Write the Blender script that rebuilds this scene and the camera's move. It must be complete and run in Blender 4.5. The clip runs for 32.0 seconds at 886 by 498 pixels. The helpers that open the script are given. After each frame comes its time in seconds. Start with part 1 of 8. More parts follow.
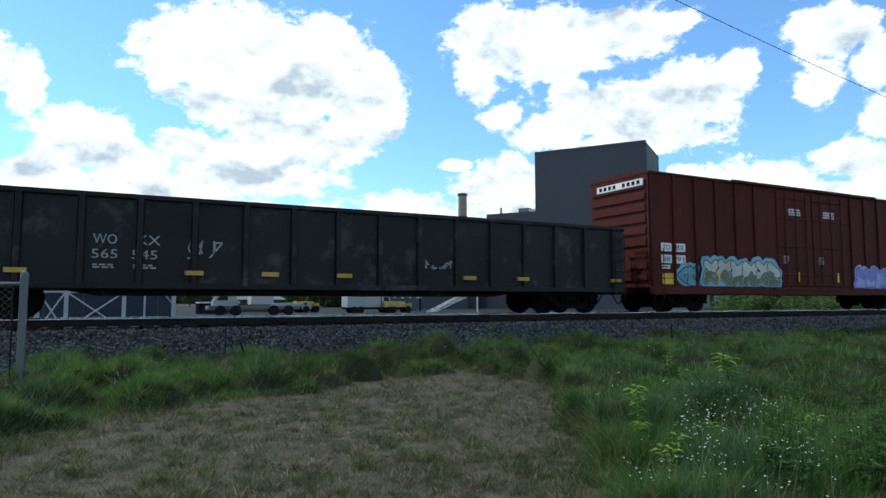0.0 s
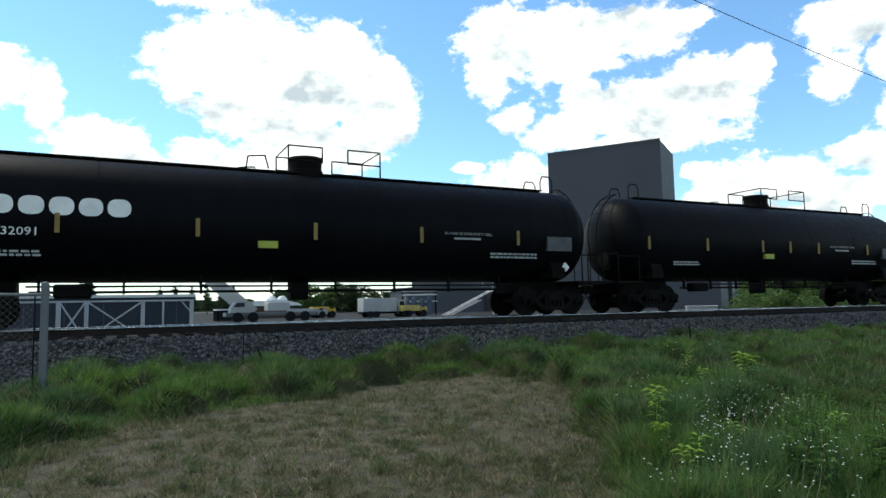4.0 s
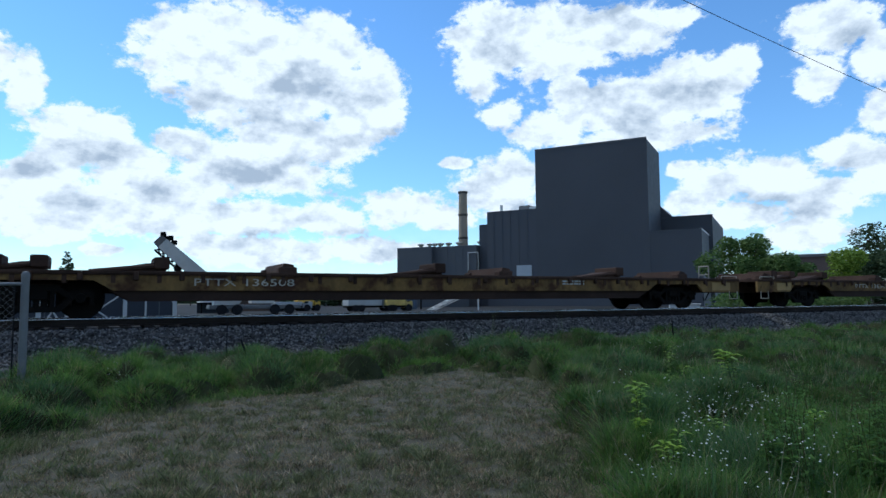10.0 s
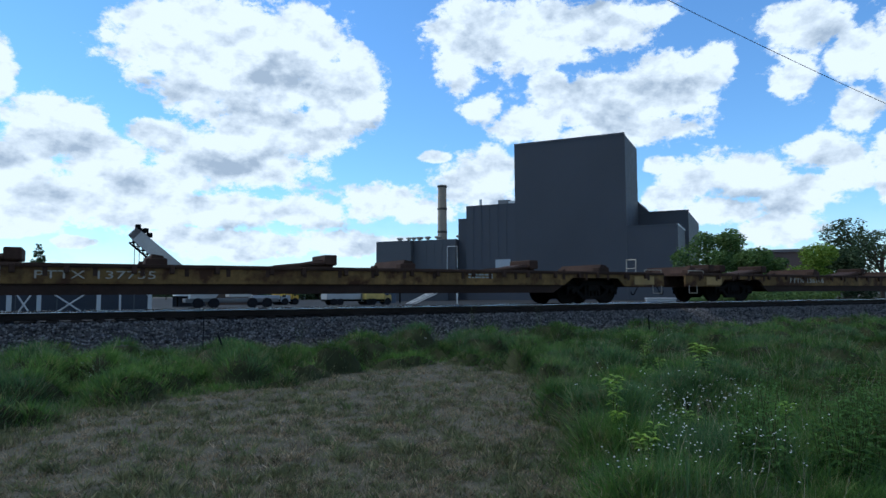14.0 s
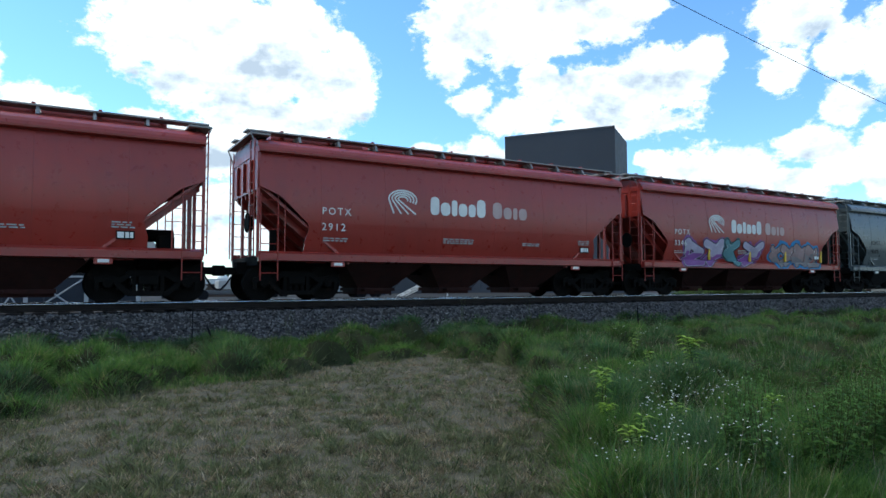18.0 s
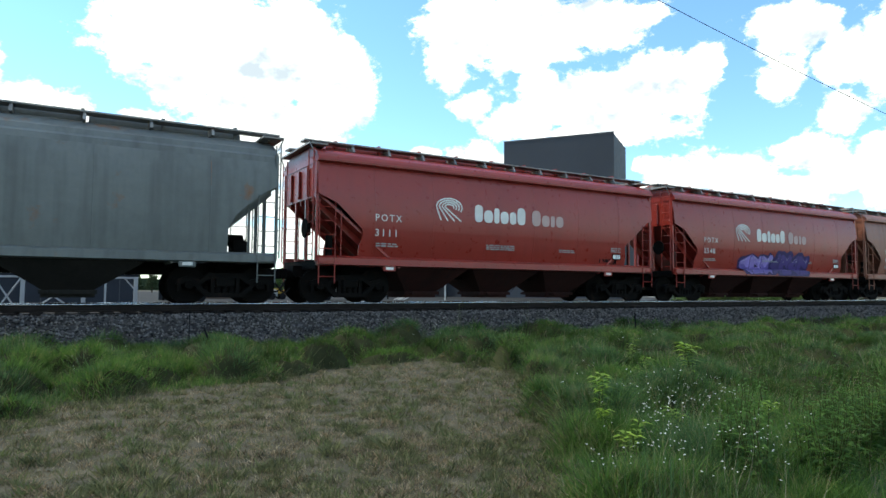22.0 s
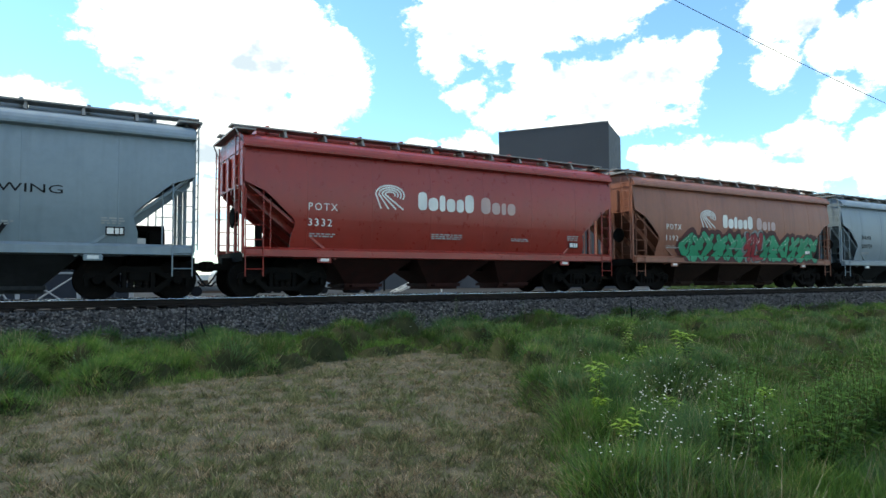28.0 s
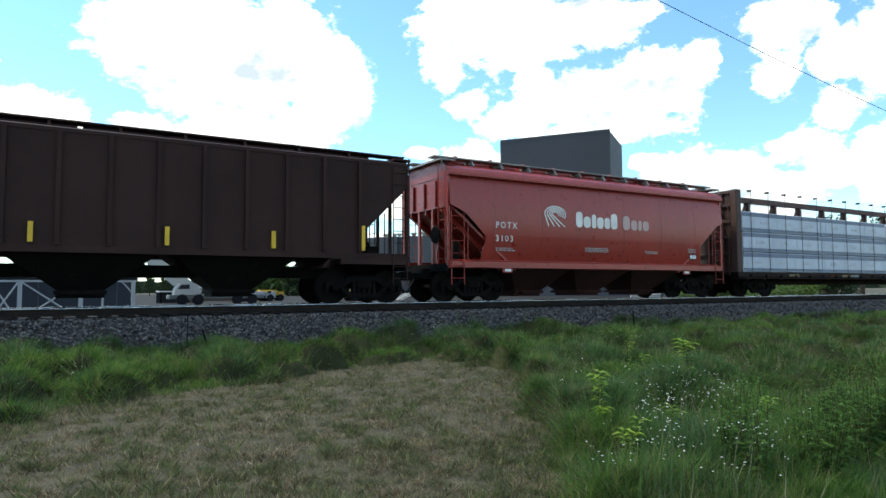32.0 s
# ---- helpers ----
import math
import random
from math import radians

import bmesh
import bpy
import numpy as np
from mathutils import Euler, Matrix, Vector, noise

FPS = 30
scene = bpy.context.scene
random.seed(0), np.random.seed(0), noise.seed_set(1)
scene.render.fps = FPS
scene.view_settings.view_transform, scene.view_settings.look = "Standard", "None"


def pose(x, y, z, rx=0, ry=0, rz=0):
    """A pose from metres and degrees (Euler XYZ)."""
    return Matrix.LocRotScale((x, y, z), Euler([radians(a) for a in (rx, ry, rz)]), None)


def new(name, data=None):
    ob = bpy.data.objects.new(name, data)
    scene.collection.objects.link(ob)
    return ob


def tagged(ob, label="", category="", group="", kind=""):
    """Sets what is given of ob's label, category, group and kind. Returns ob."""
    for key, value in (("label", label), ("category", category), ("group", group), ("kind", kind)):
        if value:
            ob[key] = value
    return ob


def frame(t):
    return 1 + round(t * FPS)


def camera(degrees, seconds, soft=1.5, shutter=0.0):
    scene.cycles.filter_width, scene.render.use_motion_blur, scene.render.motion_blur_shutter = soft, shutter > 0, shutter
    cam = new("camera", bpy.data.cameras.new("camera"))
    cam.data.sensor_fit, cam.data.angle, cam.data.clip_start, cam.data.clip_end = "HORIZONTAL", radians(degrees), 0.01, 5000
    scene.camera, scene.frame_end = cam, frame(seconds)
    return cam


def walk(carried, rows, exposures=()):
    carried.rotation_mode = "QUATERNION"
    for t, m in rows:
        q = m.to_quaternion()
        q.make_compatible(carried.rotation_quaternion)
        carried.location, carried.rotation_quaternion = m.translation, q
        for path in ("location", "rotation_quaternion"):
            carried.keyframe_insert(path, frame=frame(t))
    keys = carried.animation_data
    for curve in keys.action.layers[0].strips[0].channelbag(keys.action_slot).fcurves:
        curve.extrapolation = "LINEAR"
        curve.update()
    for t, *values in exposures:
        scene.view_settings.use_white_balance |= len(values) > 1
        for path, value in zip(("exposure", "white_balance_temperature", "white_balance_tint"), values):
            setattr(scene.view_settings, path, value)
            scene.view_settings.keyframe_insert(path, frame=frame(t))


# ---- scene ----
# ================= camera =================
cam = camera(68.8, 32.0)
PATH = [
    (0, pose(0, 0, 0.42, 94.58, 0.04, -27.64)), (0.5, pose(0, 0, 0.42, 94.69, 0.08, -27.55)), (1, pose(0, 0, 0.42, 94.75, 0.12, -27.39)),
    (1.5, pose(0, 0, 0.42, 94.81, 0.13, -27.00)), (2, pose(0, 0, 0.42, 94.79, 0.14, -26.77)), (2.5, pose(0, 0, 0.42, 94.79, -0.09, -26.66)),
    (3, pose(0, 0, 0.42, 94.90, 0.50, -26.44)), (3.5, pose(0, 0, 0.42, 94.86, 1.11, -26.15)), (5.5, pose(0, 0, 0.42, 94.95, 0.68, -26.75)),
    (6, pose(0, 0, 0.42, 95.02, 0.63, -26.58)), (6.5, pose(0, 0, 0.42, 94.99, 0.22, -26.44)), (7, pose(0, 0, 0.42, 94.93, 0.15, -26.37)),
    (7.5, pose(0, 0, 0.42, 94.86, 0.29, -26.41)), (8, pose(0, 0, 0.42, 94.77, 0.41, -26.55)), (8.5, pose(0, 0, 0.42, 94.70, 0.36, -26.79)),
    (9, pose(0, 0, 0.42, 94.64, 0.33, -26.97)), (9.5, pose(0, 0, 0.42, 94.51, 0.38, -27.24)), (10, pose(0, 0, 0.42, 94.40, 0.35, -27.56)),
    (10.5, pose(0, 0, 0.42, 94.25, 0.35, -27.82)), (11, pose(0, 0, 0.42, 94.08, 0.38, -28.03)), (11.5, pose(0, 0, 0.42, 93.86, 0.33, -28.23)),
    (12, pose(0, 0, 0.42, 93.68, 0.10, -28.39)), (12.5, pose(0, 0, 0.42, 93.65, -0.01, -28.47)), (13, pose(0, 0, 0.42, 93.80, 0.09, -28.63)),
    (13.5, pose(0, 0, 0.42, 93.87, 0.27, -29.01)), (14, pose(0, 0, 0.42, 93.85, 0.25, -29.42)), (14.5, pose(0, 0, 0.42, 93.83, 0.11, -29.84)),
    (16.5, pose(0, 0, 0.42, 93.54, -0.40, -30.72)), (17, pose(0, 0, 0.42, 93.52, -0.27, -30.59)), (17.5, pose(0, 0, 0.42, 93.43, -0.16, -30.39)),
    (18, pose(0, 0, 0.42, 93.18, 0.13, -30.28)), (18.5, pose(0, 0, 0.42, 92.93, 0.06, -30.34)), (19, pose(0, 0, 0.42, 92.87, -0.34, -30.40)),
    (19.5, pose(0, 0, 0.42, 92.98, -0.40, -30.42)), (20, pose(0, 0, 0.42, 93.07, -0.25, -30.36)), (20.5, pose(0, 0, 0.42, 93.25, -0.18, -30.37)),
    (21, pose(0, 0, 0.42, 93.37, -0.26, -30.38)), (21.5, pose(0, 0, 0.42, 93.49, -0.33, -30.45)), (22, pose(0, 0, 0.42, 93.54, -0.41, -30.48)),
    (22.5, pose(0, 0, 0.42, 93.52, -0.50, -30.45)), (23, pose(0, 0, 0.42, 93.47, -0.30, -30.46)), (23.5, pose(0, 0, 0.42, 93.38, 0.18, -30.37)),
    (24, pose(0, 0, 0.42, 93.28, 0.23, -30.31)), (24.5, pose(0, 0, 0.42, 93.23, 0.27, -30.35)), (25, pose(0, 0, 0.42, 93.20, 0.54, -30.41)),
    (25.5, pose(0, 0, 0.42, 93.09, 0.64, -30.54)), (27.5, pose(0, 0, 0.42, 92.75, 0.15, -30.74)), (28, pose(0, 0, 0.42, 92.79, 0.27, -30.80)),
    (28.5, pose(0, 0, 0.42, 92.89, 0.67, -30.94)), (29, pose(0, 0, 0.42, 92.92, 0.95, -30.99)), (29.5, pose(0, 0, 0.42, 92.97, 1.07, -30.99)),
    (30, pose(0, 0, 0.42, 93.04, 1.14, -30.86)), (30.5, pose(0, 0, 0.42, 93.15, 0.87, -30.71)), (31, pose(0, 0, 0.42, 93.29, 0.58, -30.61)),
    (31.5, pose(0, 0, 0.42, 93.43, 0.37, -30.61)), (32, pose(0, 0, 0.42, 93.50, 0.28, -30.65)),
]
# the camera's automatic exposure and white balance: (seconds, stops, kelvin, tint)
EXPOSURES = [(0, 0.3, 6200, 2), (1.5, 0.38, 6600, 1), (3.5, 0.44, 6750, 0), (5.5, 0.45, 6750, 0), (8.5, 0.45, 6750, 0), (9.4, 0.32, 6350, 1), (9.9, -0.03, 5600, 4), (14.5, -0.08, 5550, 4),
             (17.0, 0.02, 5550, 4), (17.6, 0.25, 5750, 3), (18.5, 0.56, 6200, 2), (20, 0.72, 6700, 1), (25.5, 0.76, 6750, 0), (32, 0.78, 6750, 0)]
walk(cam, PATH, EXPOSURES)

# ================= light =================
SUN_DIR = Vector((-0.42, 0.50, 0.76)).normalized()
sun = new("sun", bpy.data.lights.new("sun", "SUN"))
sun.data.energy, sun.data.angle, sun.data.color = 2.5, radians(8.0), (1.0, 0.93, 0.82)
sun.rotation_mode = "QUATERNION"
sun.rotation_quaternion = SUN_DIR.to_track_quat("Z", "Y")

# cumulus banks: azimuth from the track's normal, elevation, half width, half height, in degrees
CLOUD_BANK = [(5.9, 20.6, 5.0, 3.0), (13.3, 19.2, 9.9, 6.0), (9.5, 21.9, 7.1, 2.2), (20.1, 16.4, 4.5, 3.3), (15.3, 13.8, 6.9, 2.9),
              (11.0, 11.2, 7.1, 2.4), (21.6, 19.2, 2.5, 2.8), (5.2, 13.1, 2.6, 1.3), (17.1, 23.0, 3.0, 1.8), (4.9, 26.2, 7.3, 2.4)]
CLOUD_WEST = [(-5.8, 15.8, 1.6, 2.4), (-2.1, 12.7, 4.3, 2.8), (-4.2, 9.1, 3.3, 2.5), (1.9, 10.1, 3.3, 2.7), (-0.4, 7.3, 4.9, 2.0),
              (6.6, 9.1, 4.0, 1.8), (4.5, 6.7, 4.3, 1.8), (-4.1, 5.7, 3.3, 1.7), (-8.6, 16.9, 2.4, 2.7), (-8.5, 7.5, 3.0, 2.8)]
CLOUD_LOW = [(-0.3, 4.0, 1.8, 0.6), (10.7, 6.9, 6.6, 1.7), (17.3, 6.9, 3.9, 1.4), (24.2, 8.0, 4.0, 1.9), (13.5, 4.1, 7.2, 1.5), (21.2, 4.2, 6.0, 1.2),
             (7.6, 4.5, 3.6, 1.2), (33.2, 9.7, 4.2, 3.0), (27.7, 7.0, 3.0, 1.2), (29.0, 11.9, 1.5, 0.5)]
CLOUD_MIDDLE = [(32.3, 22.0, 4.1, 3.2), (38.4, 21.8, 6.3, 3.2), (44.2, 22.2, 5.1, 2.2), (43.2, 16.4, 6.9, 2.8), (48.7, 16.9, 4.3, 2.7), (37.3, 14.4, 3.4, 1.9),
                (39.3, 17.6, 2.4, 1.9), (30.8, 18.9, 2.3, 2.4), (32.8, 16.0, 2.0, 1.4), (52.7, 18.1, 1.7, 1.7), (45.0, 13.5, 5.9, 1.4), (48.0, 22.6, 2.7, 1.1), (39.5, 27.7, 9.5, 2.5)]
CLOUD_EAST = [(59.2, 20.0, 3.3, 2.4), (62.4, 17.4, 2.1, 2.4), (58.3, 16.5, 2.2, 2.1), (62.3, 13.4, 1.7, 2.0), (60.4, 10.7, 2.8, 1.7), (62.1, 8.9, 2.0, 1.7),
              (54.5, 9.1, 3.5, 2.2), (50.3, 9.0, 2.6, 1.6), (58.4, 7.5, 3.6, 1.7), (52.8, 6.5, 4.0, 1.4), (48.1, 10.5, 1.3, 0.7), (48.9, 7.7, 2.6, 1.4),
              (56.8, 5.0, 3.4, 1.3), (65.8, 17.0, 2.5, 3.0), (65.5, 9.3, 2.8, 3.2), (59.4, 24.2, 4.3, 1.9)]
# the grey bellies of the thicker ones
CLOUD_BELLIES = [(16.2, 14.5, 6.4, 1.5), (12.4, 15.5, 3.8, 1.4), (10.6, 10.7, 5.2, 1.2), (3.6, 8.9, 2.5, 1.1), (-0.9, 11.8, 2.8, 1.3), (6.4, 16.5, 2.7, 1.3),
                 (20.1, 14.0, 3.0, 1.0), (43.6, 15.9, 4.6, 1.9), (47.8, 16.1, 3.5, 1.6), (41.9, 23.7, 2.9, 1.1), (60.3, 19.3, 1.6, 1.8), (59.6, 10.0, 2.2, 0.8),
                 (54.1, 7.6, 2.8, 0.9), (21.2, 5.7, 5.0, 0.7), (16.2, 18.5, 4.5, 1.4), (-3.0, 7.9, 2.3, 0.9), (-4.9, 9.9, 1.4, 0.8), (34.2, 8.2, 2.0, 1.2),
                 (44.2, 19.1, 3.3, 1.0), (33.3, 21.3, 2.5, 1.1), (13.5, 5.6, 4.3, 0.6), (57.6, 6.7, 2.6, 0.7)]


def make_world():
    w = bpy.data.worlds.new("sky")
    scene.world = w
    w.use_nodes = True
    N, L = w.node_tree.nodes, w.node_tree.links
    N.clear()
    out, bg = N.new("ShaderNodeOutputWorld"), N.new("ShaderNodeBackground")
    sky = N.new("ShaderNodeTexSky")
    sky.sky_type, sky.sun_disc = "NISHITA", False
    sky.sun_elevation, sky.sun_rotation = math.asin(SUN_DIR.z), math.atan2(SUN_DIR.x, SUN_DIR.y)
    sky.air_density, sky.dust_density, sky.ozone_density = 1.15, 0.0, 4.5
    co = N.new("ShaderNodeTexCoord")
    way = co.outputs["Generated"]

    def calc(op, a, b=None, c=None):
        n = N.new("ShaderNodeMath")
        n.operation = op
        for i, v in enumerate((a, b, c)):
            if v is None:
                continue
            if isinstance(v, (int, float)):
                n.inputs[i].default_value = v
            else:
                L.new(v, n.inputs[i])
        return n.outputs[0]

    def step(v, a, b, lo=0.0, hi=1.0):
        n = N.new("ShaderNodeMapRange")
        n.interpolation_type = "SMOOTHSTEP"
        for k, x in (("From Min", a), ("From Max", b), ("To Min", lo), ("To Max", hi)):
            n.inputs[k].default_value = x
        L.new(v, n.inputs["Value"])
        return n.outputs[0]

    xyz = N.new("ShaderNodeSeparateXYZ")
    L.new(way, xyz.inputs[0])
    az = calc("MULTIPLY", calc("ARCTAN2", xyz.outputs[0], xyz.outputs[1]), math.degrees(1))
    el = calc("MULTIPLY", calc("ARCSINE", xyz.outputs[2]), math.degrees(1))

    def heap(blobs):
        total = None
        for a, e, rx, ry in blobs:
            u, v = calc("MULTIPLY_ADD", az, 1 / rx, -a / rx), calc("MULTIPLY_ADD", el, 1 / ry, -e / ry)
            q = calc("POWER", 0.43, calc("MULTIPLY_ADD", u, u, calc("MULTIPLY", v, v)))
            total = q if total is None else calc("MAXIMUM", total, q)
        return total

    def billow(scale, detail, rough, shift=(0, 0, 0)):
        mp = N.new("ShaderNodeMapping")
        mp.inputs["Location"].default_value, mp.inputs["Scale"].default_value = shift, (1, 1, 1.5)
        L.new(way, mp.inputs["Vector"])
        n = N.new("ShaderNodeTexNoise")
        n.inputs["Scale"].default_value, n.inputs["Detail"].default_value, n.inputs["Roughness"].default_value = scale, detail, rough
        L.new(mp.outputs[0], n.inputs["Vector"])
        return calc("SUBTRACT", n.outputs[0], 0.5)

    body = heap(CLOUD_BANK + CLOUD_WEST + CLOUD_LOW + CLOUD_MIDDLE + CLOUD_EAST)
    # beyond the charted part of the sky the clouds go on by chance
    ahead = N.new("ShaderNodeVectorMath")
    ahead.operation = "DISTANCE"
    L.new(way, ahead.inputs[0])
    a, e = radians(29), radians(12)
    ahead.inputs[1].default_value = (math.sin(a) * math.cos(e), math.cos(a) * math.cos(e), math.sin(e))
    body = calc("MAXIMUM", body, step(ahead.outputs["Value"], 0.72, 0.9, 0.0, 0.42))
    coarse, fine = billow(9, 10, 0.66), billow(38, 8, 0.66)
    dens = calc("ADD", body, calc("MULTIPLY_ADD", coarse, 1.5, calc("MULTIPLY", fine, 0.9)))
    mask = calc("MAXIMUM", step(dens, 0.36, 0.6), step(el, 0, 9, 0.3, 0.0))
    relief = calc("SUBTRACT", billow(16, 7, 0.55, (-0.006, 0, 0.03)), billow(16, 7, 0.55))
    belly = calc("MULTIPLY_ADD", billow(7, 4, 0.5), 1.0, heap(CLOUD_BELLIES))
    lumps = calc("SUBTRACT", billow(42, 6, 0.6, (-0.003, 0, 0.012)), billow(42, 6, 0.6))
    grey = calc("MULTIPLY_ADD", step(belly, -0.05, 1.25), 0.7, calc("MULTIPLY_ADD", relief, 2.8, calc("MULTIPLY", lumps, 0.9)))
    grey = calc("ADD", grey, step(dens, 0.8, 1.5, 0.0, 0.22))
    tone = N.new("ShaderNodeMix")
    tone.data_type, tone.clamp_factor = "RGBA", True
    tone.inputs["A"].default_value, tone.inputs["B"].default_value = (6.7, 6.8, 6.9, 1), (3.1, 3.5, 4.1, 1)
    L.new(grey, tone.inputs["Factor"])
    mix = N.new("ShaderNodeMix")
    mix.data_type = "RGBA"
    L.new(mask, mix.inputs["Factor"])
    clear = N.new("ShaderNodeMix")
    clear.data_type, clear.blend_type = "RGBA", "MULTIPLY"
    clear.inputs["Factor"].default_value = 1.0
    clear.inputs["B"].default_value = (0.87, 1.02, 1.14, 1)
    L.new(sky.outputs[0], clear.inputs["A"])
    L.new(clear.outputs["Result"], mix.inputs["A"])
    L.new(tone.outputs["Result"], mix.inputs["B"])
    L.new(mix.outputs["Result"], bg.inputs["Color"])
    bg.inputs["Strength"].default_value = 0.15
    L.new(bg.outputs[0], out.inputs[0])


make_world()

# ================= materials =================
MATS = {}


def mat(name, base, rough=0.6, metal=0.0, var=0.25, scale=2.0, bump=0.15, streak=0.0, rust=0.0, rust_color=(0.09, 0.035, 0.015),
        bump_scale=None, second=None, second_amount=0.0, gloss=0.35):
    """A procedural surface: two scales of tone, vertical streaks of dirt, patches of rust, fine relief."""
    if name in MATS:
        return MATS[name]
    if rough >= 0.7:
        gloss = min(gloss, 0.1)      # dusty surfaces hardly shine
    m = bpy.data.materials.new(name)
    m.use_nodes = True
    N, L = m.node_tree.nodes, m.node_tree.links
    b = N["Principled BSDF"]
    b.inputs["Metallic"].default_value = metal
    b.inputs["Specular IOR Level"].default_value = gloss
    co, inf = N.new("ShaderNodeTexCoord"), N.new("ShaderNodeObjectInfo")
    off = N.new("ShaderNodeVectorMath")
    off.operation = "SCALE"
    off.inputs[0].default_value = (31.0, 17.0, 11.0)
    L.new(inf.outputs["Random"], off.inputs["Scale"])
    add = N.new("ShaderNodeVectorMath")
    L.new(co.outputs["Object"], add.inputs[0])
    L.new(off.outputs[0], add.inputs[1])

    def noise_at(sc, detail, stretch=None):
        n = N.new("ShaderNodeTexNoise")
        n.inputs["Scale"].default_value, n.inputs["Detail"].default_value, n.inputs["Roughness"].default_value = sc, detail, 0.62
        if stretch:
            mp = N.new("ShaderNodeMapping")
            mp.inputs["Scale"].default_value = stretch
            L.new(add.outputs[0], mp.inputs[0])
            L.new(mp.outputs[0], n.inputs["Vector"])
        else:
            L.new(add.outputs[0], n.inputs["Vector"])
        return n.outputs[0]

    def ranged(v, a, c, lo=0.0, hi=1.0):
        r = N.new("ShaderNodeMapRange")
        r.inputs["From Min"].default_value, r.inputs["From Max"].default_value = a, c
        r.inputs["To Min"].default_value, r.inputs["To Max"].default_value = lo, hi
        L.new(v, r.inputs["Value"])
        return r.outputs[0]

    def mixed(f, a, c, kind="MIX"):
        x = N.new("ShaderNodeMix")
        x.data_type, x.blend_type = "RGBA", kind
        for sock, v in ((x.inputs["Factor"], f), (x.inputs["A"], a), (x.inputs["B"], c)):
            if isinstance(v, (int, float)):
                sock.default_value = v
            elif isinstance(v, tuple):
                sock.default_value = (*v, 1)
            else:
                L.new(v, sock)
        return x.outputs["Result"]

    big, fine = noise_at(scale * 0.35, 4), noise_at(scale * 7, 5)
    lo, hi = tuple(c * (1 - var) for c in base), tuple(min(1, c * (1 + var)) for c in base)
    col = mixed(ranged(big, 0.3, 0.7), lo, hi)
    if second:
        col = mixed(ranged(noise_at(scale, 5), 0.62 - second_amount * 0.3, 0.72 - second_amount * 0.3), col, second)
    grain = N.new("ShaderNodeCombineColor")
    gv = ranged(fine, 0.3, 0.7, 1 - var * 0.6, 1 + var * 0.4)
    for i in range(3):
        L.new(gv, grain.inputs[i])
    col = mixed(1.0, col, grain.outputs[0], "MULTIPLY")
    if streak:
        st = ranged(noise_at(1.0, 2, (3.2, 3.2, 0.16)), 0.46, 0.74, 0, streak)
        col = mixed(st, col, tuple(c * 0.35 + 0.008 for c in base))
    if rust:
        rs = ranged(noise_at(scale * 1.3, 6), 0.64 - rust * 0.22, 0.74 - rust * 0.16)
        col = mixed(rs, col, rust_color)
    L.new(col, b.inputs["Base Color"])
    L.new(ranged(fine, 0.3, 0.7, max(0.02, rough - 0.1), min(1, rough + 0.1)), b.inputs["Roughness"])
    if bump:
        bp = N.new("ShaderNodeBump")
        bp.inputs["Strength"].default_value, bp.inputs["Distance"].default_value = bump, 0.02
        L.new(noise_at(bump_scale or scale * 9, 4), bp.inputs["Height"])
        L.new(bp.outputs[0], b.inputs["Normal"])
    MATS[name] = m
    return m


STEEL_DARK = mat("dark_grimy_steel", (0.006, 0.0055, 0.005), 0.85, 0.0, 0.35, 3, 0.3, rust=0.3, rust_color=(0.014, 0.009, 0.007), gloss=0.08)
BLACK = mat("black_tank_paint", (0.0036, 0.0038, 0.0052), 0.5, 0, 0.3, 0.8, 0.05, streak=0.25, gloss=0.045)
GON_BLACK = mat("faded_black_paint", (0.0105, 0.0098, 0.0102), 0.55, 0, 0.4, 1.2, 0.2, streak=0.4, second=(0.045, 0.043, 0.042), second_amount=0.2, gloss=0.2)
RED = mat("red_hopper_paint", (0.27, 0.028, 0.02), 0.34, 0, 0.12, 0.7, 0.015, streak=0.2, gloss=0.5)
OLIVE_GREY = mat("olive_grey_paint", (0.2, 0.2, 0.175), 0.5, 0, 0.16, 0.8, 0.1, streak=0.5)
ZINC = mat("bright_zinc_roof", (0.33, 0.325, 0.295), 0.55, 0.0, 0.15, 0.8, 0.1, streak=0.3)
PEACH = mat("faded_salmon_paint", (0.275, 0.11, 0.07), 0.45, 0, 0.15, 0.8, 0.02, streak=0.35)
SLATE = mat("slate_grey_paint", (0.064, 0.084, 0.09), 0.32, 0, 0.14, 0.7, 0.015, streak=0.2, gloss=0.5)
PALE_BLUE = mat("pale_blue_grey_paint", (0.205, 0.255, 0.29), 0.42, 0, 0.1, 0.8, 0.08, streak=0.25)
LIGHT_GREY = mat("weathered_light_grey_paint", (0.14, 0.152, 0.146), 0.55, 0, 0.16, 0.8, 0.1, streak=0.45, rust=0.12, rust_color=(0.2, 0.1, 0.05))
BROWN_DARK = mat("dark_brown_paint", (0.034, 0.0165, 0.0145), 0.66, 0, 0.3, 0.9, 0.15, streak=0.4, gloss=0.15)
BOX_RED = mat("oxide_red_paint", (0.078, 0.018, 0.013), 0.72, 0, 0.22, 0.9, 0.12, streak=0.5)
CAR_MAROON = mat("maroon_frame_paint", (0.075, 0.022, 0.018), 0.6, 0, 0.3, 1.5, 0.15, rust=0.25)
CAR_DKGREEN = mat("dark_green_black_paint", (0.022, 0.03, 0.026), 0.6, 0, 0.3, 1.5, 0.15, rust=0.25)
CAR_BROWN = mat("brown_frame_paint", (0.06, 0.03, 0.024), 0.65, 0, 0.3, 1.5, 0.15, rust=0.3)
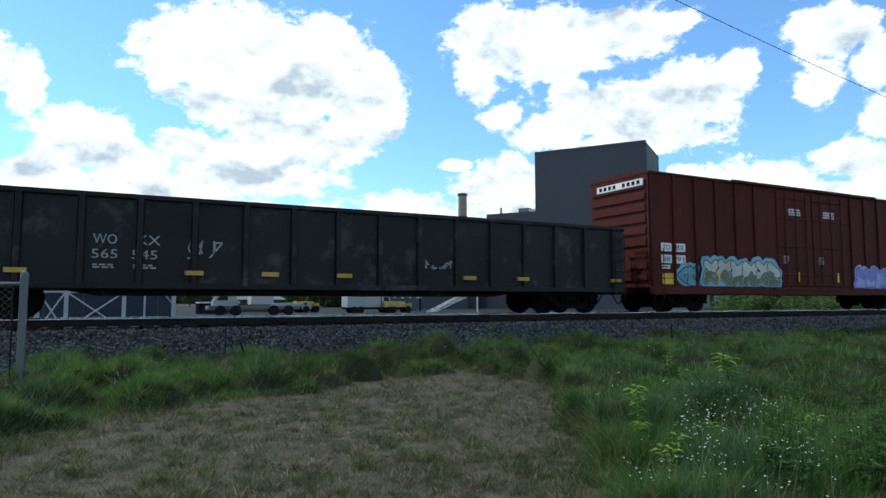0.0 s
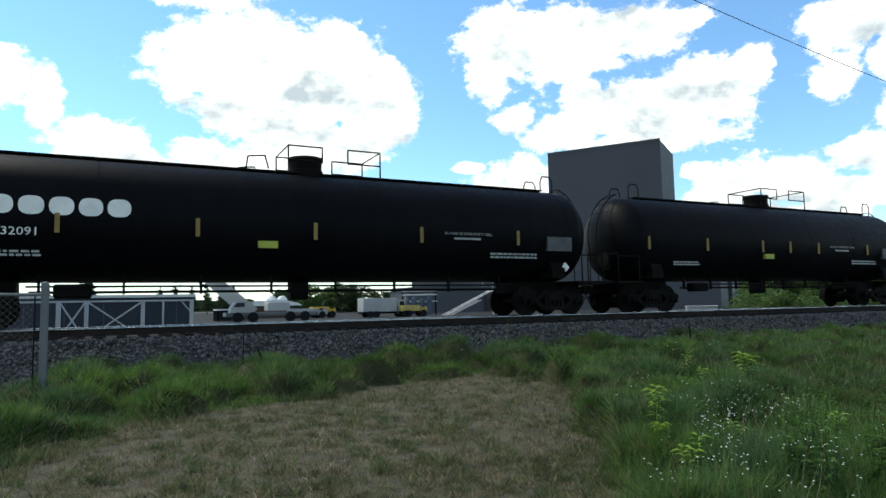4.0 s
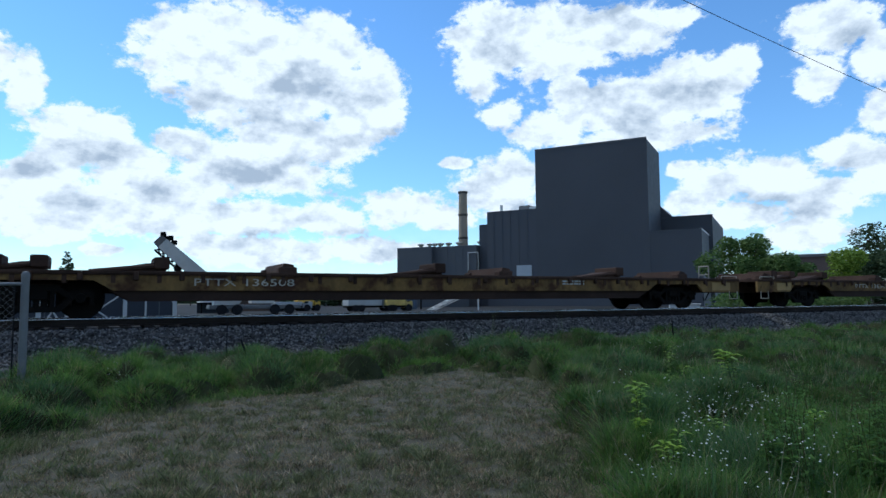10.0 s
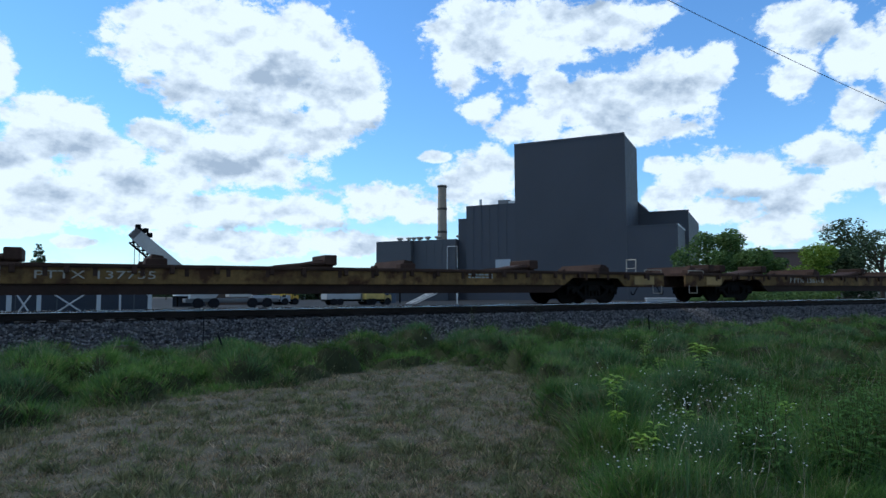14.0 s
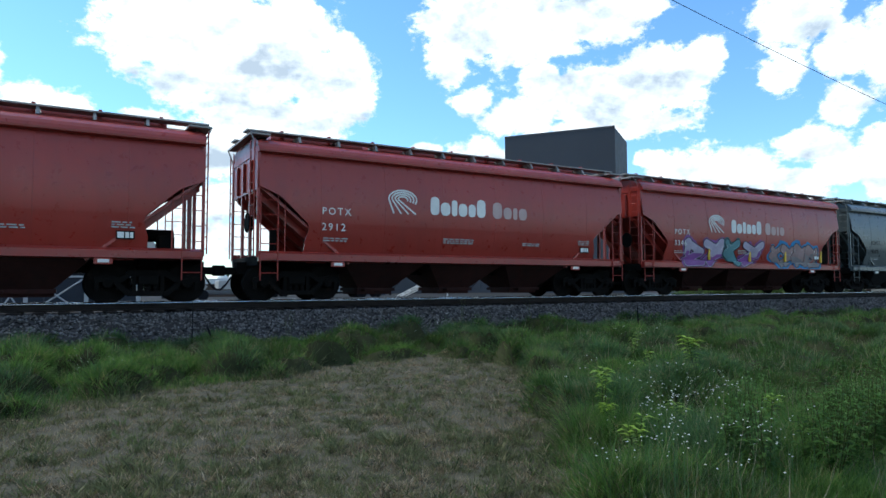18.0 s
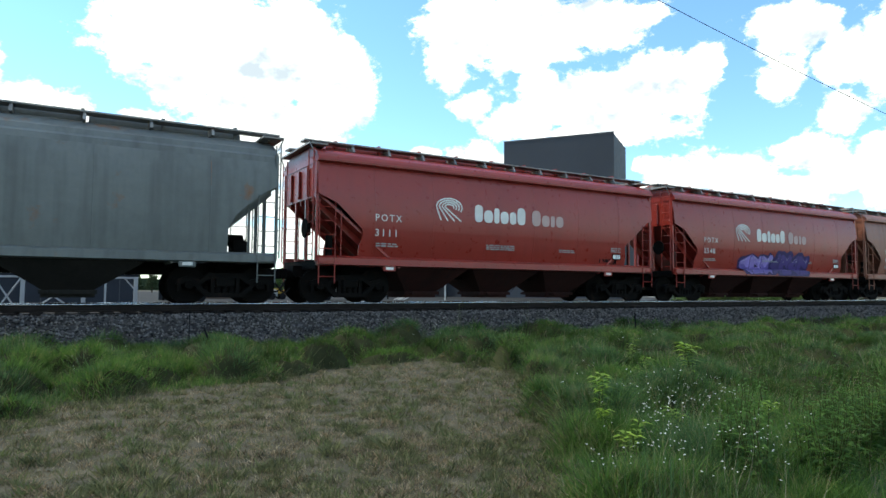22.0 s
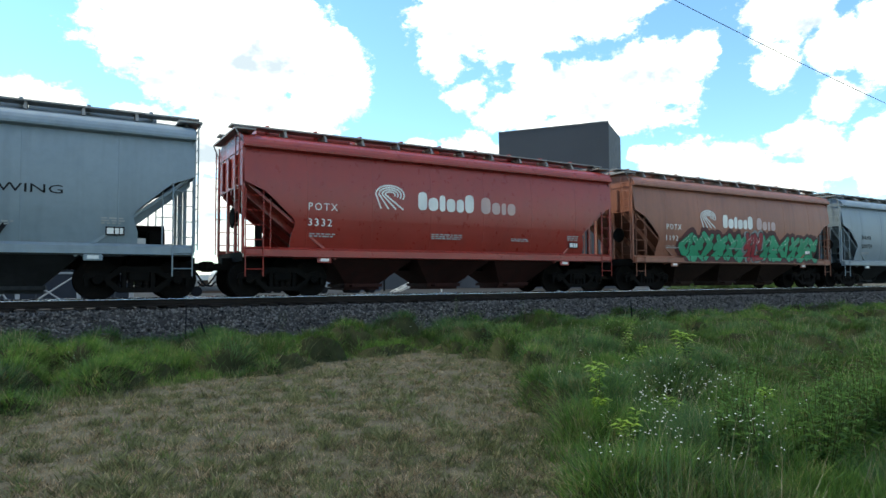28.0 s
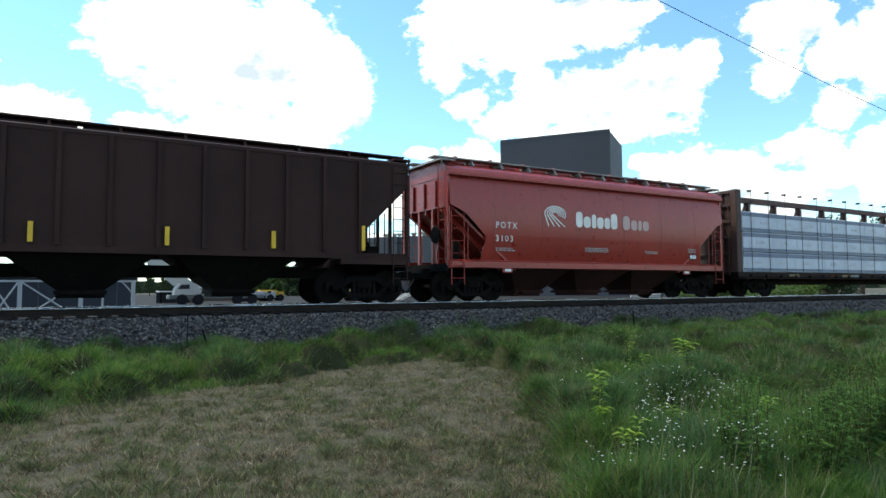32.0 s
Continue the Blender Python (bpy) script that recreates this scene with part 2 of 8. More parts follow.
FLAT_YELLOW = mat("rusty_yellow_paint", (0.15, 0.092, 0.034), 0.75, 0, 0.35, 1.1, 0.2, streak=0.7, rust=0.75, rust_color=(0.045, 0.022, 0.013))
FLAT_RUST = mat("rusty_deck_steel", (0.05, 0.03, 0.022), 0.85, 0.1, 0.4, 2, 0.35)
WALKWAY = mat("galvanised_walkway", (0.24, 0.235, 0.225), 0.6, 0.0, 0.25, 3, 0.2, rust=0.2)
WHITE = mat("white_lettering_paint", (0.72, 0.71, 0.67), 0.6, 0, 0.12, 6, 0.02)
GREY_LETTER = mat("faded_grey_lettering", (0.3, 0.31, 0.3), 0.65, 0, 0.2, 6, 0.02)
BLACK_LETTER = mat("black_lettering_paint", (0.01, 0.01, 0.012), 0.6, 0, 0.2, 6, 0.02, gloss=0.1)
GOLD_LETTER = mat("faded_yellow_lettering", (0.2, 0.135, 0.06), 0.65, 0, 0.25, 6, 0.02)
YELLOW = mat("yellow_reflective_strip", (0.62, 0.4, 0.03), 0.45, 0, 0.12, 4, 0.02)
RAIL_STEEL = mat("rail_side_steel", (0.02, 0.016, 0.014), 0.75, 0.0, 0.3, 4, 0.2)
RAIL_TOP = mat("polished_rail_head", (0.6, 0.6, 0.6), 0.22, 1.0, 0.1, 4, 0.02)
LUMBER = mat("pale_sawn_lumber", (0.29, 0.215, 0.115), 0.85, 0, 0.28, 1.5, 0.25, streak=0.0)
SILL_DARK = mat("grimy_dark_sill_paint", (0.02, 0.013, 0.011), 0.75, 0, 0.35, 1.5, 0.2, rust=0.2, gloss=0.2)
TAG_DULL = mat("dirty_reflective_strip", (0.16, 0.12, 0.06), 0.6, 0, 0.3, 4, 0.02)
GLASS_DARK = mat("dark_window_glass", (0.02, 0.025, 0.03), 0.08, 0, 0.1, 2, 0)

# ================= mesh building =================


class Shape:
    """Collects vertices and faces of one part."""

    def __init__(self):
        self.v, self.f = [], []

    def add(self, verts, faces):
        n = len(self.v)
        self.v += [tuple(p) for p in verts]
        self.f += [tuple(i + n for i in f) for f in faces]
        return self

    def box(self, x0, x1, y0, y1, z0, z1):
        v = [(x, y, z) for z in (z0, z1) for y in (y0, y1) for x in (x0, x1)]
        return self.add(v, [(0, 2, 3, 1), (4, 5, 7, 6), (0, 1, 5, 4), (2, 6, 7, 3), (0, 4, 6, 2), (1, 3, 7, 5)])

    def rbox(self, x0, x1, y0, y1, z0, z1, b=0.02):
        """A box with chamfered edges along z and a chamfered top and bottom."""
        def ring(ins, z):
            a0, a1, c0, c1 = x0 + ins, x1 - ins, y0 + ins, y1 - ins
            return [(a0 + b, c0, z), (a1 - b, c0, z), (a1, c0 + b, z), (a1, c1 - b, z), (a1 - b, c1, z), (a0 + b, c1, z), (a0, c1 - b, z), (a0, c0 + b, z)]
        v = ring(b * 0.7, z0) + ring(0, z0 + b) + ring(0, z1 - b) + ring(b * 0.7, z1)
        f = [tuple(reversed(range(8))), tuple(range(24, 32))]
        for k in range(3):
            f += [(k * 8 + i, k * 8 + (i + 1) % 8, k * 8 + 8 + (i + 1) % 8, k * 8 + 8 + i) for i in range(8)]
        return self.add(v, f)

    def prism(self, pts, y0, y1, axis="y"):
        """A polygon in x-z (or y-z for axis x, x-y for axis z), pushed along the axis."""
        n = len(pts)
        def at(p, s):
            return {"y": (p[0], s, p[1]), "x": (s, p[0], p[1]), "z": (p[0], p[1], s)}[axis]
        v = [at(p, y0) for p in pts] + [at(p, y1) for p in pts]
        f = [tuple(range(n)), tuple(reversed(range(n, 2 * n)))]
        f += [(i, n + i, n + (i + 1) % n, (i + 1) % n) for i in range(n)]
        return self.add(v, f)

    def rod(self, a, c, r, n=6, r2=None, caps=True):
        a, c = Vector(a), Vector(c)
        w = (c - a).normalized()
        u = w.orthogonal().normalized()
        s = w.cross(u)
        r2 = r if r2 is None else r2
        v = [a + (u * math.cos(2 * math.pi * i / n) + s * math.sin(2 * math.pi * i / n)) * r for i in range(n)]
        v += [c + (u * math.cos(2 * math.pi * i / n) + s * math.sin(2 * math.pi * i / n)) * r2 for i in range(n)]
        f = [(i, (i + 1) % n, n + (i + 1) % n, n + i) for i in range(n)]
        if caps:
            f += [tuple(reversed(range(n))), tuple(range(n, 2 * n))]
        return self.add(v, f)

    def path(self, pts, r, n=6):
        for a, c in zip(pts, pts[1:]):
            self.rod(a, c, r, n)
        return self

    def lathe(self, profile, centre, axis="y", n=20):
        """profile: (along the axis, radius)."""
        k = len(profile)
        v = []
        for s, r in profile:
            for i in range(n):
                a = 2 * math.pi * i / n
                p, q = r * math.cos(a), r * math.sin(a)
                d = {"y": (p, s, q), "x": (s, p, q), "z": (p, q, s)}[axis]
                v.append(tuple(centre[j] + d[j] for j in range(3)))
        f = [(j * n + i, j * n + (i + 1) % n, (j + 1) * n + (i + 1) % n, (j + 1) * n + i) for j in range(k - 1) for i in range(n)]
        f += [tuple(range(n)), tuple(reversed(range((k - 1) * n, k * n)))]
        return self.add(v, f)

    def mesh(self, name, material, smooth=False):
        me = bpy.data.meshes.new(name)
        me.from_pydata(self.v, [], self.f)
        b = bmesh.new()
        b.from_mesh(me)
        bmesh.ops.recalc_face_normals(b, faces=b.faces)
        b.to_mesh(me)
        b.free()
        me.materials.append(material)
        if smooth:
            me.polygons.foreach_set("use_smooth", [True] * len(me.polygons))
            me.set_sharp_from_angle(angle=radians(35))
        return me


def islands(shape):
    """The connected pieces of a Shape, each as a Shape."""
    root = list(range(len(shape.v)))

    def find(i):
        while root[i] != i:
            root[i] = root[root[i]]
            i = root[i]
        return i
    for f in shape.f:
        for k in f[1:]:
            root[find(f[0])] = find(k)
    groups = {}
    for f in shape.f:
        groups.setdefault(find(f[0]), []).append(f)
    out = []
    for faces in groups.values():
        used = sorted({i for f in faces for i in f})
        at = {i: n for n, i in enumerate(used)}
        out.append(Shape().add([shape.v[i] for i in used], [tuple(at[i] for i in f) for f in faces]))
    return out


def parts_of(name, shape, material, parent, label=""):
    """Each connected piece of a Shape as a part of its own."""
    return [part(name, p, material, parent, label) for p in islands(shape)]


def part(name, shape, material, parent, label="", smooth=False):
    """One mesh object under a thing or a part. shape: a Shape, or a mesh to share."""
    me = shape if isinstance(shape, bpy.types.Mesh) else shape.mesh(name, material, smooth)
    ob = new(name, me)
    ob.parent = parent
    return tagged(ob, label) if label else ob


def thing(name, label, category, group="", kind="", at=(0, 0, 0), rz=0.0):
    ob = new(name)
    ob.location, ob.rotation_euler[2] = at, rz
    return tagged(ob, label, category, group, kind)


def lettering(text, x, z, height, material, parent, y, name="lettering", stretch=1.0, width=None, space=1.0):
    """Raised paint lettering on a side that faces -y; x, z: its lower left corner."""
    if not text.strip():
        return None
    cu = bpy.data.curves.new(name, "FONT")
    cu.body, cu.size, cu.extrude, cu.resolution_u, cu.space_character = text, height * 1.38, 0.003, 2, space
    tmp = bpy.data.objects.new(name, cu)
    scene.collection.objects.link(tmp)
    me = bpy.data.meshes.new_from_object(tmp.evaluated_get(bpy.context.evaluated_depsgraph_get()))
    bpy.data.objects.remove(tmp)
    co = np.empty(len(me.vertices) * 3)
    me.vertices.foreach_get("co", co)
    co = co.reshape(-1, 3)
    sx = stretch if width is None else width / max(1e-6, co[:, 0].max() - co[:, 0].min())
    put = np.stack([x + (co[:, 0] - co[:, 0].min()) * sx, y - co[:, 2], z + co[:, 1]], 1)
    me.vertices.foreach_set("co", put.ravel())
    me.materials.clear()
    me.materials.append(material)
    ob = new(name, me)
    ob.parent = parent
    return ob


def bars(rows, material, parent, y, name="small_print"):
    """Writing too small to read: (x, z, width, height) bars on a side that faces -y."""
    s = Shape()
    for x, z, w, h in rows:
        s.box(x, x + w, y - 0.004, y + 0.002, z, z + h)
    return part(name, s, material, parent)


def fine_print(x, z, width, lines, material, parent, y, rng, h=0.05):
    rows = []
    for k in range(lines):
        cx = x
        while cx < x + width - 0.05:
            w = rng.uniform(0.06, 0.2)
            w = min(w, x + width - cx)
            rows.append((cx, z - k * h * 1.7, w, h))
            cx += w + 0.04
    return bars(rows, material, parent, y)

# ================= the train =================
TRACK_Y = 18.48                    # middle of the track; the rail heads are at z = 0
HALF = 1.60                        # half a car's width

# how far the train has rolled, in metres
ROLLED = [(0, 0.0), (2, 43.5), (4, 86.74), (6, 129.85), (8, 172.92), (10, 215.93), (12, 258.92), (14, 301.95), (16, 344.8), (17, 366.1), (18, 388.15), (20, 431.45), (22, 474.8), (24, 518.24), (26, 561.78), (28, 605.41), (30, 649.1), (32, 692.85)]
WHEEL_R = 0.483
CARS = []                          # (car, place of its middle at the start, truck centres)
WHEELSETS = []


def wheelset_mesh():
    s = Shape()
    for side in (-1, 1):
        c = side * 0.75
        s.lathe([(c - 0.02 * side - 0.05, WHEEL_R), (c + 0.05, WHEEL_R)] if side < 0 else [(c - 0.05, WHEEL_R), (c + 0.07, WHEEL_R)], (0, 0, 0), "y", 28)
        s.lathe([(side * 0.70, WHEEL_R + 0.025), (side * 0.67, WHEEL_R + 0.025)], (0, 0, 0), "y", 28)
        s.lathe([(side * 0.8, 0.15), (side * 1.13, 0.11)], (0, 0, 0), "y", 14)
        for k in range(3):
            a = 2 * math.pi * k / 3
            s.rod((0.06 * math.cos(a), side * 1.12, 0.06 * math.sin(a)), (0.06 * math.cos(a), side * 1.16, 0.06 * math.sin(a)), 0.018, 6)
    s.rod((0, -1.0, 0), (0, 1.0, 0), 0.08, 12)
    return s.mesh("wheelset", STEEL_DARK, True)


def truck_meshes():
    side = Shape()
    # upper chord, lower chord and columns leave the spring window open
    side.prism([(-1.2, 0.5), (-1.17, 0.62), (-0.95, 0.69), (-0.62, 0.62), (-0.42, 0.80), (0.42, 0.80), (0.62, 0.62), (0.95, 0.69), (1.17, 0.62), (1.2, 0.5),
                (0.9, 0.52), (0.6, 0.5), (0.36, 0.66), (-0.36, 0.66), (-0.6, 0.5), (-0.9, 0.52)], -0.08, 0.08)
    side.prism([(-0.8, 0.5), (-0.66, 0.5), (-0.38, 0.28), (0.38, 0.28), (0.66, 0.5), (0.8, 0.5), (0.46, 0.16), (-0.46, 0.16)], -0.08, 0.08)
    for x in (-0.36, 0.27):
        side.box(x, x + 0.09, -0.07, 0.07, 0.26, 0.68)
    for x in (-1.16, -0.7, 0.62, 1.08):
        side.box(x, x + 0.08, -0.07, 0.07, 0.32, 0.6)
    bol = Shape().rbox(-0.24, 0.24, -1.12, 1.12, 0.44, 0.66, 0.03)
    bol.lathe([(0.62, 0.2), (0.8, 0.2)], (0, 0, 0), "z", 12)
    spr = Shape()
    for x in (-0.17, 0.0, 0.17):
        spr.lathe([(0.27, 0.06), (0.3, 0.075), (0.33, 0.06), (0.36, 0.075), (0.39, 0.06), (0.43, 0.075), (0.45, 0.06)], (x, 0, 0), "z", 8)
    rig = Shape().rbox(-0.05, 0.05, -0.85, 0.85, 0.34, 0.44, 0.015)
    for y in (-0.75, 0.75):
        rig.rbox(-0.03, 0.03, y - 0.06, y + 0.06, 0.3, 0.66, 0.015)
    return (bol.mesh("bolster", STEEL_DARK), side.mesh("side_frame", STEEL_DARK), spr.mesh("spring_nest", STEEL_DARK), rig.mesh("brake_beam", STEEL_DARK))


WHEELSET = wheelset_mesh()
TRUCK = truck_meshes()
COUPLER_SHAPE = Shape()
COUPLER_SHAPE.rbox(0.0, 0.62, -0.09, 0.09, 0.72, 0.92, 0.02).rbox(0.5, 0.72, -0.16, 0.12, 0.68, 0.97, 0.03).rbox(0.66, 0.8, 0.02, 0.15, 0.7, 0.95, 0.03)
COUPLER = COUPLER_SHAPE.mesh("coupler", STEEL_DARK)
HOSE = Shape().path([(0.2, -0.3, 0.75), (0.35, -0.34, 0.5), (0.5, -0.32, 0.32), (0.66, -0.26, 0.3), (0.78, -0.2, 0.42)], 0.025).mesh("air_hose", BLACK_LETTER)


def running_gear(car, centres, coupler_x, axles=2):
    for cx in centres:
        tr = part("truck", TRUCK[0], None, car)
        tr.location.x = cx
        for y in (-1.01, 1.01):
            part("side_frame", TRUCK[1], None, tr).location.y = y
            part("spring_nest", TRUCK[2], None, tr).location.y = y
        for x in (-0.42, 0.42):
            part("brake_beam", TRUCK[3], None, tr).location.x = x
        for ax in (-0.89, 0.89):
            w = part("wheelset", WHEELSET, None, tr)
            w.location = (ax, 0, WHEEL_R)
            WHEELSETS.append((w, car, cx + ax))
    for side in (-1, 1):
        c = part("coupler", COUPLER, None, car)
        c.location.x = side * coupler_x
        if side < 0:
            c.rotation_euler[2] = math.pi
        h = part("air_hose", HOSE, None, car)
        h.location.x = side * coupler_x
        if side < 0:
            h.rotation_euler[2] = math.pi


def ladder(shape, x0, x1, y, z0, z1, n, r=0.014):
    """Grab-iron ladder on a side."""
    shape.rod((x0, y, z0), (x0, y, z1), r * 1.3).rod((x1, y, z0), (x1, y, z1), r * 1.3)
    for i in range(n):
        z = z0 + (z1 - z0) * (i + 0.5) / n
        shape.rod((x0, y, z), (x1, y, z), r)


def new_car(name, label, left, right, group=""):
    car = thing(name, label, "freight car", group)
    middle = (left + right) / 2
    car.location = (middle, TRACK_Y, 0)
    CARS.append([car, middle])
    return car


# ---- covered hopper with three bays ----


def hopper_meshes(paint, half=6.525, ribs=0, acf=False, roof_paint=None, dark=False):
    """All part meshes of a covered hopper. half: half its body length."""
    M = []

    def split(name, shape, material, smooth=False):
        for piece in islands(shape):
            M.append((name, piece.mesh(name, material, smooth), ""))

    top = 3.95 if not dark else 4.05
    sill0, sill1 = (1.08, 1.33) if not dark else (1.4, 1.5)
    # cross-section of the side sheet, from the sill up
    sec = [(1.38, sill1 - 0.02), (1.45, 1.55), (1.51, 1.8), (1.567, 2.15), (1.598, 2.5), (1.605, 2.8), (1.594, 3.1), (1.562, 3.4), (1.512, 3.7), (1.445, top)]
    if dark:
        sec = [(1.56, sill0), (1.56, 2.2), (1.56, 3.0), (1.56, top)]
    if acf:
        sec = [(1.50, sill1 - 0.02), (1.56, 1.7), (1.6, 2.3), (1.6, 2.9), (1.56, 3.4), (1.46, 3.75)]
    cut = [(0.0, 3.02), (0.3, 3.02), (1.32, 2.1), (1.36, 1.95), (1.26, 1.6), (1.26, 1.33)]
    if dark:
        cut = [(0.0, 3.55), (0.12, 3.3), (1.45, 2.0), (1.45, sill0)]
    if acf:
        cut = [(0.12, 3.1), (0.5, 2.8), (1.05, 2.3), (1.25, 1.9), (1.25, 1.33)]

    def inset(z):
        """How far in from the end the side sheet begins at height z."""
        if z >= cut[0][1]:
            return 0.0
        for (xa, za), (xb, zb) in zip(cut, cut[1:]):
            if zb <= z <= za and za > zb:
                return xa + (xb - xa) * (za - z) / (za - zb)
        return cut[-1][0]

    zs = sorted({z for _, z in sec} | {c[1] + 1e-4 for c in cut} | {c[1] for c in cut} | {1.6, 2.0, 2.6, 2.8})
    zs = [z for z in zs if sec[0][1] <= z <= sec[-1][1]]
    def y_at(z):
        return float(np.interp(z, [p[1] for p in sec], [p[0] for p in sec]))
    s = Shape()
    for side in (-1, 1):
        v, f = [], []
        for z in zs:
            e = half - inset(z)
            for thick in (0, 0.03):
                v += [(-e, side * (y_at(z) - thick), z), (e, side * (y_at(z) - thick), z)]
        for k in range(len(zs) - 1):
            a = k * 4
            f += [(a, a + 1, a + 5, a + 4), (a + 2, a + 6, a + 7, a + 3), (a, a + 4, a + 6, a + 2), (a + 1, a + 3, a + 7, a + 5)]
        f += [(0, 2, 3, 1)]
        s.add(v, f)
    split("side_sheet", s, paint, True)
    # side sill
    s = Shape()
    for side in (-1, 1):
        a, b = sorted((side * 1.42, side * 1.58))
        if dark:
            s.box(-half, half, a, b, 1.28, 1.44)
            s.box(-half, -half + 2.1, a, b, 1.12, 1.3).box(half - 2.1, half, a, b, 1.12, 1.3)
        else:
            s.prism([(a if side < 0 else b, sill0), (side * 1.46, sill0 - 0.03), (side * 1.44, sill1), (a if side < 0 else b, sill1 - 0.07)], -half, half, "x")
    split("side_sill", s, paint)
    # roof with its top chord
    s = Shape()
    if acf:
        rp = [(-1.46, 3.72), (-1.42, 3.9), (-1.36, 3.96), (-1.3, 4.1), (-1.2, 4.16), (-0.9, 4.34), (-0.5, 4.46), (0, 4.5)]
    elif dark:
        rp = [(-1.58, top - 0.02), (-1.58, 4.12), (-1.3, 4.2), (-0.6, 4.36), (0, 4.4)]
    else:
        rp = [(-1.52, top - 0.03), (-1.62, top), (-1.625, top + 0.05), (-1.59, top + 0.13), (-1.52, 4.17), (-1.42, 4.24), (-1.3, 4.29), (-0.6, 4.5), (0, 4.54)]
    full = rp + [(-y, z) for y, z in reversed(rp[:-1])]
    s.prism(full, -half - 0.02, half + 0.02, "x")
    M.append(("roof", s.mesh("roof", roof_paint or paint, False), ""))
    if not dark:
        # vertical weld seams of the near side
        for i in range(6):
            x = -half + 1.7 + i * (2 * half - 3.4) / 5
            v = [(x + dx, -y - dy, z) for y, z in sec for dx, dy in ((-0.012, 0.0), (0.0, 0.006), (0.012, 0.0))]
            f = [q for k in range(len(sec) - 1) for q in ((k * 3, k * 3 + 1, k * 3 + 4, k * 3 + 3), (k * 3 + 1, k * 3 + 2, k * 3 + 5, k * 3 + 4))]
            M.append(("weld_seam", Shape().add(v, f).mesh("weld_seam", paint), ""))
    # end wall, slope sheets
    for side in (-1, 1):
        s = Shape()
        e = side * half
        s.prism([(-1.5, cut[0][1] - 0.05), (1.5, cut[0][1] - 0.05), (1.5, top + 0.02), (-1.5, top + 0.02)], e - side * 0.05, e, "x")
        x0, z0, x1, z1 = half - 0.02, cut[0][1], half - 2.55, 1.0
        t = 0.05
        v = [(side * x0, y, z0) for y in (-1.47, 1.47)] + [(side * x1, y, z1) for y in (-1.47, 1.47)]
        v += [(side * (x0 - t), y, z0 + t) for y in (-1.47, 1.47)] + [(side * (x1 - t), y, z1 + t) for y in (-1.47, 1.47)]
        s.add(v, [(0, 1, 3, 2), (4, 6, 7, 5), (0, 2, 6, 4), (1, 5, 7, 3), (0, 4, 5, 1), (2, 3, 7, 6)])
        for y in (-0.75, 0.0, 0.75):
            M.append(("end_rib", Shape().rbox(min(e, e + side * 0.07), max(e, e + side * 0.07), y - 0.06, y + 0.06, cut[0][1], top - 0.1, 0.02).mesh("end_rib", paint), ""))
        # ribs under the slope sheet
        M.append(("end_sheet", islands(s)[0].mesh("end_sheet", paint), ""))
        M.append(("slope_sheet", islands(s)[1].mesh("slope_sheet", paint), ""))
        for y in (-1.0, 0.0, 1.0):
            s = Shape().prism([(side * x0, z0), (side * (x0), z0 - 0.18), (side * (x1 + 0.3), z1), (side * x1, z1 + 0.1)], y - 0.03, y + 0.03)
            M.append(("slope_rib", s.mesh("slope_rib", paint), ""))
    # bays, in a darkened copy of the car's paint except on the dark hoppers
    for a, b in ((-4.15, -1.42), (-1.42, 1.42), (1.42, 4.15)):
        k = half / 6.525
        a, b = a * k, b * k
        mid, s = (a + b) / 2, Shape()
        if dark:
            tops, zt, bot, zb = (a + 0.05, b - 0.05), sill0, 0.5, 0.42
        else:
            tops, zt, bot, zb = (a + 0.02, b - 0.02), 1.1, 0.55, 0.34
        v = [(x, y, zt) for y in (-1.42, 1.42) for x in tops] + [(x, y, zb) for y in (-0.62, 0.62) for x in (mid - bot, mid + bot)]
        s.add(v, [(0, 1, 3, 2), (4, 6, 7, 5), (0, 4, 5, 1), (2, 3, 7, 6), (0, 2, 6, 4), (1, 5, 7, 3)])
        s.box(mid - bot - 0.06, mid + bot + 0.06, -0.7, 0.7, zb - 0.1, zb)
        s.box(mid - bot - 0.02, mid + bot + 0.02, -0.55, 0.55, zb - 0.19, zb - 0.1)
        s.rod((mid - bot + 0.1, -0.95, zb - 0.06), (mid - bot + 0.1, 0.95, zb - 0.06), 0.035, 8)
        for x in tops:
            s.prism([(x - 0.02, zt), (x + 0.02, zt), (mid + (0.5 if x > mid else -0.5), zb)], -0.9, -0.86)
        # underside shade is put into this colour: paint cut to 9 percent, dirt streaks
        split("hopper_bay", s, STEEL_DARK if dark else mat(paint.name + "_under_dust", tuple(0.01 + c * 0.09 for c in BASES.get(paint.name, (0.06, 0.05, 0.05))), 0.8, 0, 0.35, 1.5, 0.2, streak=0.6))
    # centre sill and bolsters
    s = Shape()
    s.box(-half - 0.25, half + 0.25, -0.28, 0.28, 0.74, 1.06)
    for side in (-1, 1):
        x = side * (half - 1.18)
        s.prism([(-1.45, 1.1), (1.45, 1.1), (0.5, 0.8), (-0.5, 0.8)], x - 0.2, x + 0.2, "x")
        s.box(min(side * (half - 0.04), side * (half + 0.0)), max(side * (half - 0.04), side * half), -1.45, 1.45, 0.95, 1.2)
        s.box(min(side * (half - 0.02), side * (half - 1.15)), max(side * (half - 0.02), side * (half - 1.15)), -1.45, 1.45, 1.14, 1.2)
    M.append(("underframe", s.mesh("underframe", STEEL_DARK), ""))
    # corner posts and braces
    s = Shape()
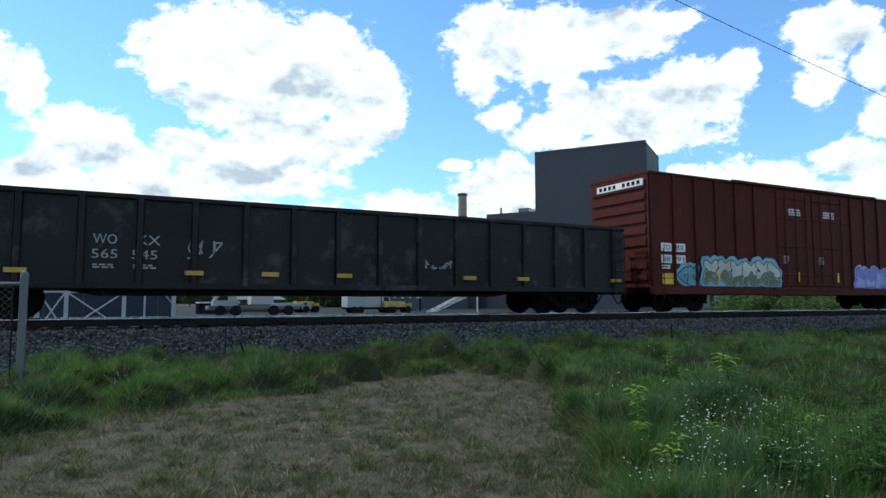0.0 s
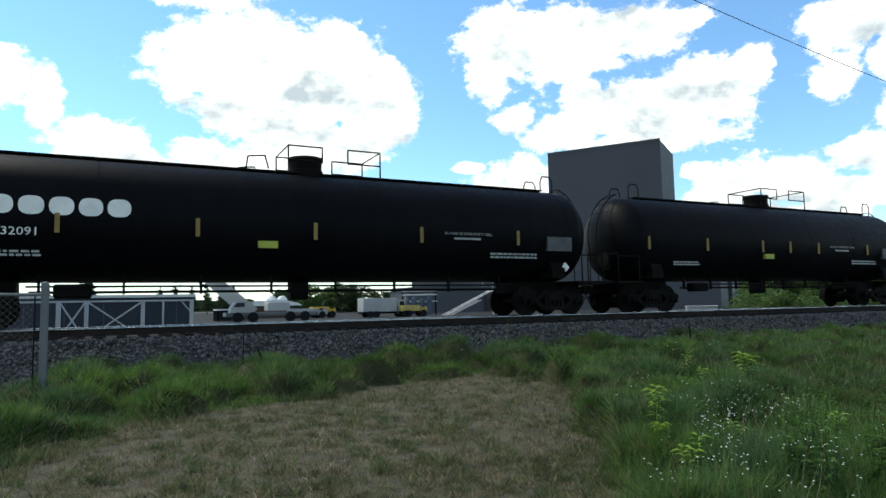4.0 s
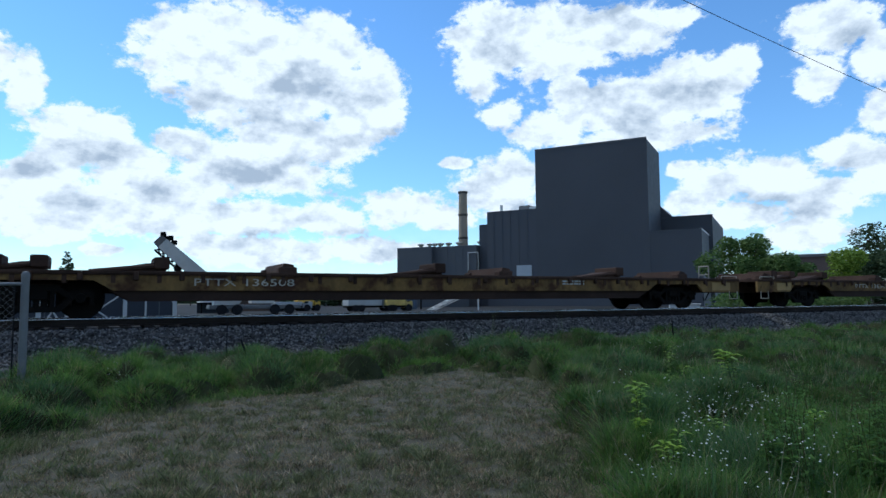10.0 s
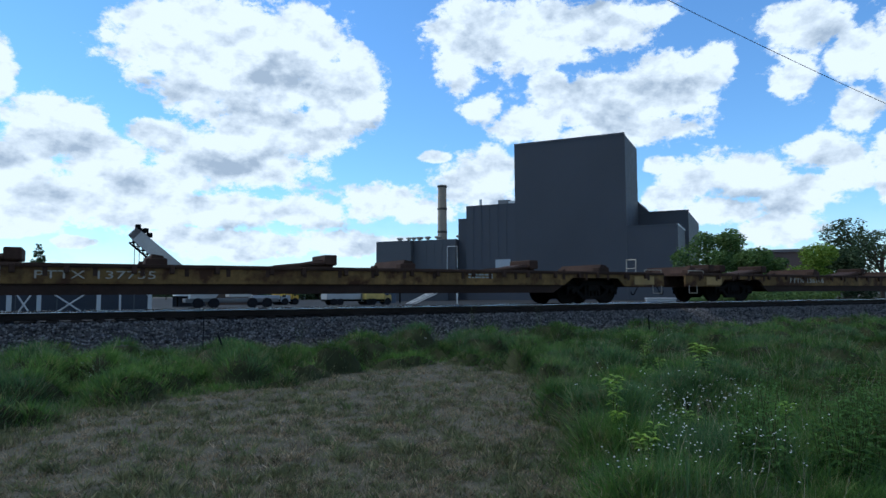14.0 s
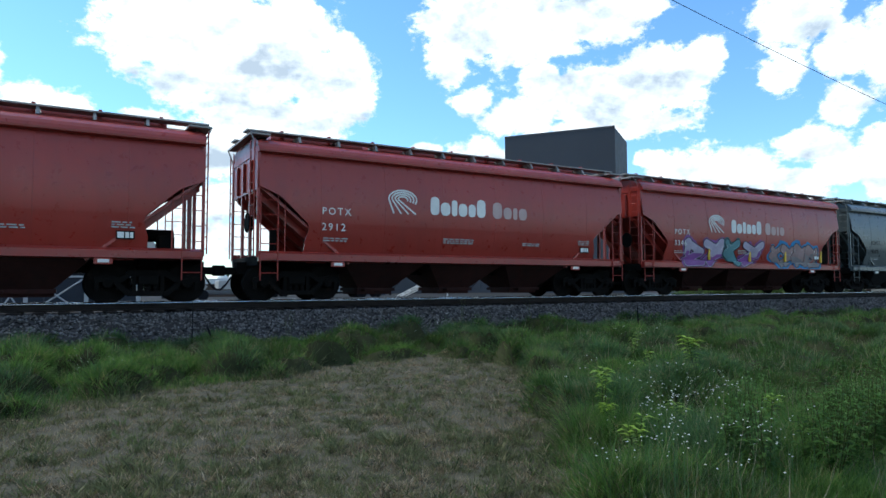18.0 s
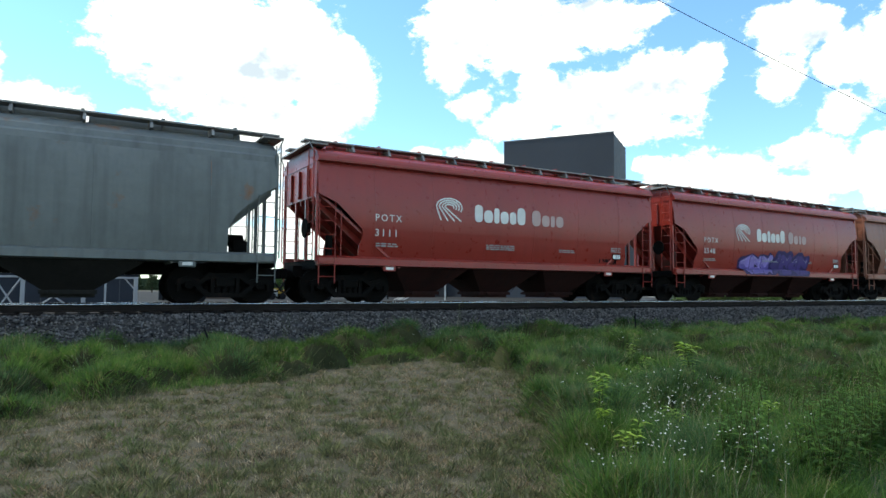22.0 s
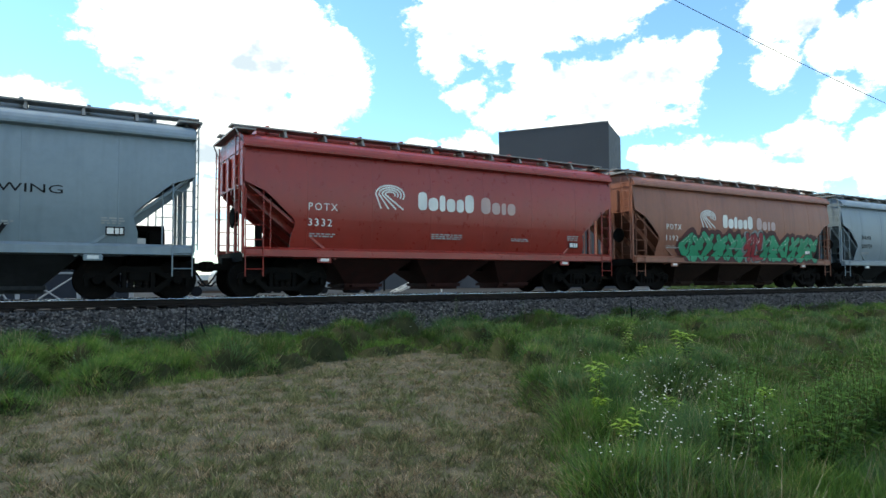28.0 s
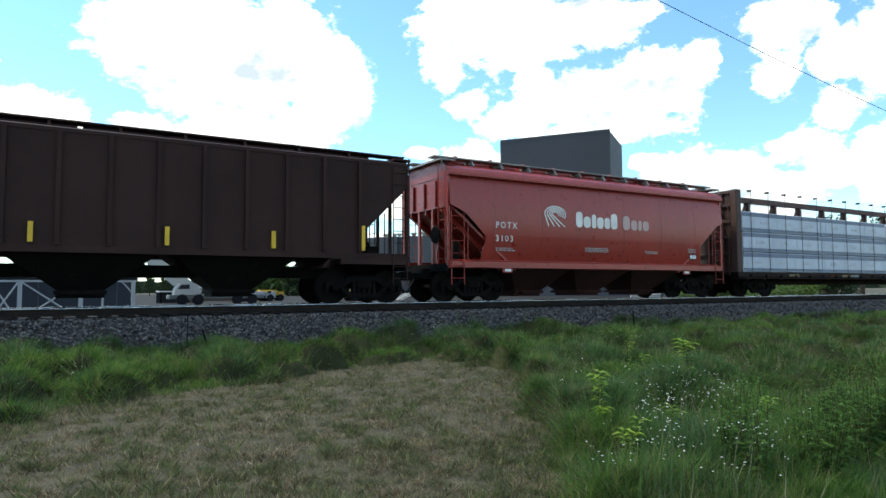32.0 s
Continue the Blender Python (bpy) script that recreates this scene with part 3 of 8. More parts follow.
    for side in (-1, 1):
        for y in (-1.47, 1.47):
            s.box(side * half - 0.035, side * half + 0.035, y - 0.04, y + 0.04, 1.15, top)
            xm = side * (half - 0.72)
            s.rod((xm, y, 1.2), (xm, y, 2.62), 0.018)
        for y in (-0.45, 0.45):
            s.box(side * (half - 0.05) - 0.04, side * (half - 0.05) + 0.04, y - 0.05, y + 0.05, 1.15, cut[0][1])
    split("end_post", s, paint)
    # ladders and grab irons
    for side in (-1, 1):
        x = side * (half + 0.0)
        a, b = sorted((x - side * 0.04, x - side * 0.5))
        for y in (-1.6, 1.6):
            s = Shape()
            ladder(s, a, b, y, 0.55, 2.85 if not dark else 4.0, 6 if not dark else 10, 0.012)
            M.append(("side_ladder", s.mesh("side_ladder", paint), ""))
        e = side * (half + 0.1)
        for y0 in (-1.45, 1.0):
            s = Shape()
            s.rod((e, y0, 1.2), (e, y0, 4.3), 0.018).rod((e, y0 + 0.42, 1.2), (e, y0 + 0.42, 4.3), 0.018)
            for i in range(10):
                z = 1.35 + i * 0.3
                s.rod((e, y0, z), (e, y0 + 0.42, z), 0.013)
            M.append(("end_ladder", s.mesh("end_ladder", paint), ""))
    # running board on the roof, with its overhanging ends
    s = Shape()
    zrb = 4.6 if not dark else 4.42
    for y0, y1 in ((-0.95, -0.52), (0.52, 0.95)):
        s.box(-half - 0.2, half + 0.2, y0, y1, zrb, zrb + 0.04)
    for side in (-1, 1):
        a, b = sorted((side * (half - 0.35), side * (half + 0.2)))
        s.box(a, b, -1.35, 1.35, zrb - 0.17, zrb - 0.12)
        s.path([(side * (half + 0.2), -1.35, zrb - 0.14), (side * (half + 0.04), -1.4, 4.1)], 0.018)
        s.path([(side * (half + 0.2), 1.35, zrb - 0.14), (side * (half + 0.04), 1.4, 4.1)], 0.018)
    n = 11
    for i in range(n + 1):
        x = -half + 0.1 + i * (2 * half - 0.2) / n
        s.prism([(-1.02, zrb - 0.2), (-0.9, zrb), (0.9, zrb), (1.02, zrb - 0.2)], x - 0.035, x + 0.035, "x")
    M.append(("running_board", s.mesh("running_board", paint if dark else roof_paint or WALKWAY), ""))
    # trough hatch along the roof
    s = Shape()
    for k in range(4):
        a, b = -half + 0.6 + k * (2 * half - 1.2) / 4, -half + 0.6 + (k + 1) * (2 * half - 1.2) / 4 - 0.16
        zh = 4.77 if not dark else 4.52
        s.prism([(-0.44, zh - 0.33), (0.44, zh - 0.33), (0.4, zh - 0.05), (0.22, zh), (-0.22, zh), (-0.4, zh - 0.05)], a, b, "x")
    for i in range(9):
        x = -half + 0.9 + i * (2 * half - 1.8) / 8
        s.box(x - 0.04, x + 0.04, -0.5, 0.5, zh - 0.32, zh + 0.02)
    M.append(("roof_hatch", s.mesh("roof_hatch", roof_paint or paint), ""))
    # brake gear on the left-hand end platform
    s = Shape()
    s.lathe([(-half - 0.16, 0.26), (-half - 0.13, 0.28)], (0, -0.9, 2.1), "x", 16)
    s.box(-half - 0.12, -half, -1.0, -0.8, 1.9, 2.3)
    s.lathe([(-0.45, 0.17), (0.3, 0.17)], (half - 0.75, 0.35, 1.75), "x", 12)
    s.rbox(half - 0.95, half - 0.55, -0.7, -0.2, 1.35, 1.7, 0.04)
    s.rod((-half + 0.5, -1.1, 1.35), (-half + 0.5, -1.1, 1.95), 0.1, 10)
    split("brake_gear", s, STEEL_DARK)
    # jacking pads under the sill
    s = Shape()
    for side in (-1, 1):
        x = side * (half - 2.2)
        for y in (-1.56, 1.5):
            s.rbox(x - 0.2, x + 0.2, y, y + 0.06, sill0 - 0.16, sill0 - 0.01, 0.02)
    split("jacking_pad", s, paint)
    for side in (-1, 1):
        x = side * (half - 2.2)
        M.append(("stencil_plate", Shape().box(x - 0.12, x + 0.12, -1.566, -1.555, sill0 - 0.12, sill0 - 0.04).mesh("stencil_plate", WHITE), ""))
    if ribs:
        for side in (-1, 1):
            for i in range(ribs):
                x = -half + 1.55 + i * (2 * half - 3.1) / (ribs - 1)
                s = Shape()
                a, b = sorted((side * 1.55, side * (1.64 if dark else 1.61)))
                s.box(x - 0.05, x + 0.05, a, b, 1.45, top)
                M.append(("side_post", s.mesh("side_post", paint), ""))
    return M


# paint tones that the shaded bay colours are darkened from
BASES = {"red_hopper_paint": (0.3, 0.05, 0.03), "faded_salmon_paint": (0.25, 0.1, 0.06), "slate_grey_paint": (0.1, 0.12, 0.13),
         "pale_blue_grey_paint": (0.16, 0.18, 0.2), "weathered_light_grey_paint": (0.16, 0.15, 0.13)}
HOPPER_KIT = {}


def hopper(left, right, key, label):
    """One covered hopper; hoppers of one kind share their meshes."""
    if key not in HOPPER_KIT:
        if key == "dark":
            HOPPER_KIT[key] = hopper_meshes(BROWN_DARK, 8.38, 14, dark=True)
        elif key == "acf":
            HOPPER_KIT[key] = hopper_meshes(LIGHT_GREY, 8.22, 0, acf=True)
        elif key == "grey":
            HOPPER_KIT[key] = hopper_meshes(OLIVE_GREY, 6.525, 0, acf=True, roof_paint=ZINC)
        else:
            HOPPER_KIT[key] = hopper_meshes({"red": RED, "peach": PEACH, "slate": SLATE, "blue": PALE_BLUE}[key], 6.525)
    car = new_car("covered_hopper", label, left, right, "covered hoppers of the train")
    half = {"dark": 8.38, "acf": 8.22}.get(key, 6.525)
    for name, me, lab in HOPPER_KIT[key]:
        part(name, me, None, car, lab)
    running_gear(car, (-(half - 1.18), half - 1.18), half + 0.02)
    return car

# ---- writing and spray paint ----


def soft_noise(x, y, scale, seed):
    """Smooth value noise, 0 to 1."""
    lat = np.random.default_rng(seed).random((64, 64))
    u, v = np.asarray(x) / scale + 17.3, np.asarray(y) / scale + 9.1
    i, j = np.floor(u).astype(int), np.floor(v).astype(int)
    a, b = u - i, v - j
    a, b = a * a * (3 - 2 * a), b * b * (3 - 2 * b)
    g = lambda p, q: lat[p % 64, q % 64]
    return (g(i, j) * (1 - a) + g(i + 1, j) * a) * (1 - b) + (g(i, j + 1) * (1 - a) + g(i + 1, j + 1) * a) * b


PRINT_RNG = random.Random(5)
LOGO_SHAPE = Shape()
for k in range(4):
    # four nested bands: a slanting leg, then a flat arch over to the right
    a_, b_ = 0.46 - 0.1 * k, 0.27 - 0.062 * k
    pts = [(0.2 + 0.24 * k, 0.0), (0.49 - a_, 0.42)]
    pts += [(0.49 + a_ * math.cos(t), 0.42 + b_ * math.sin(t)) for t in [math.pi * (1 - i / 9 * 1.15) for i in range(1, 10)]]
    for (a, b), (c, d) in zip(pts, pts[1:]):
        n_ = Vector((b - d, c - a)).normalized() * 0.023
        LOGO_SHAPE.prism([(a + n_.x, b + n_.y), (c + n_.x, d + n_.y), (c - n_.x, d - n_.y), (a - n_.x, b - n_.y)], -0.006 - k * 3e-4, 0.0)


def logo_bars(widths, heights, x, z, gap, drop=0.0):
    """A brand name as plain rounded blocks."""
    s = Shape()
    for i, (w, h) in enumerate(zip(widths, heights)):
        z0 = z - (drop if i == len(widths) - 2 else 0)
        r = 0.42 * min(w, h)
        ring = []
        for cx, cz, a0 in ((x + w - r, z + h - r, 0), (x + r, z + h - r, 90), (x + r, z0 + r, 180), (x + w - r, z0 + r, 270)):
            ring += [(cx + r * math.cos(radians(a0 + q)), cz + r * math.sin(radians(a0 + q))) for q in (0, 30, 60, 90)]
        s.prism(ring, -0.005, 0.0)
        x += w + gap
    return s


THIN_WHITE = mat("thin_pinkish_white_paint", (0.5, 0.36, 0.33), 0.6, 0, 0.1, 6, 0.02)
EMBLEM_MESH = LOGO_SHAPE.mesh("emblem", WHITE)
NAME_BOLD = logo_bars((0.3, 0.34, 0.2, 0.31, 0.26, 0.32), (0.55, 0.4, 0.49, 0.4, 0.4, 0.56), 0, 0, 0.05).mesh("brand_name_blocks", WHITE)
NAME_THIN = logo_bars((0.36, 0.32, 0.17, 0.32), (0.52, 0.38, 0.38, 0.38), 0, 0, 0.06).mesh("brand_name_blocks", THIN_WHITE)
NAVY_PRINT = mat("navy_print", (0.05, 0.055, 0.065), 0.55, 0, 0.25, 3, 0.02)
NAME_DARK = logo_bars((0.3, 0.16, 0.12, 0.07, 0.16, 0.3), (0.5, 0.32, 0.32, 0.46, 0.32, 0.32), 0, 0, 0.07).mesh("brand_name_blocks", NAVY_PRINT)


def side_y(z):
    return -float(np.interp(z, [1.31, 1.55, 1.8, 2.15, 2.5, 2.8, 3.1, 3.4], [1.38, 1.45, 1.51, 1.567, 1.598, 1.605, 1.594, 1.562])) - 0.004


hull_y = side_y


def hopper_marks(car, mark, number, material=WHITE, brand=True, seed=0, spaced=1.0, tabs=(), out=0.0):
    def side_y(z):
        return hull_y(z) - out
    half, rng = 6.525, random.Random(seed)
    if mark:
        lettering(mark, -half + 1.72, 2.36, 0.21, material, car, side_y(2.5), "reporting_mark", width=0.84, space=1.3)
        lettering(number, -half + 1.72, 1.93, 0.21, material, car, side_y(2.15), "car_number", width=0.68 if len(number) == 4 else 0.95, space=1.25)
    fine_print(-half + 1.78, 1.7, 0.75, 2, GREY_LETTER, car, side_y(1.7), rng, 0.04)
    fine_print(-half + 5.6, 1.8, 1.1, 3, GREY_LETTER, car, side_y(1.8), rng, 0.035)
    fine_print(-half + 8.6, 1.75, 0.7, 2, GREY_LETTER, car, side_y(1.75), rng, 0.035)
    fine_print(-half + 11.0, 1.9, 0.5, 3, GREY_LETTER, car, side_y(1.9), rng, 0.035)
    if brand:
        for me, x, z in ((EMBLEM_MESH, 3.68, 2.5), (NAME_BOLD, 5.1, 2.52), (NAME_THIN, 7.36, 2.52)):
            ob = part(me.name, me, None, car)
            ob.location = (-half + x, side_y(z + 0.15) - 0.006, z)
    # consolidated data stencil: a black panel with pale bars
    y = side_y(1.75)
    p = part("data_panel", Shape().box(-half + 11.1, -half + 11.5, y - 0.003, y, 1.52, 1.72), BLACK_LETTER, car)
    bars([(-half + 11.13, 1.55, 0.14, 0.14), (-half + 11.3, 1.55, 0.08, 0.14), (-half + 11.4, 1.55, 0.07, 0.14)], WHITE, car, y - 0.004)
    for x, z0, z1 in tabs:
        part("reflective_strip", Shape().box(-half + x, -half + x + 0.09, side_y(1.7) - 0.012, side_y(1.7) + 0.02, z0, z1), YELLOW, car)


def hopper_skin(z):
    """The near face of a hopper at height z, its side sill included."""
    return -1.592 if z < 1.36 else side_y(z)


def film_of_paint(field, xs, zs, level, skin, off):
    """The part of a grid where field < level as one thin sheet that follows the side: marching squares."""
    s, at = Shape(), {}

    def vert(key, x, z):
        if key not in at:
            at[key] = len(s.v)
            s.v.append((x, skin(z) - off, z))
        return at[key]

    def crossing(i, j, k, l):
        a, b = field[i, j] - level, field[k, l] - level
        t = a / (a - b)
        return vert((i, j, k, l) if (i, j) < (k, l) else (k, l, i, j), xs[j] + (xs[l] - xs[j]) * t, zs[i] + (zs[k] - zs[i]) * t)

    inside = field < level
    for i in range(len(zs) - 1):
        for j in range(len(xs) - 1):
            ring = ((i, j), (i, j + 1), (i + 1, j + 1), (i + 1, j))
            if not any(inside[p] for p in ring):
                continue
            face = []
            for p, q in zip(ring, ring[1:] + ring[:1]):
                if inside[p]:
                    face.append(vert(p, xs[p[1]], zs[p[0]]))
                if inside[p] != inside[q]:
                    face.append(crossing(*p, *q))
            if len(face) > 2:
                s.f.append(tuple(face))
    return s


def spray(car, x0, x1, z0, z1, fill, line, halo, seed, skin, letters=6, second=None, mist=1.0, over=0.0):
    """Spray-painted piece: fat overlapping abstract forms, each with a dark outline, over a soft-edged ground coat."""
    rng = random.Random(seed)
    at = skin if callable(skin) else (lambda z: skin)
    step = 0.035
    xs, zs = np.arange(x0 - 0.2, x1 + 0.25, step), np.arange(max(z0 - 0.02, 0.9), z1 + 0.2, step)
    X, Z = np.meshgrid(xs, zs)
    w, h = (x1 - x0) / letters, z1 - z0

    def capsule(p, q, wide):
        d = np.array([q[0] - p[0], q[1] - p[1]])
        t = np.clip(((X - p[0]) * d[0] + (Z - p[1]) * d[1]) / max(1e-6, d @ d), 0, 1)
        return np.hypot(X - p[0] - t * d[0], Z - p[1] - t * d[1]) - wide

    forms = []
    for i in range(letters):
        a, b = x0 + (i + 0.14) * w, x0 + (i + 0.86) * w
        wide = min(0.17, 0.2 * w, 0.2 * h) * rng.uniform(0.9, 1.2)
        lo, hi = z0 + wide + rng.uniform(0, 0.06) * h, z1 - wide - rng.uniform(0, 0.1) * h
        mid, lean = (lo + hi) / 2, rng.uniform(-0.05, 0.14) * h
        corners = {"bl": (a, lo), "br": (b, lo), "tl": (a + lean, hi), "tr": (b + lean, hi), "ml": (a + lean / 2, mid), "mr": (b + lean / 2, mid)}
        plan = rng.choice(("bl-tr tl-mr mr-bl", "tl-br ml-tr bl-mr", "ml-tl tl-mr mr-bl bl-br", "tl-mr ml-br bl-tr", "br-ml ml-tr tr-br", "bl-ml ml-tl tl-mr mr-tr bl-br", "ml-tr tr-br bl-mr", "tl-br br-ml ml-tr"))
        f = None
        for leg in plan.split():
            p, q = (corners[c] for c in leg.split("-"))
            p, q = [(u + rng.uniform(-0.05, 0.05) * w, v + rng.uniform(-0.04, 0.04) * h) for u, v in (p, q)]
            c = capsule(p, q, wide * rng.uniform(0.8, 1.15))
            f = c if f is None else np.minimum(f, c)
        forms.append(f)
    rough = 0.07 * (soft_noise(X, Z, 0.13, seed + 3) - 0.5) + 0.16 * (soft_noise(X, Z, 0.4, seed + 4) - 0.5)
    every = np.minimum.reduce(forms)
    coat = part("spray_paint", film_of_paint(every + rough, xs, zs, 0.02 + 0.09 * mist, at, 0.003 + over), halo, car, "soft-edged ground coat of sprayed paint")
    for i, f in enumerate(forms):
        off = over + 0.006 + i * 0.003
        part("spray_outline", film_of_paint(f, xs, zs, 0.028, at, off), line, coat)
        part("spray_fill", film_of_paint(f, xs, zs, -0.008, at, off + 0.0012), fill, coat)
        if second:
            shade = np.maximum(f, Z - (z0 + 0.48 * h) + 0.5 * (soft_noise(X, Z, 0.3, seed + 9 + i) - 0.5))
            if (shade < -0.03).any():
                part("spray_shading", film_of_paint(shade, xs, zs, -0.03, at, off + 0.002), second, coat)
        glint = np.maximum(np.abs(f + 0.06) - 0.009, np.abs(Z - (z0 + 0.72 * h)) - 0.12 * h)
        if (glint < 0).any():
            part("spray_highlight", film_of_paint(glint, xs, zs, 0.0, at, off + 0.0026), WHITE, coat)


def scrawl(car, x0, x1, z0, z1, material, seed, y, loops=7, r=0.018):
    """A thin looping tag."""
    rng = random.Random(seed)
    s, w = Shape(), (x1 - x0) / loops
    for i in range(loops):
        a = x0 + i * w
        pts = [(a + rng.uniform(-0.1, 0.25) * w, y, z0 + rng.uniform(0, 0.3) * (z1 - z0))]
        for k in range(rng.randint(3, 5)):
            pts.append((a + rng.uniform(0, 1.1) * w, y, z0 + rng.uniform(0, 1) * (z1 - z0)))
        for p, q in zip(pts, pts[1:]):
            d = Vector((q[0] - p[0], 0, q[2] - p[2]))
            if d.length < 0.03:
                continue
            nrm = Vector((-d.z, 0, d.x)).normalized() * r
            s.prism([(p[0] + nrm.x, p[2] + nrm.z), (q[0] + nrm.x, q[2] + nrm.z), (q[0] - nrm.x, q[2] - nrm.z), (p[0] - nrm.x, p[2] - nrm.z)], y - 0.004, y)
    return part("spray_tag", s, material, car, "thin spray-painted tag")


def paint_of(name, c):
    return mat(name, c, 0.55, 0, 0.25, 3, 0.02)


# ---- tank car ----


def tank_car(left, right, label, rails_full=False, brand="", mark="", seed=0, r=1.55):
    car = new_car("tank_car", label, left, right, "tank cars of the train")
    half, zc = (right - left) / 2, 2.66
    s = Shape()
    prof = []
    for i in range(9):
        a = math.pi / 2 * i / 8
        prof.append((-half + 0.85 - 0.85 * math.cos(a), max(0.02, r * math.sin(a))))
    prof += [(-p, q) for p, q in reversed(prof)]
    s.lathe(prof, (0, 0, zc), "x", 48)
    part("tank", s, BLACK, car, "", True)
    for i in range(6):
        x = -half + 1.2 + i * (2 * half - 2.4) / 5
        part("weld_band", Shape().lathe([(x - 0.02, r + 0.004), (x + 0.02, r + 0.004)], (0, 0, zc), "x", 48), BLACK, car)
    tc = half - 1.5
    u = Shape()
    for side in (-1, 1):
        a, b = sorted((side * (half - 2.9), side * (half + 0.1)))
        u.box(a, b, -0.3, 0.3, 0.74, 1.12)
        u.prism([(-1.35, 1.2), (1.35, 1.2), (1.35, 1.5), (1.2, 1.75), (0, 1.1), (-1.2, 1.75), (-1.35, 1.5)], side * tc - 0.25, side * tc + 0.25, "x")
        a, b = sorted((side * (half - 0.75), side * (half + 0.35)))
        u.box(a, b, -1.4, 1.4, 1.02, 1.1)
    parts_of("stub_sill", u, STEEL_DARK, car)
    p = Shape()
    p.path([(-tc + 1.7, -0.7, 0.86), (tc - 1.7, -0.7, 0.86)], 0.035)
    n = 8
    for i in range(n):
        x = -tc + 1.9 + i * (2 * tc - 3.8) / (n - 1)
        p.box(x - 0.03, x + 0.03, -0.74, -0.66, 0.8, 1.4)
    p.path([(-tc + 1.7, -1.25, 0.98), (tc - 1.7, -1.25, 0.98)], 0.025)
    p.rbox(-0.25, 0.25, -0.25, 0.25, 0.62, 1.15, 0.05)
    p.rbox(-tc + 2.2, -tc + 3.0, -0.9, -0.5, 0.72, 1.05, 0.05)
    parts_of("bottom_fitting", p, STEEL_DARK, car)
    d = Shape()
    d.lathe([(4.05, 0.5), (4.34, 0.5), (4.36, 0.46), (4.62, 0.47), (4.64, 0.52), (4.72, 0.5), (4.76, 0.3)], (0.22, 0, 0), "z", 18)
    part("manway_housing", d, STEEL_DARK, car)
    w = Shape()
    w.box(-half + 1.4, half - 1.4, -0.42, 0.42, 4.2, 4.24)
    for i in range(12):
        x = -half + 1.6 + i * (2 * half - 3.2) / 11
        w.box(x - 0.03, x + 0.03, -0.5, 0.5, 4.1, 4.22)
    part("top_walkway", w, STEEL_DARK, car)
    top = 4.86
    if rails_full:
        for a, b in ((-half + 0.5, -0.9), (0.75, half - 0.1)):
            g = Shape().path([(a, -0.75, 4.15), (a + 0.02, -0.75, top - 0.15), (a + 0.15, -0.75, top), (b - 0.15, -0.75, top), (b - 0.02, -0.75, top - 0.15), (b, -0.75, 4.15)], 0.022)
            for i in range(4):
                x = a + (b - a) * (i + 0.6) / 4
                g.rod((x, -0.75, 4.15), (x, -0.75, top), 0.022)
            part("handrail", g, STEEL_DARK, car)
        part("grab_rail", Shape().path([(-1.2, -0.75, 4.2), (-1.1, -0.75, 4.7), (-0.5, -0.75, 4.55), (-0.4, -0.75, 4.2)], 0.02), STEEL_DARK, car)
    else:
        for y in (-0.8, 0.8):
            for a, b, post in ((-0.46, 0.5, -0.46), (1.25, 2.24, 2.24)):
                other = b if post == a else a
                g = Shape().path([(post, y, 4.1), (post, y, 4.9), (other, y, 4.9), (other, y, 4.5), (post, y, 4.5)], 0.022)
                part("handrail", g, STEEL_DARK, car)
            part("grab_rail", Shape().path([(-1.6, y, 4.15), (-1.55, y, 4.5), (-1.1, y, 4.55), (-1.0, y, 4.2)], 0.02), STEEL_DARK, car)
        for x in (-0.46, 2.24):
            part("cross_rail", Shape().rod((x, -0.8, 4.9), (x, 0.8, 4.9), 0.02), STEEL_DARK, car)
        for side in (-1, 1):
            x = side * (half - 1.05)
            for y in (-0.5, 0.5):
                part("ladder_hoop", Shape().path([(x, y, 4.1), (x, y, 4.55), (x - 0.1 * side, y, 4.68), (x - 0.4 * side, y, 4.68), (x - 0.48 * side, y, 4.5), (x - 0.48 * side, y, 4.15)], 0.022), STEEL_DARK, car)
    e = Shape()
    for side in (-1, 1):
        x = side * (half + 0.3)
        arc = [(side * (half - 1.0 + 1.35 * math.sin(a)), -0.3, zc + (r + 0.16) * math.cos(a)) for a in (0.25, 0.5, 0.75, 1.0, 1.25, 1.55, 1.9)]
        arc2 = [(p_[0], 0.15, p_[2]) for p_ in arc]
        e.path(arc + [(x, -0.3, 1.1)], 0.02).path(arc2 + [(x, 0.15, 1.1)], 0.02)
        for p_, q_ in zip(arc, arc2):
            e.rod(p_, q_, 0.014)
        e.path([(x, -1.35, 1.1), (x, -1.35, 2.05), (x, -0.6, 2.05), (x, -0.6, 1.1)], 0.022)
        e.path([(x - side * 0.9, -1.4, 1.1), (x - side * 0.9, -1.4, 1.95), (x, -1.35, 1.95)], 0.02)
    e.lathe([(-half - 0.4, 0.27), (-half - 0.37, 0.29)], (0, -0.7, 1.85), "x", 16).box(-half - 0.38, -half - 0.2, -0.8, -0.6, 1.5, 2.1)
    part("end_ladders", e, STEEL_DARK, car)
    y0 = -r * 0.985
    rng = random.Random(seed)
    for x in (-half + 0.9, -half + 3.75, -half + 6.75, 0.05, half - 6.5, half - 3.2):
        part("reflective_strip", Shape().box(x, x + 0.1, y0 - 0.04, y0 - 0.0, 2.2, 2.65), mat("faded_reflective_strip", (0.2, 0.125, 0.03), 0.5, 0, 0.2, 4, 0.02), car)
    if brand == "big":
        s = logo_bars((0.5,) * 6, (0.42,) * 6, 0, 0, 0.09)
        b = part("brand_name_blocks", s, WHITE, car)
        b.location = (-half + 1.86, y0 - 0.03, 2.6)
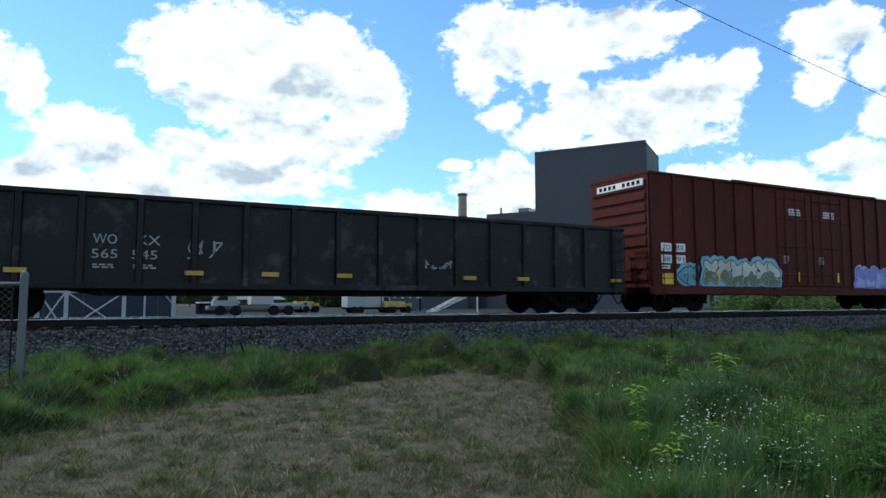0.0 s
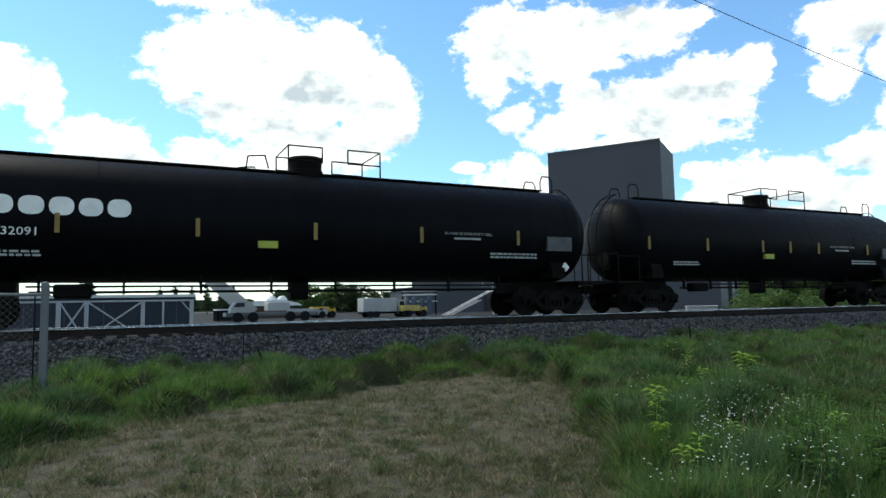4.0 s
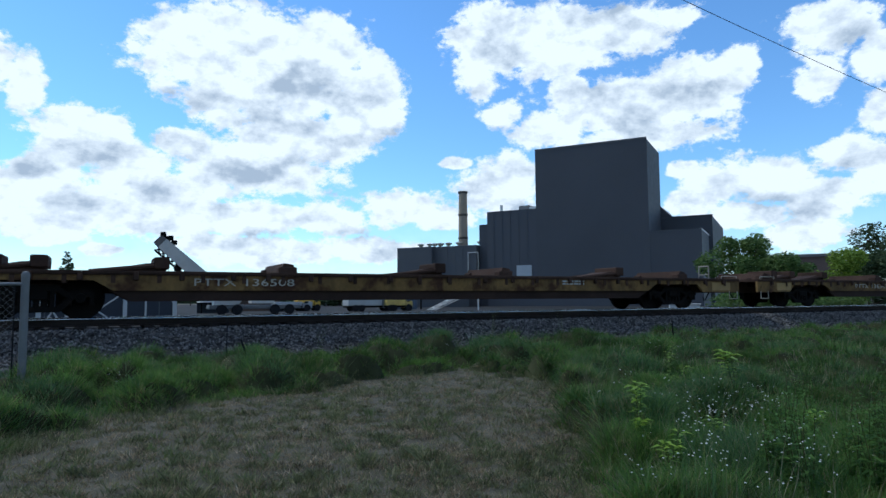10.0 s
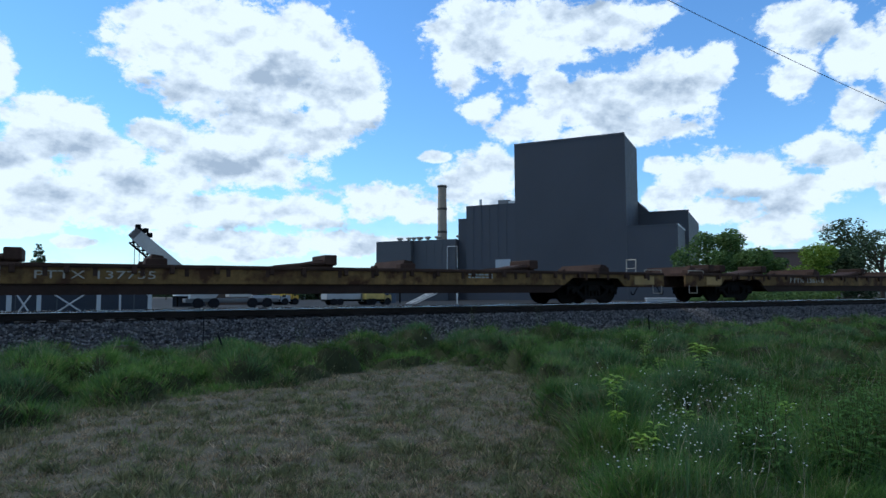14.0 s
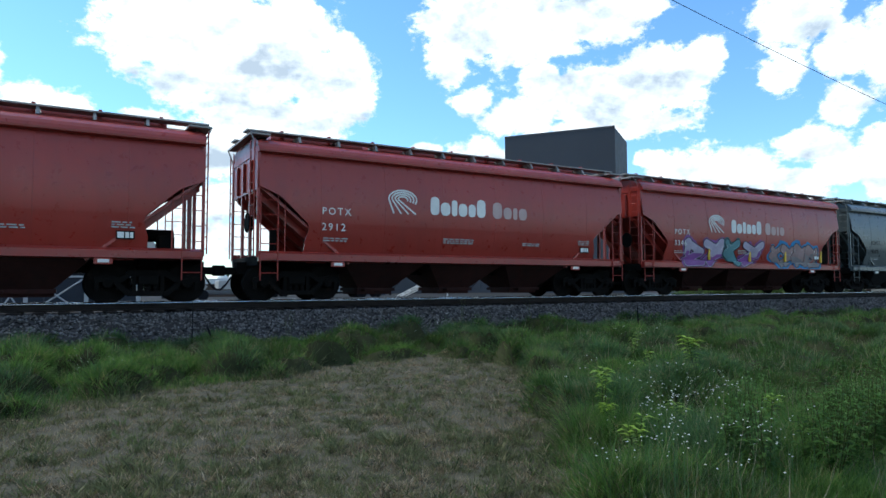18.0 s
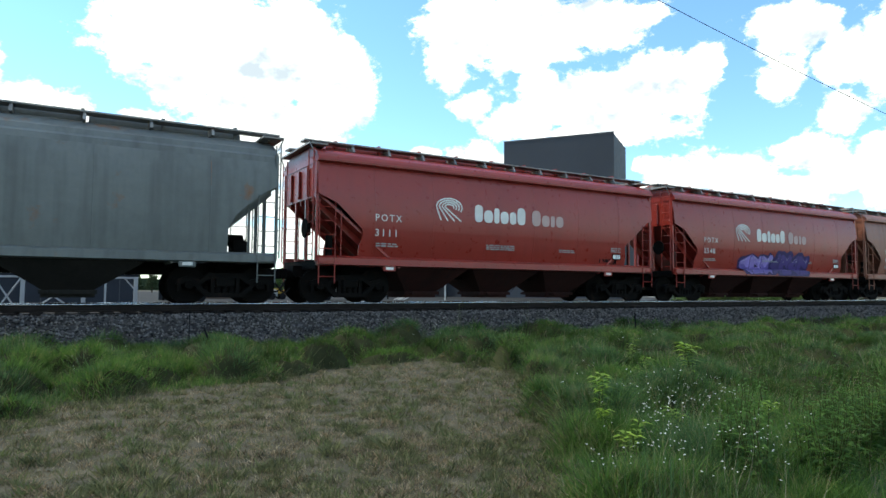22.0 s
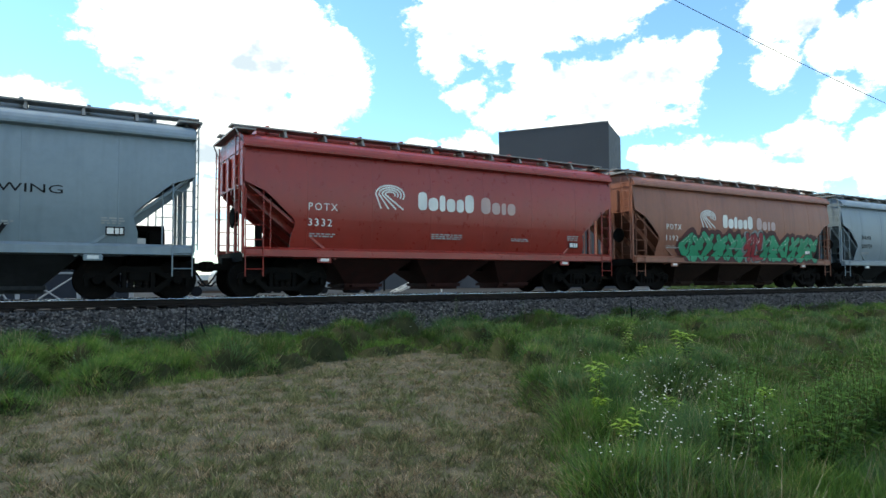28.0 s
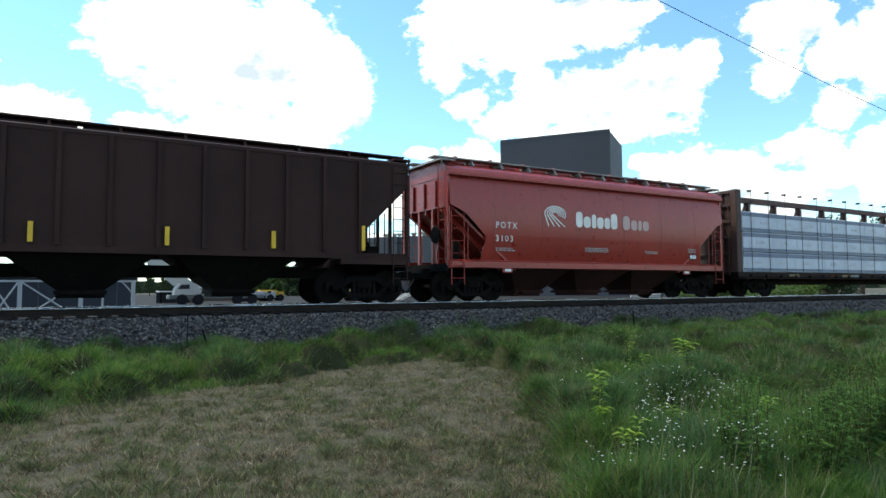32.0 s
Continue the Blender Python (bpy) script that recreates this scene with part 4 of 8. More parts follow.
    if mark:
        lettering(mark, -half + 1.87, 2.13, 0.19, WHITE, car, y0 - 0.01, "reporting_mark", width=1.53)
    if rails_full:
        lettering("TILX  400546", -half + 1.93, 2.1, 0.2, WHITE, car, y0 + 0.035, "reporting_mark", width=1.72)
        tag_paint = paint_of("pale_teal_spray", (0.17, 0.26, 0.25))
        for q, (a, b) in enumerate(((4.15, 6.2), (6.5, 8.3), (11.3, 13.6))):
            scrawl(car, -half + a, -half + b, 1.6, 2.02, tag_paint, 40 + q, y0 + 0.06, 11, 0.017)
        scrawl(car, -half + 8.8, -half + 10.6, 1.7, 2.05, paint_of("deep_blue_spray", (0.02, 0.02, 0.12)), 44, y0 + 0.06, 6, 0.02)
    lettering("IN CASE OF EMERGENCY CALL", half - 5.7, 2.46, 0.08, GREY_LETTER, car, y0 - 0.04, "emergency_notice", width=1.6)
    bars([(half - 5.4, 2.32, 0.9, 0.06)], GREY_LETTER, car, y0 - 0.04)
    fine_print(-half + 2.2, 1.75, 1.3, 2, GREY_LETTER, car, y0 + 0.12, rng, 0.05)
    fine_print(half - 4.1, 1.9, 1.7, 2, GREY_LETTER, car, y0 + 0.1, rng, 0.06)
    panel = part("data_panel", Shape().box(half - 2.05, half - 1.1, y0 - 0.03, y0 + 0.1, 2.05, 2.5), mat("dull_stencil_grey", (0.07, 0.07, 0.075), 0.6, 0, 0.3, 8, 0.02), car)
    part("placard", Shape().prism([(half - 1.35, 1.55), (half - 1.2, 1.7), (half - 1.05, 1.55), (half - 1.2, 1.4)], y0 + 0.2, y0 + 0.4), WHITE, car)
    part("tank_test_panel", Shape().box(-1.4, -0.9, y0 - 0.03, y0 + 0.1, 1.95, 2.13), mat("lime_panel_paint", (0.3, 0.33, 0.04), 0.5, 0, 0.2, 5, 0.02), car)
    running_gear(car, (-tc, tc), half + 0.1)
    return car


# ---- centre-beam flat car with packs of lumber ----


def strap_mat():
    return mat("black_strap_webbing", (0.02, 0.02, 0.022), 0.7, 0, 0.2, 10, 0.05)


def centerbeam(left, right, label, frame_paint, load, seed=0, mark=""):
    car = new_car("centerbeam_car", label, left, right, "lumber cars of the train")
    half, rng = (right - left) / 2, random.Random(seed)
    s = Shape()
    for side in (-1, 1):
        a, b = sorted((side * 1.2, side * 1.52))
        s.box(-half, half, a, b, 0.82, 0.86).box(-half, half, a if side < 0 else b - 0.05, a + 0.05 if side < 0 else b, 0.78, 1.06)
    s.box(-half, half, -1.47, 1.47, 0.98, 1.05)
    s.box(-half - 0.45, half + 0.45, -0.3, 0.3, 0.6, 1.0)
    s.prism([(-half + 4.2, 0.8), (half - 4.2, 0.8), (half - 5.2, 0.52), (-half + 5.2, 0.52)], -0.32, 0.32)
    for i in range(18):
        x = -half + 0.6 + i * (2 * half - 1.2) / 17
        s.box(x - 0.05, x + 0.05, -1.5, 1.5, 0.72, 0.99)
    parts_of("deck_frame", s, SILL_DARK, car)
    for side in (-1, 1):
        b = Shape()
        deep = 0.36 if side < 0 else 0.16
        a, c = sorted((side * half, side * (half - deep)))
        b.box(a + deep * 0.3, c - deep * 0.3, -1.4, 1.4, 1.05, 4.45)
        bk = part("bulkhead", b, frame_paint, car)
        for y in (-1.5, 1.2):
            part("bulkhead_post", Shape().rbox(a, c, y, y + 0.3, 1.05, 4.55, 0.02), frame_paint, bk)
        for z in (1.05, 1.75, 2.45, 3.15, 3.8, 4.4):
            part("bulkhead_rail", Shape().rbox(a + 0.02, c - 0.02, -1.45, 1.45, z, z + 0.14, 0.02), frame_paint, bk)
        for y in (-0.75, 0.0, 0.75):
            part("bulkhead_stiffener", Shape().box(a + 0.03, c - 0.03, y - 0.06, y + 0.06, 1.05, 4.5), frame_paint, bk)
        if seed == 2 and side < 0:
            part("reflective_strip", Shape().box(a + 0.1, a + 0.25, -1.508, -1.498, 1.5, 2.0), YELLOW, bk)
        g = Shape()
        e = side * (half + 0.06)
        ladder_y = -1.15
        g.rod((e, ladder_y, 0.9), (e, ladder_y, 4.4), 0.018).rod((e, ladder_y + 0.45, 0.9), (e, ladder_y + 0.45, 4.4), 0.018)
        for i in range(9):
            g.rod((e, ladder_y, 1.1 + i * 0.36), (e, ladder_y + 0.45, 1.1 + i * 0.36), 0.014)
        part("bulkhead_ladder", g, frame_paint, car)
    cb = Shape()
    cb.box(-half + 0.3, half - 0.3, -0.16, 0.16, 4.3, 4.52).box(-half + 0.3, half - 0.3, -0.14, 0.14, 1.05, 1.25)
    k = 11
    for i in range(k):
        x = -half + 0.9 + i * (2 * half - 1.8) / (k - 1)
        cb.box(x - 0.07, x + 0.07, -0.12, 0.12, 1.1, 4.4)
        if i:
            xo = -half + 0.9 + (i - 1) * (2 * half - 1.8) / (k - 1)
            cb.add([(xo, -0.04, 1.3), (xo + 0.18, -0.04, 1.3), (x, -0.04, 4.2), (x - 0.18, -0.04, 4.2), (xo, 0.04, 1.3), (xo + 0.18, 0.04, 1.3), (x, 0.04, 4.2), (x - 0.18, 0.04, 4.2)],
                   [(0, 1, 2, 3), (7, 6, 5, 4), (0, 4, 5, 1), (1, 5, 6, 2), (2, 6, 7, 3), (3, 7, 4, 0)])
    part("centre_beam", cb, frame_paint, car)
    load(car, half, rng)
    # winches and tags along the deck edge
    wn = Shape()
    for i in range(20):
        x = -half + 0.8 + i * (2 * half - 1.6) / 19
        wn.lathe([(-1.58, 0.06), (-1.5, 0.06)], (x, 0, 0.9), "y", 8)
    parts_of("strap_winch", wn, STEEL_DARK, car)
    tags = [(-half + 3.4 + i * 4.6 + rng.uniform(-0.6, 0.6), 0.88, 0.75, 0.1) for i in range(4)]
    ys = Shape()
    for x, z, w_, h_ in tags:
        ys.box(x, x + w_, -1.53, -1.515, z, z + h_)
    parts_of("reflective_strip", ys, TAG_DULL, car)
    if mark:
        a, _, b = mark.partition(" ")
        lettering(a, -half + 4.6, 0.84, 0.17, WHITE, car, -1.525, "reporting_mark", width=0.75)
        lettering(b, -half + 6.4, 0.84, 0.17, WHITE, car, -1.525, "car_number", width=1.15)
    fine_print(half - 6.2, 0.95, 1.3, 2, GREY_LETTER, car, -1.525, rng, 0.04)
    fine_print(-half + 8.6, 0.95, 0.8, 2, GREY_LETTER, car, -1.525, rng, 0.04)
    running_gear(car, (-(half - 2.1), half - 2.1), half + 0.4)
    return car


def straps(car, half, xs):
    s = Shape()
    for x in xs:
        s.box(x - 0.01, x + 0.01, -1.51, -1.5, 0.95, 4.55)
        s.rbox(x - 0.05, x + 0.05, -1.54, -1.36, 4.5, 4.58, 0.015)
    parts_of("tie_down_strap", s, strap_mat(), car)


ROWS_Z = [(1.07, 1.90), (1.93, 2.76), (2.79, 3.64), (3.67, 4.50)]


GAP_DARK = mat("dark_gap_between_boards", (0.03, 0.022, 0.014), 0.95, 0, 0.2, 3, 0.0)


def bare_lumber(car, half, rng):
    """Unwrapped packs: every row of packs shows its boards as slightly uneven courses."""
    x0 = -half + 0.4
    cuts = [x0, x0 + 3.5, x0 + 6.3, x0 + 9.3, x0 + 12.1, x0 + 15.1, x0 + 18.2, half - 0.2]
    for z0, z1 in ROWS_Z:
        for a, b in zip(cuts, cuts[1:]):
            for side in (-1, 1):
                s = Shape()
                if side < 0:
                    # front in courses: the profile steps in and out from board to board
                    n, prof = 14, [(-0.2, z1), (-0.2, z0)]
                    h = (z1 - z0) / n
                    for i in range(n):
                        d = rng.uniform(0, 0.03)
                        prof += [(-1.49 + d, z0 + i * h + 0.004), (-1.49 + d, z0 + (i + 1) * h - 0.004), (-1.462, z0 + (i + 1) * h - 0.002)]
                    s.prism(prof, a + 0.015, b - 0.015, "x")
                else:
                    s.box(a + 0.015, b - 0.015, 0.2, 1.49, z0, z1)
                p = part("lumber_pack", s, LUMBER, car)
                if side < 0:
                    t = Shape()
                    for k in range(2):
                        x = a + (b - a) * (0.22 + 0.56 * k) + rng.uniform(-0.2, 0.2)
                        t.box(x - 0.01, x + 0.01, -1.5, -1.49, z0 - 0.01, z1 + 0.005)
                    part("steel_band", t, strap_mat(), p)
                    gp = Shape()
                    for k in range(9):
                        x, w_, z_ = rng.uniform(a + 0.05, b - 0.9), rng.uniform(0.15, 0.8), z0 + h * rng.randint(1, n - 1)
                        gp.box(x, min(x + w_, b - 0.04), -1.4925, -1.46, z_ - 0.007, z_ + 0.007)
                    tagged(part("board_joint", gp, GAP_DARK, p), kind="stuff")
                    tag_x = b - 0.55
                    part("paper_tag", Shape().box(tag_x, tag_x + 0.24, -1.505, -1.47, z1 - 0.17, z1 - 0.05), WHITE, p)
    st = Shape()
    for z0, z1 in ROWS_Z[1:]:
        for x in np.arange(-half + 0.8, half - 0.5, 1.1):
            st.box(x - 0.05, x + 0.05, -1.45, 1.45, z0 - 0.035, z0 + 0.004)
    parts_of("sticker", st, LUMBER, car)
    straps(car, half, np.arange(-half + 1.2, half - 0.6, 1.62))


def wrapped_lumber(base, stripe, panel, style, gaps, pale_top=False, rows=4):
    """Wrapped packs in two colours with a repeated printed emblem."""
    def load(car, half, rng):
        for side in (-1, 1):
            for z0, z1 in ROWS_Z[:rows]:
                row = ROWS_Z.index((z0, z1))
                for gi, (ga, gb) in enumerate(gaps):
                    a0, b0 = -half + 0.4 + ga * (2 * half - 0.6), -half + 0.4 + gb * (2 * half - 0.6)
                    n = max(1, round((b0 - a0) / 5.6))
                    for k in range(n):
                        a, b = a0 + (b0 - a0) * k / n, a0 + (b0 - a0) * (k + 1) / n
                        jut = rng.uniform(0, 0.03)
                        y0, y1 = (-1.49 + jut, -0.2) if side < 0 else (0.2, 1.49)
                        white_top = style == "red" and row == 3 and pale_top and ga < 0.3 and k == 0
                        s = Shape().rbox(a + 0.02, b - 0.02, y0, y1, z0, z1, 0.035)
                        p = part("wrapped_lumber_pack", s, stripe if white_top else base, car)
                        if side > 0:
                            continue
                        w = Shape()
                        if style == "red":
                            w.box(a + 0.04, b - 0.04, y0 - 0.006, y0 + 0.02, z1 - 0.15, z1 - 0.03).box(a + 0.04, b - 0.04, y0 - 0.006, y0 + 0.02, z0 + 0.03, z0 + 0.09)
                        else:
                            w.box(a + 0.04, b - 0.04, y0 - 0.006, y0 + 0.02, z1 - 0.2, z1 - 0.03).box(a + 0.04, b - 0.04, y0 - 0.006, y0 + 0.02, z0 + 0.04, z0 + 0.16)
                        part("wrap_stripe", w, stripe, p)
                        x = a + rng.uniform(0.15, 0.8)
                        e1, e2, e3, e4 = Shape(), Shape(), Shape(), Shape()
                        while x + 0.9 < b - 0.08:
                            zc = (z0 + z1) / 2 - 0.03
                            if style == "red":
                                e1.box(x, x + 0.92, y0 - 0.007, y0 + 0.01, zc - 0.2, zc + 0.2)
                                ov = [(x + 0.46 + 0.42 * math.cos(t * math.pi / 8), zc + 0.165 * math.sin(t * math.pi / 8)) for t in range(16)]
                                iv = [(x + 0.46 + 0.385 * math.cos(t * math.pi / 8), zc + 0.138 * math.sin(t * math.pi / 8)) for t in range(16)]
                                e2.prism(ov, y0 - 0.009, y0)
                                e3.prism(iv, y0 - 0.011, y0)
                                for q in range(6):
                                    e4.box(x + 0.17 + q * 0.105, x + 0.25 + q * 0.105, y0 - 0.013, y0, zc - 0.05, zc + 0.055)
                                x += 1.4
                            else:
                                e1.box(x, x + 0.025, y0 - 0.008, y0 + 0.01, z0 + 0.17, z1 - 0.21)
                                e1.box(x, x + 1.7, y0 - 0.008, y0 + 0.01, z0 + 0.2, z0 + 0.222)
                                for q in range(6):
                                    tall = 0.17 if q in (0, 3, 4) else 0.11
                                    e2.prism([(x + 0.5 + q * 0.105, z0 + 0.33), (x + 0.57 + q * 0.105, z0 + 0.33), (x + 0.6 + q * 0.105, z0 + 0.33 + tall), (x + 0.54 + q * 0.105, z0 + 0.33 + tall)], y0 - 0.008, y0)
                                x += 1.75
                        if style == "red":
                            parts_of("emblem_panel", e1, panel, p)
                            parts_of("emblem_rim", e2, paint_of("dark_print", (0.06, 0.02, 0.025)), p)
                            parts_of("emblem_oval", e3, paint_of("deep_red_print", (0.16, 0.014, 0.022)), p)
                        elif e1.v:
                            part("printed_rule", e1, panel, p)
                            part("printed_word_blocks", e2, panel, p)
                        if e4.v:
                            part("emblem_bars", e4, panel, p)
        straps(car, half, np.arange(-half + 1.0, half - 0.6, 1.25))
    return load


# ---- gondola, box car, flat cars ----


def gondola(left, right):
    car = new_car("gondola_car", "black high-sided gondola car with ribbed weathered sides", left, right)
    half = (right - left) / 2
    s = Shape()
    for y in (-1.5, 1.45):
        s.box(-half, half, y, y + 0.05, 0.75, 2.9)
    s.box(-half, -half + 0.06, -1.45, 1.45, 0.95, 2.86).box(half - 0.06, half, -1.45, 1.45, 0.95, 2.86)
    s.box(-half, half, -1.45, 1.45, 0.95, 1.02)
    parts_of("body_panel", s, GON_BLACK, car)
    t = Shape()
    for y in (-1.58, 1.42):
        t.rbox(-half - 0.02, half + 0.02, y, y + 0.16, 2.84, 2.96, 0.02)
    t.rbox(-half - 0.04, -half + 0.1, -1.5, 1.5, 2.8, 2.93, 0.02).rbox(half - 0.1, half + 0.04, -1.5, 1.5, 2.8, 2.93, 0.02)
    part("top_rail", t, GON_BLACK, car)
    b = Shape()
    for y in (-1.58, 1.46):
        b.rbox(-half, half, y, y + 0.12, 0.70, 0.86, 0.02)
    b.prism([(-half + 3.2, 0.8), (half - 3.2, 0.8), (half - 4.6, 0.55), (-half + 4.6, 0.55)], -0.3, 0.3)
    b.box(-half - 0.3, half + 0.3, -0.3, 0.3, 0.7, 0.96)
    part("side_sill", b, GON_BLACK, car)
    n = 17
    for i in range(n):
        x = -half + 0.5 + i * (2 * half - 1.0) / (n - 1)
        for y in (-1.6, 1.5):
            part("side_post", Shape().prism([(x - 0.09, 0), (x + 0.09, 0), (x + 0.06, 0.1), (x - 0.06, 0.1)] if y > 0 else [(x - 0.06, 0), (x + 0.06, 0), (x + 0.09, 0.1), (x - 0.09, 0.1)], 0.8, 2.86, "z"), GON_BLACK, car).location.y = y
    e = Shape()
    for side in (-1, 1):
        x = side * (half + 0.03)
        for z in (1.3, 1.8, 2.3):
            e.rbox(min(x, x - 0.1 * side), max(x, x - 0.1 * side), -1.4, 1.4, z, z + 0.14, 0.02)
        a, c = sorted((side * (half - 0.08), side * (half - 0.5)))
        ladder(e, a, c, -1.64, 0.5, 2.7, 6)
    parts_of("ladder_bar", e, GON_BLACK, car)
    y = -1.505
    for a, x in (("WO", 0.0), ("KX", 0.94)):
        lettering(a, -half + 4.44 + x, 1.76, 0.24, GREY_LETTER, car, y, "reporting_mark", width=0.5)
    lettering("565", -half + 4.42, 1.42, 0.22, GREY_LETTER, car, y, "car_number", width=0.54)
    lettering("545", -half + 5.26, 1.42, 0.22, GREY_LETTER, car, y, "car_number", width=0.56)
    rng = random.Random(3)
    fine_print(-half + 4.45, 1.25, 0.5, 2, GREY_LETTER, car, y, rng, 0.035)
    fine_print(-half + 5.3, 1.25, 0.5, 2, GREY_LETTER, car, y, rng, 0.035)
    for x in (2.75, 6.45, 8.3, 10.3, 14.25, 16.2, 20.05):
        part("reflective_strip", Shape().box(-half + x, -half + x + 0.42, -1.615, -1.5, 1.05, 1.16), paint_of("dull_yellow_strip", (0.4, 0.25, 0.04)), car)
    scrawl(car, -half + 6.5, -half + 7.3, 1.45, 1.95, GREY_LETTER, 4, y, 3)
    scrawl(car, -half + 13.0, -half + 14.0, 1.35, 1.65, GREY_LETTER, 8, y, 5)
    running_gear(car, (-(half - 2.0), half - 2.0), half + 0.25)


def box_car(left, right):
    car = new_car("box_car", "oxide-red high-cube box car with plug doors and spray paint", left, right)
    half = (right - left) / 2
    s = Shape()
    s.box(-half, half, -1.52, 1.52, 0.9, 5.05)
    part("body", s, BOX_RED, car)
    r = Shape().prism([(-1.58, 5.02), (1.58, 5.02), (1.58, 5.1), (0, 5.2), (-1.58, 5.1)], -half - 0.02, half + 0.02, "x")
    for i in range(16):
        x = -half + 0.6 + i * (2 * half - 1.2) / 15
        r.prism([(-1.56, 5.1), (1.56, 5.1), (0, 5.23)], x - 0.04, x + 0.04, "x")
    part("roof", r, BOX_RED, car)
    k = Shape()
    k.box(-half, half, -1.6, -1.5, 0.66, 0.95).box(-half, half, 1.5, 1.6, 0.66, 0.95).box(-half - 0.3, half + 0.3, -0.3, 0.3, 0.66, 0.92)
    part("side_sill", k, BOX_RED, car)
    for i in range(13):
        for y in (-1.6, 1.52):
            x = -half + 0.1 + (i * 1.12 if i < 6 else 0)
            if i >= 6:
                x = half - 0.1 - (i - 6) * 1.05
            part("side_post", Shape().rbox(x - 0.05, x + 0.05, y, y + 0.08, 0.95, 5.03, 0.02), BOX_RED, car)
    for a, b in ((-half + 7.05, -half + 9.3), (-half + 9.38, -half + 11.75)):
        d = part("plug_door", Shape().rbox(a, b, -1.58, -1.5, 1.0, 4.92, 0.03), BOX_RED, car)
        h = Shape()
        for z in (1.45, 2.6, 3.75, 4.6):
            h.rbox(a + 0.05, b - 0.05, -1.61, -1.57, z, z + 0.09, 0.015)
        for x in (a + 0.45, (a + b) / 2, b - 0.45):
            h.rod((x, -1.63, 1.05), (x, -1.63, 4.85), 0.022)
        parts_of("door_bar", h, BOX_RED, d)
        fine_print(a + 0.75, 4.15, 0.75, 3, WHITE, d, -1.585, random.Random(int(a * 9)), 0.06)
        fine_print(a + 0.3, 2.2, 0.35, 4, GREY_LETTER, d, -1.585, random.Random(int(b * 9)), 0.05)
    tr = Shape().box(-half + 4.4, half - 4.5, -1.66, -1.52, 5.03, 5.13).box(-half + 6.6, half - 6.3, -1.66, -1.58, 0.86, 0.94)
    part("door_track", tr, BOX_RED, car)
    for side in (-1, 1):
        e, x = Shape(), side * half
        for i in range(9):
            z = 1.15 + i * 0.42
            e.prism([(-1.4, z), (1.4, z), (1.4, z + 0.2), (-1.4, z + 0.2)], min(x, x + side * 0.06), max(x, x + side * 0.06), "x")
            e.prism([(-1.4, z + 0.2), (1.4, z + 0.2), (1.4, z + 0.28), (-1.4, z + 0.28)], min(x, x + side * 0.03), max(x, x + side * 0.03), "x")
        parts_of("end_panel", e, BOX_RED, car)
        g = Shape()
        xe = x + side * 0.12
        g.rod((xe, -1.35, 0.8), (xe, -1.35, 2.3), 0.018).rod((xe, -0.9, 0.8), (xe, -0.9, 2.3), 0.018)
        for q in range(5):
            g.rod((xe, -1.35, 0.95 + q * 0.32), (xe, -0.9, 0.95 + q * 0.32), 0.014)
        a, c = sorted((x - side * 0.1, x - side * 0.55))
        ladder(g, a, c, -1.65, 0.45, 2.3, 5)
        g.lathe([(side * 0.25 - 0.015, 0.26), (side * 0.25 + 0.015, 0.28)], (x, -0.6, 1.7), "x", 16)
        part("ladders", g, BOX_RED, car)
    part("number_board", Shape().box(-half - 0.075, -half - 0.03, -1.35, 1.1, 4.6, 4.85), WHITE, car)
    bd = Shape()
    for q in range(9):
        if q != 4:
            bd.box(-half - 0.08, -half - 0.07, -1.2 + q * 0.25, -1.05 + q * 0.25, 4.65, 4.8)
    part("number_board_print", bd, BLACK_LETTER, car)
    y = -1.525
    for txt, x, z in (("TO", 0.57, 2.21), ("BX", 1.27, 2.21), ("88", 0.57, 1.78), ("91", 1.27, 1.78)):
        part("stencil_panel", Shape().box(-half + x, -half + x + 0.52, y - 0.004, y + 0.005, z, z + 0.3), WHITE, car)
        lettering(txt, -half + x + 0.07, z + 0.05, 0.2, BLACK_LETTER, car, y - 0.006, "reporting_mark" if z > 2 else "car_number", width=0.38)
    fine_print(-half + 0.6, 1.66, 0.45, 2, WHITE, car, y, random.Random(2), 0.05)
    for z, h in ((1.25, 0.16), (1.02, 0.2)):
        part("reflective_panel", Shape().box(-half + 0.6, -half + 1.15, y - 0.004, y, z, z + h), YELLOW, car)
    spray(car, -half + 2.6, -half + 7.0, 0.98, 2.0, paint_of("grey_white_spray", (0.42, 0.43, 0.37)), paint_of("black_spray", (0.015, 0.015, 0.015)), paint_of("sky_blue_spray", (0.16, 0.36, 0.46)), 21, -1.612, 6, paint_of("olive_spray_shade", (0.12, 0.13, 0.07)), 1.5)
    spray(car, half - 6.3, half - 2.5, 0.98, 1.9, paint_of("violet_blue_spray", (0.17, 0.19, 0.5)), paint_of("blue_spray", (0.06, 0.08, 0.3)), paint_of("lilac_spray", (0.27, 0.27, 0.5)), 22, -1.612, 5, paint_of("pale_violet_shade", (0.28, 0.3, 0.55)))
    spray(car, -half + 1.45, -half + 2.35, 0.98, 1.75, paint_of("teal_spray", (0.1, 0.25, 0.3)), paint_of("black_spray", (0.015, 0.015, 0.015)), paint_of("sky_blue_spray", (0.16, 0.36, 0.46)), 23, -1.53, 2)
    for x in (3.4, 4.9, 8.2, 10.9):
        part("reflective_strip", Shape().box(-half + x, -half + x + 0.09, -1.625, -1.6, 1.2, 1.6), YELLOW, car)
    part("data_panel", Shape().box(half - 1.65, half - 1.2, y - 0.004, y, 1.5, 2.0), BLACK_LETTER, car)
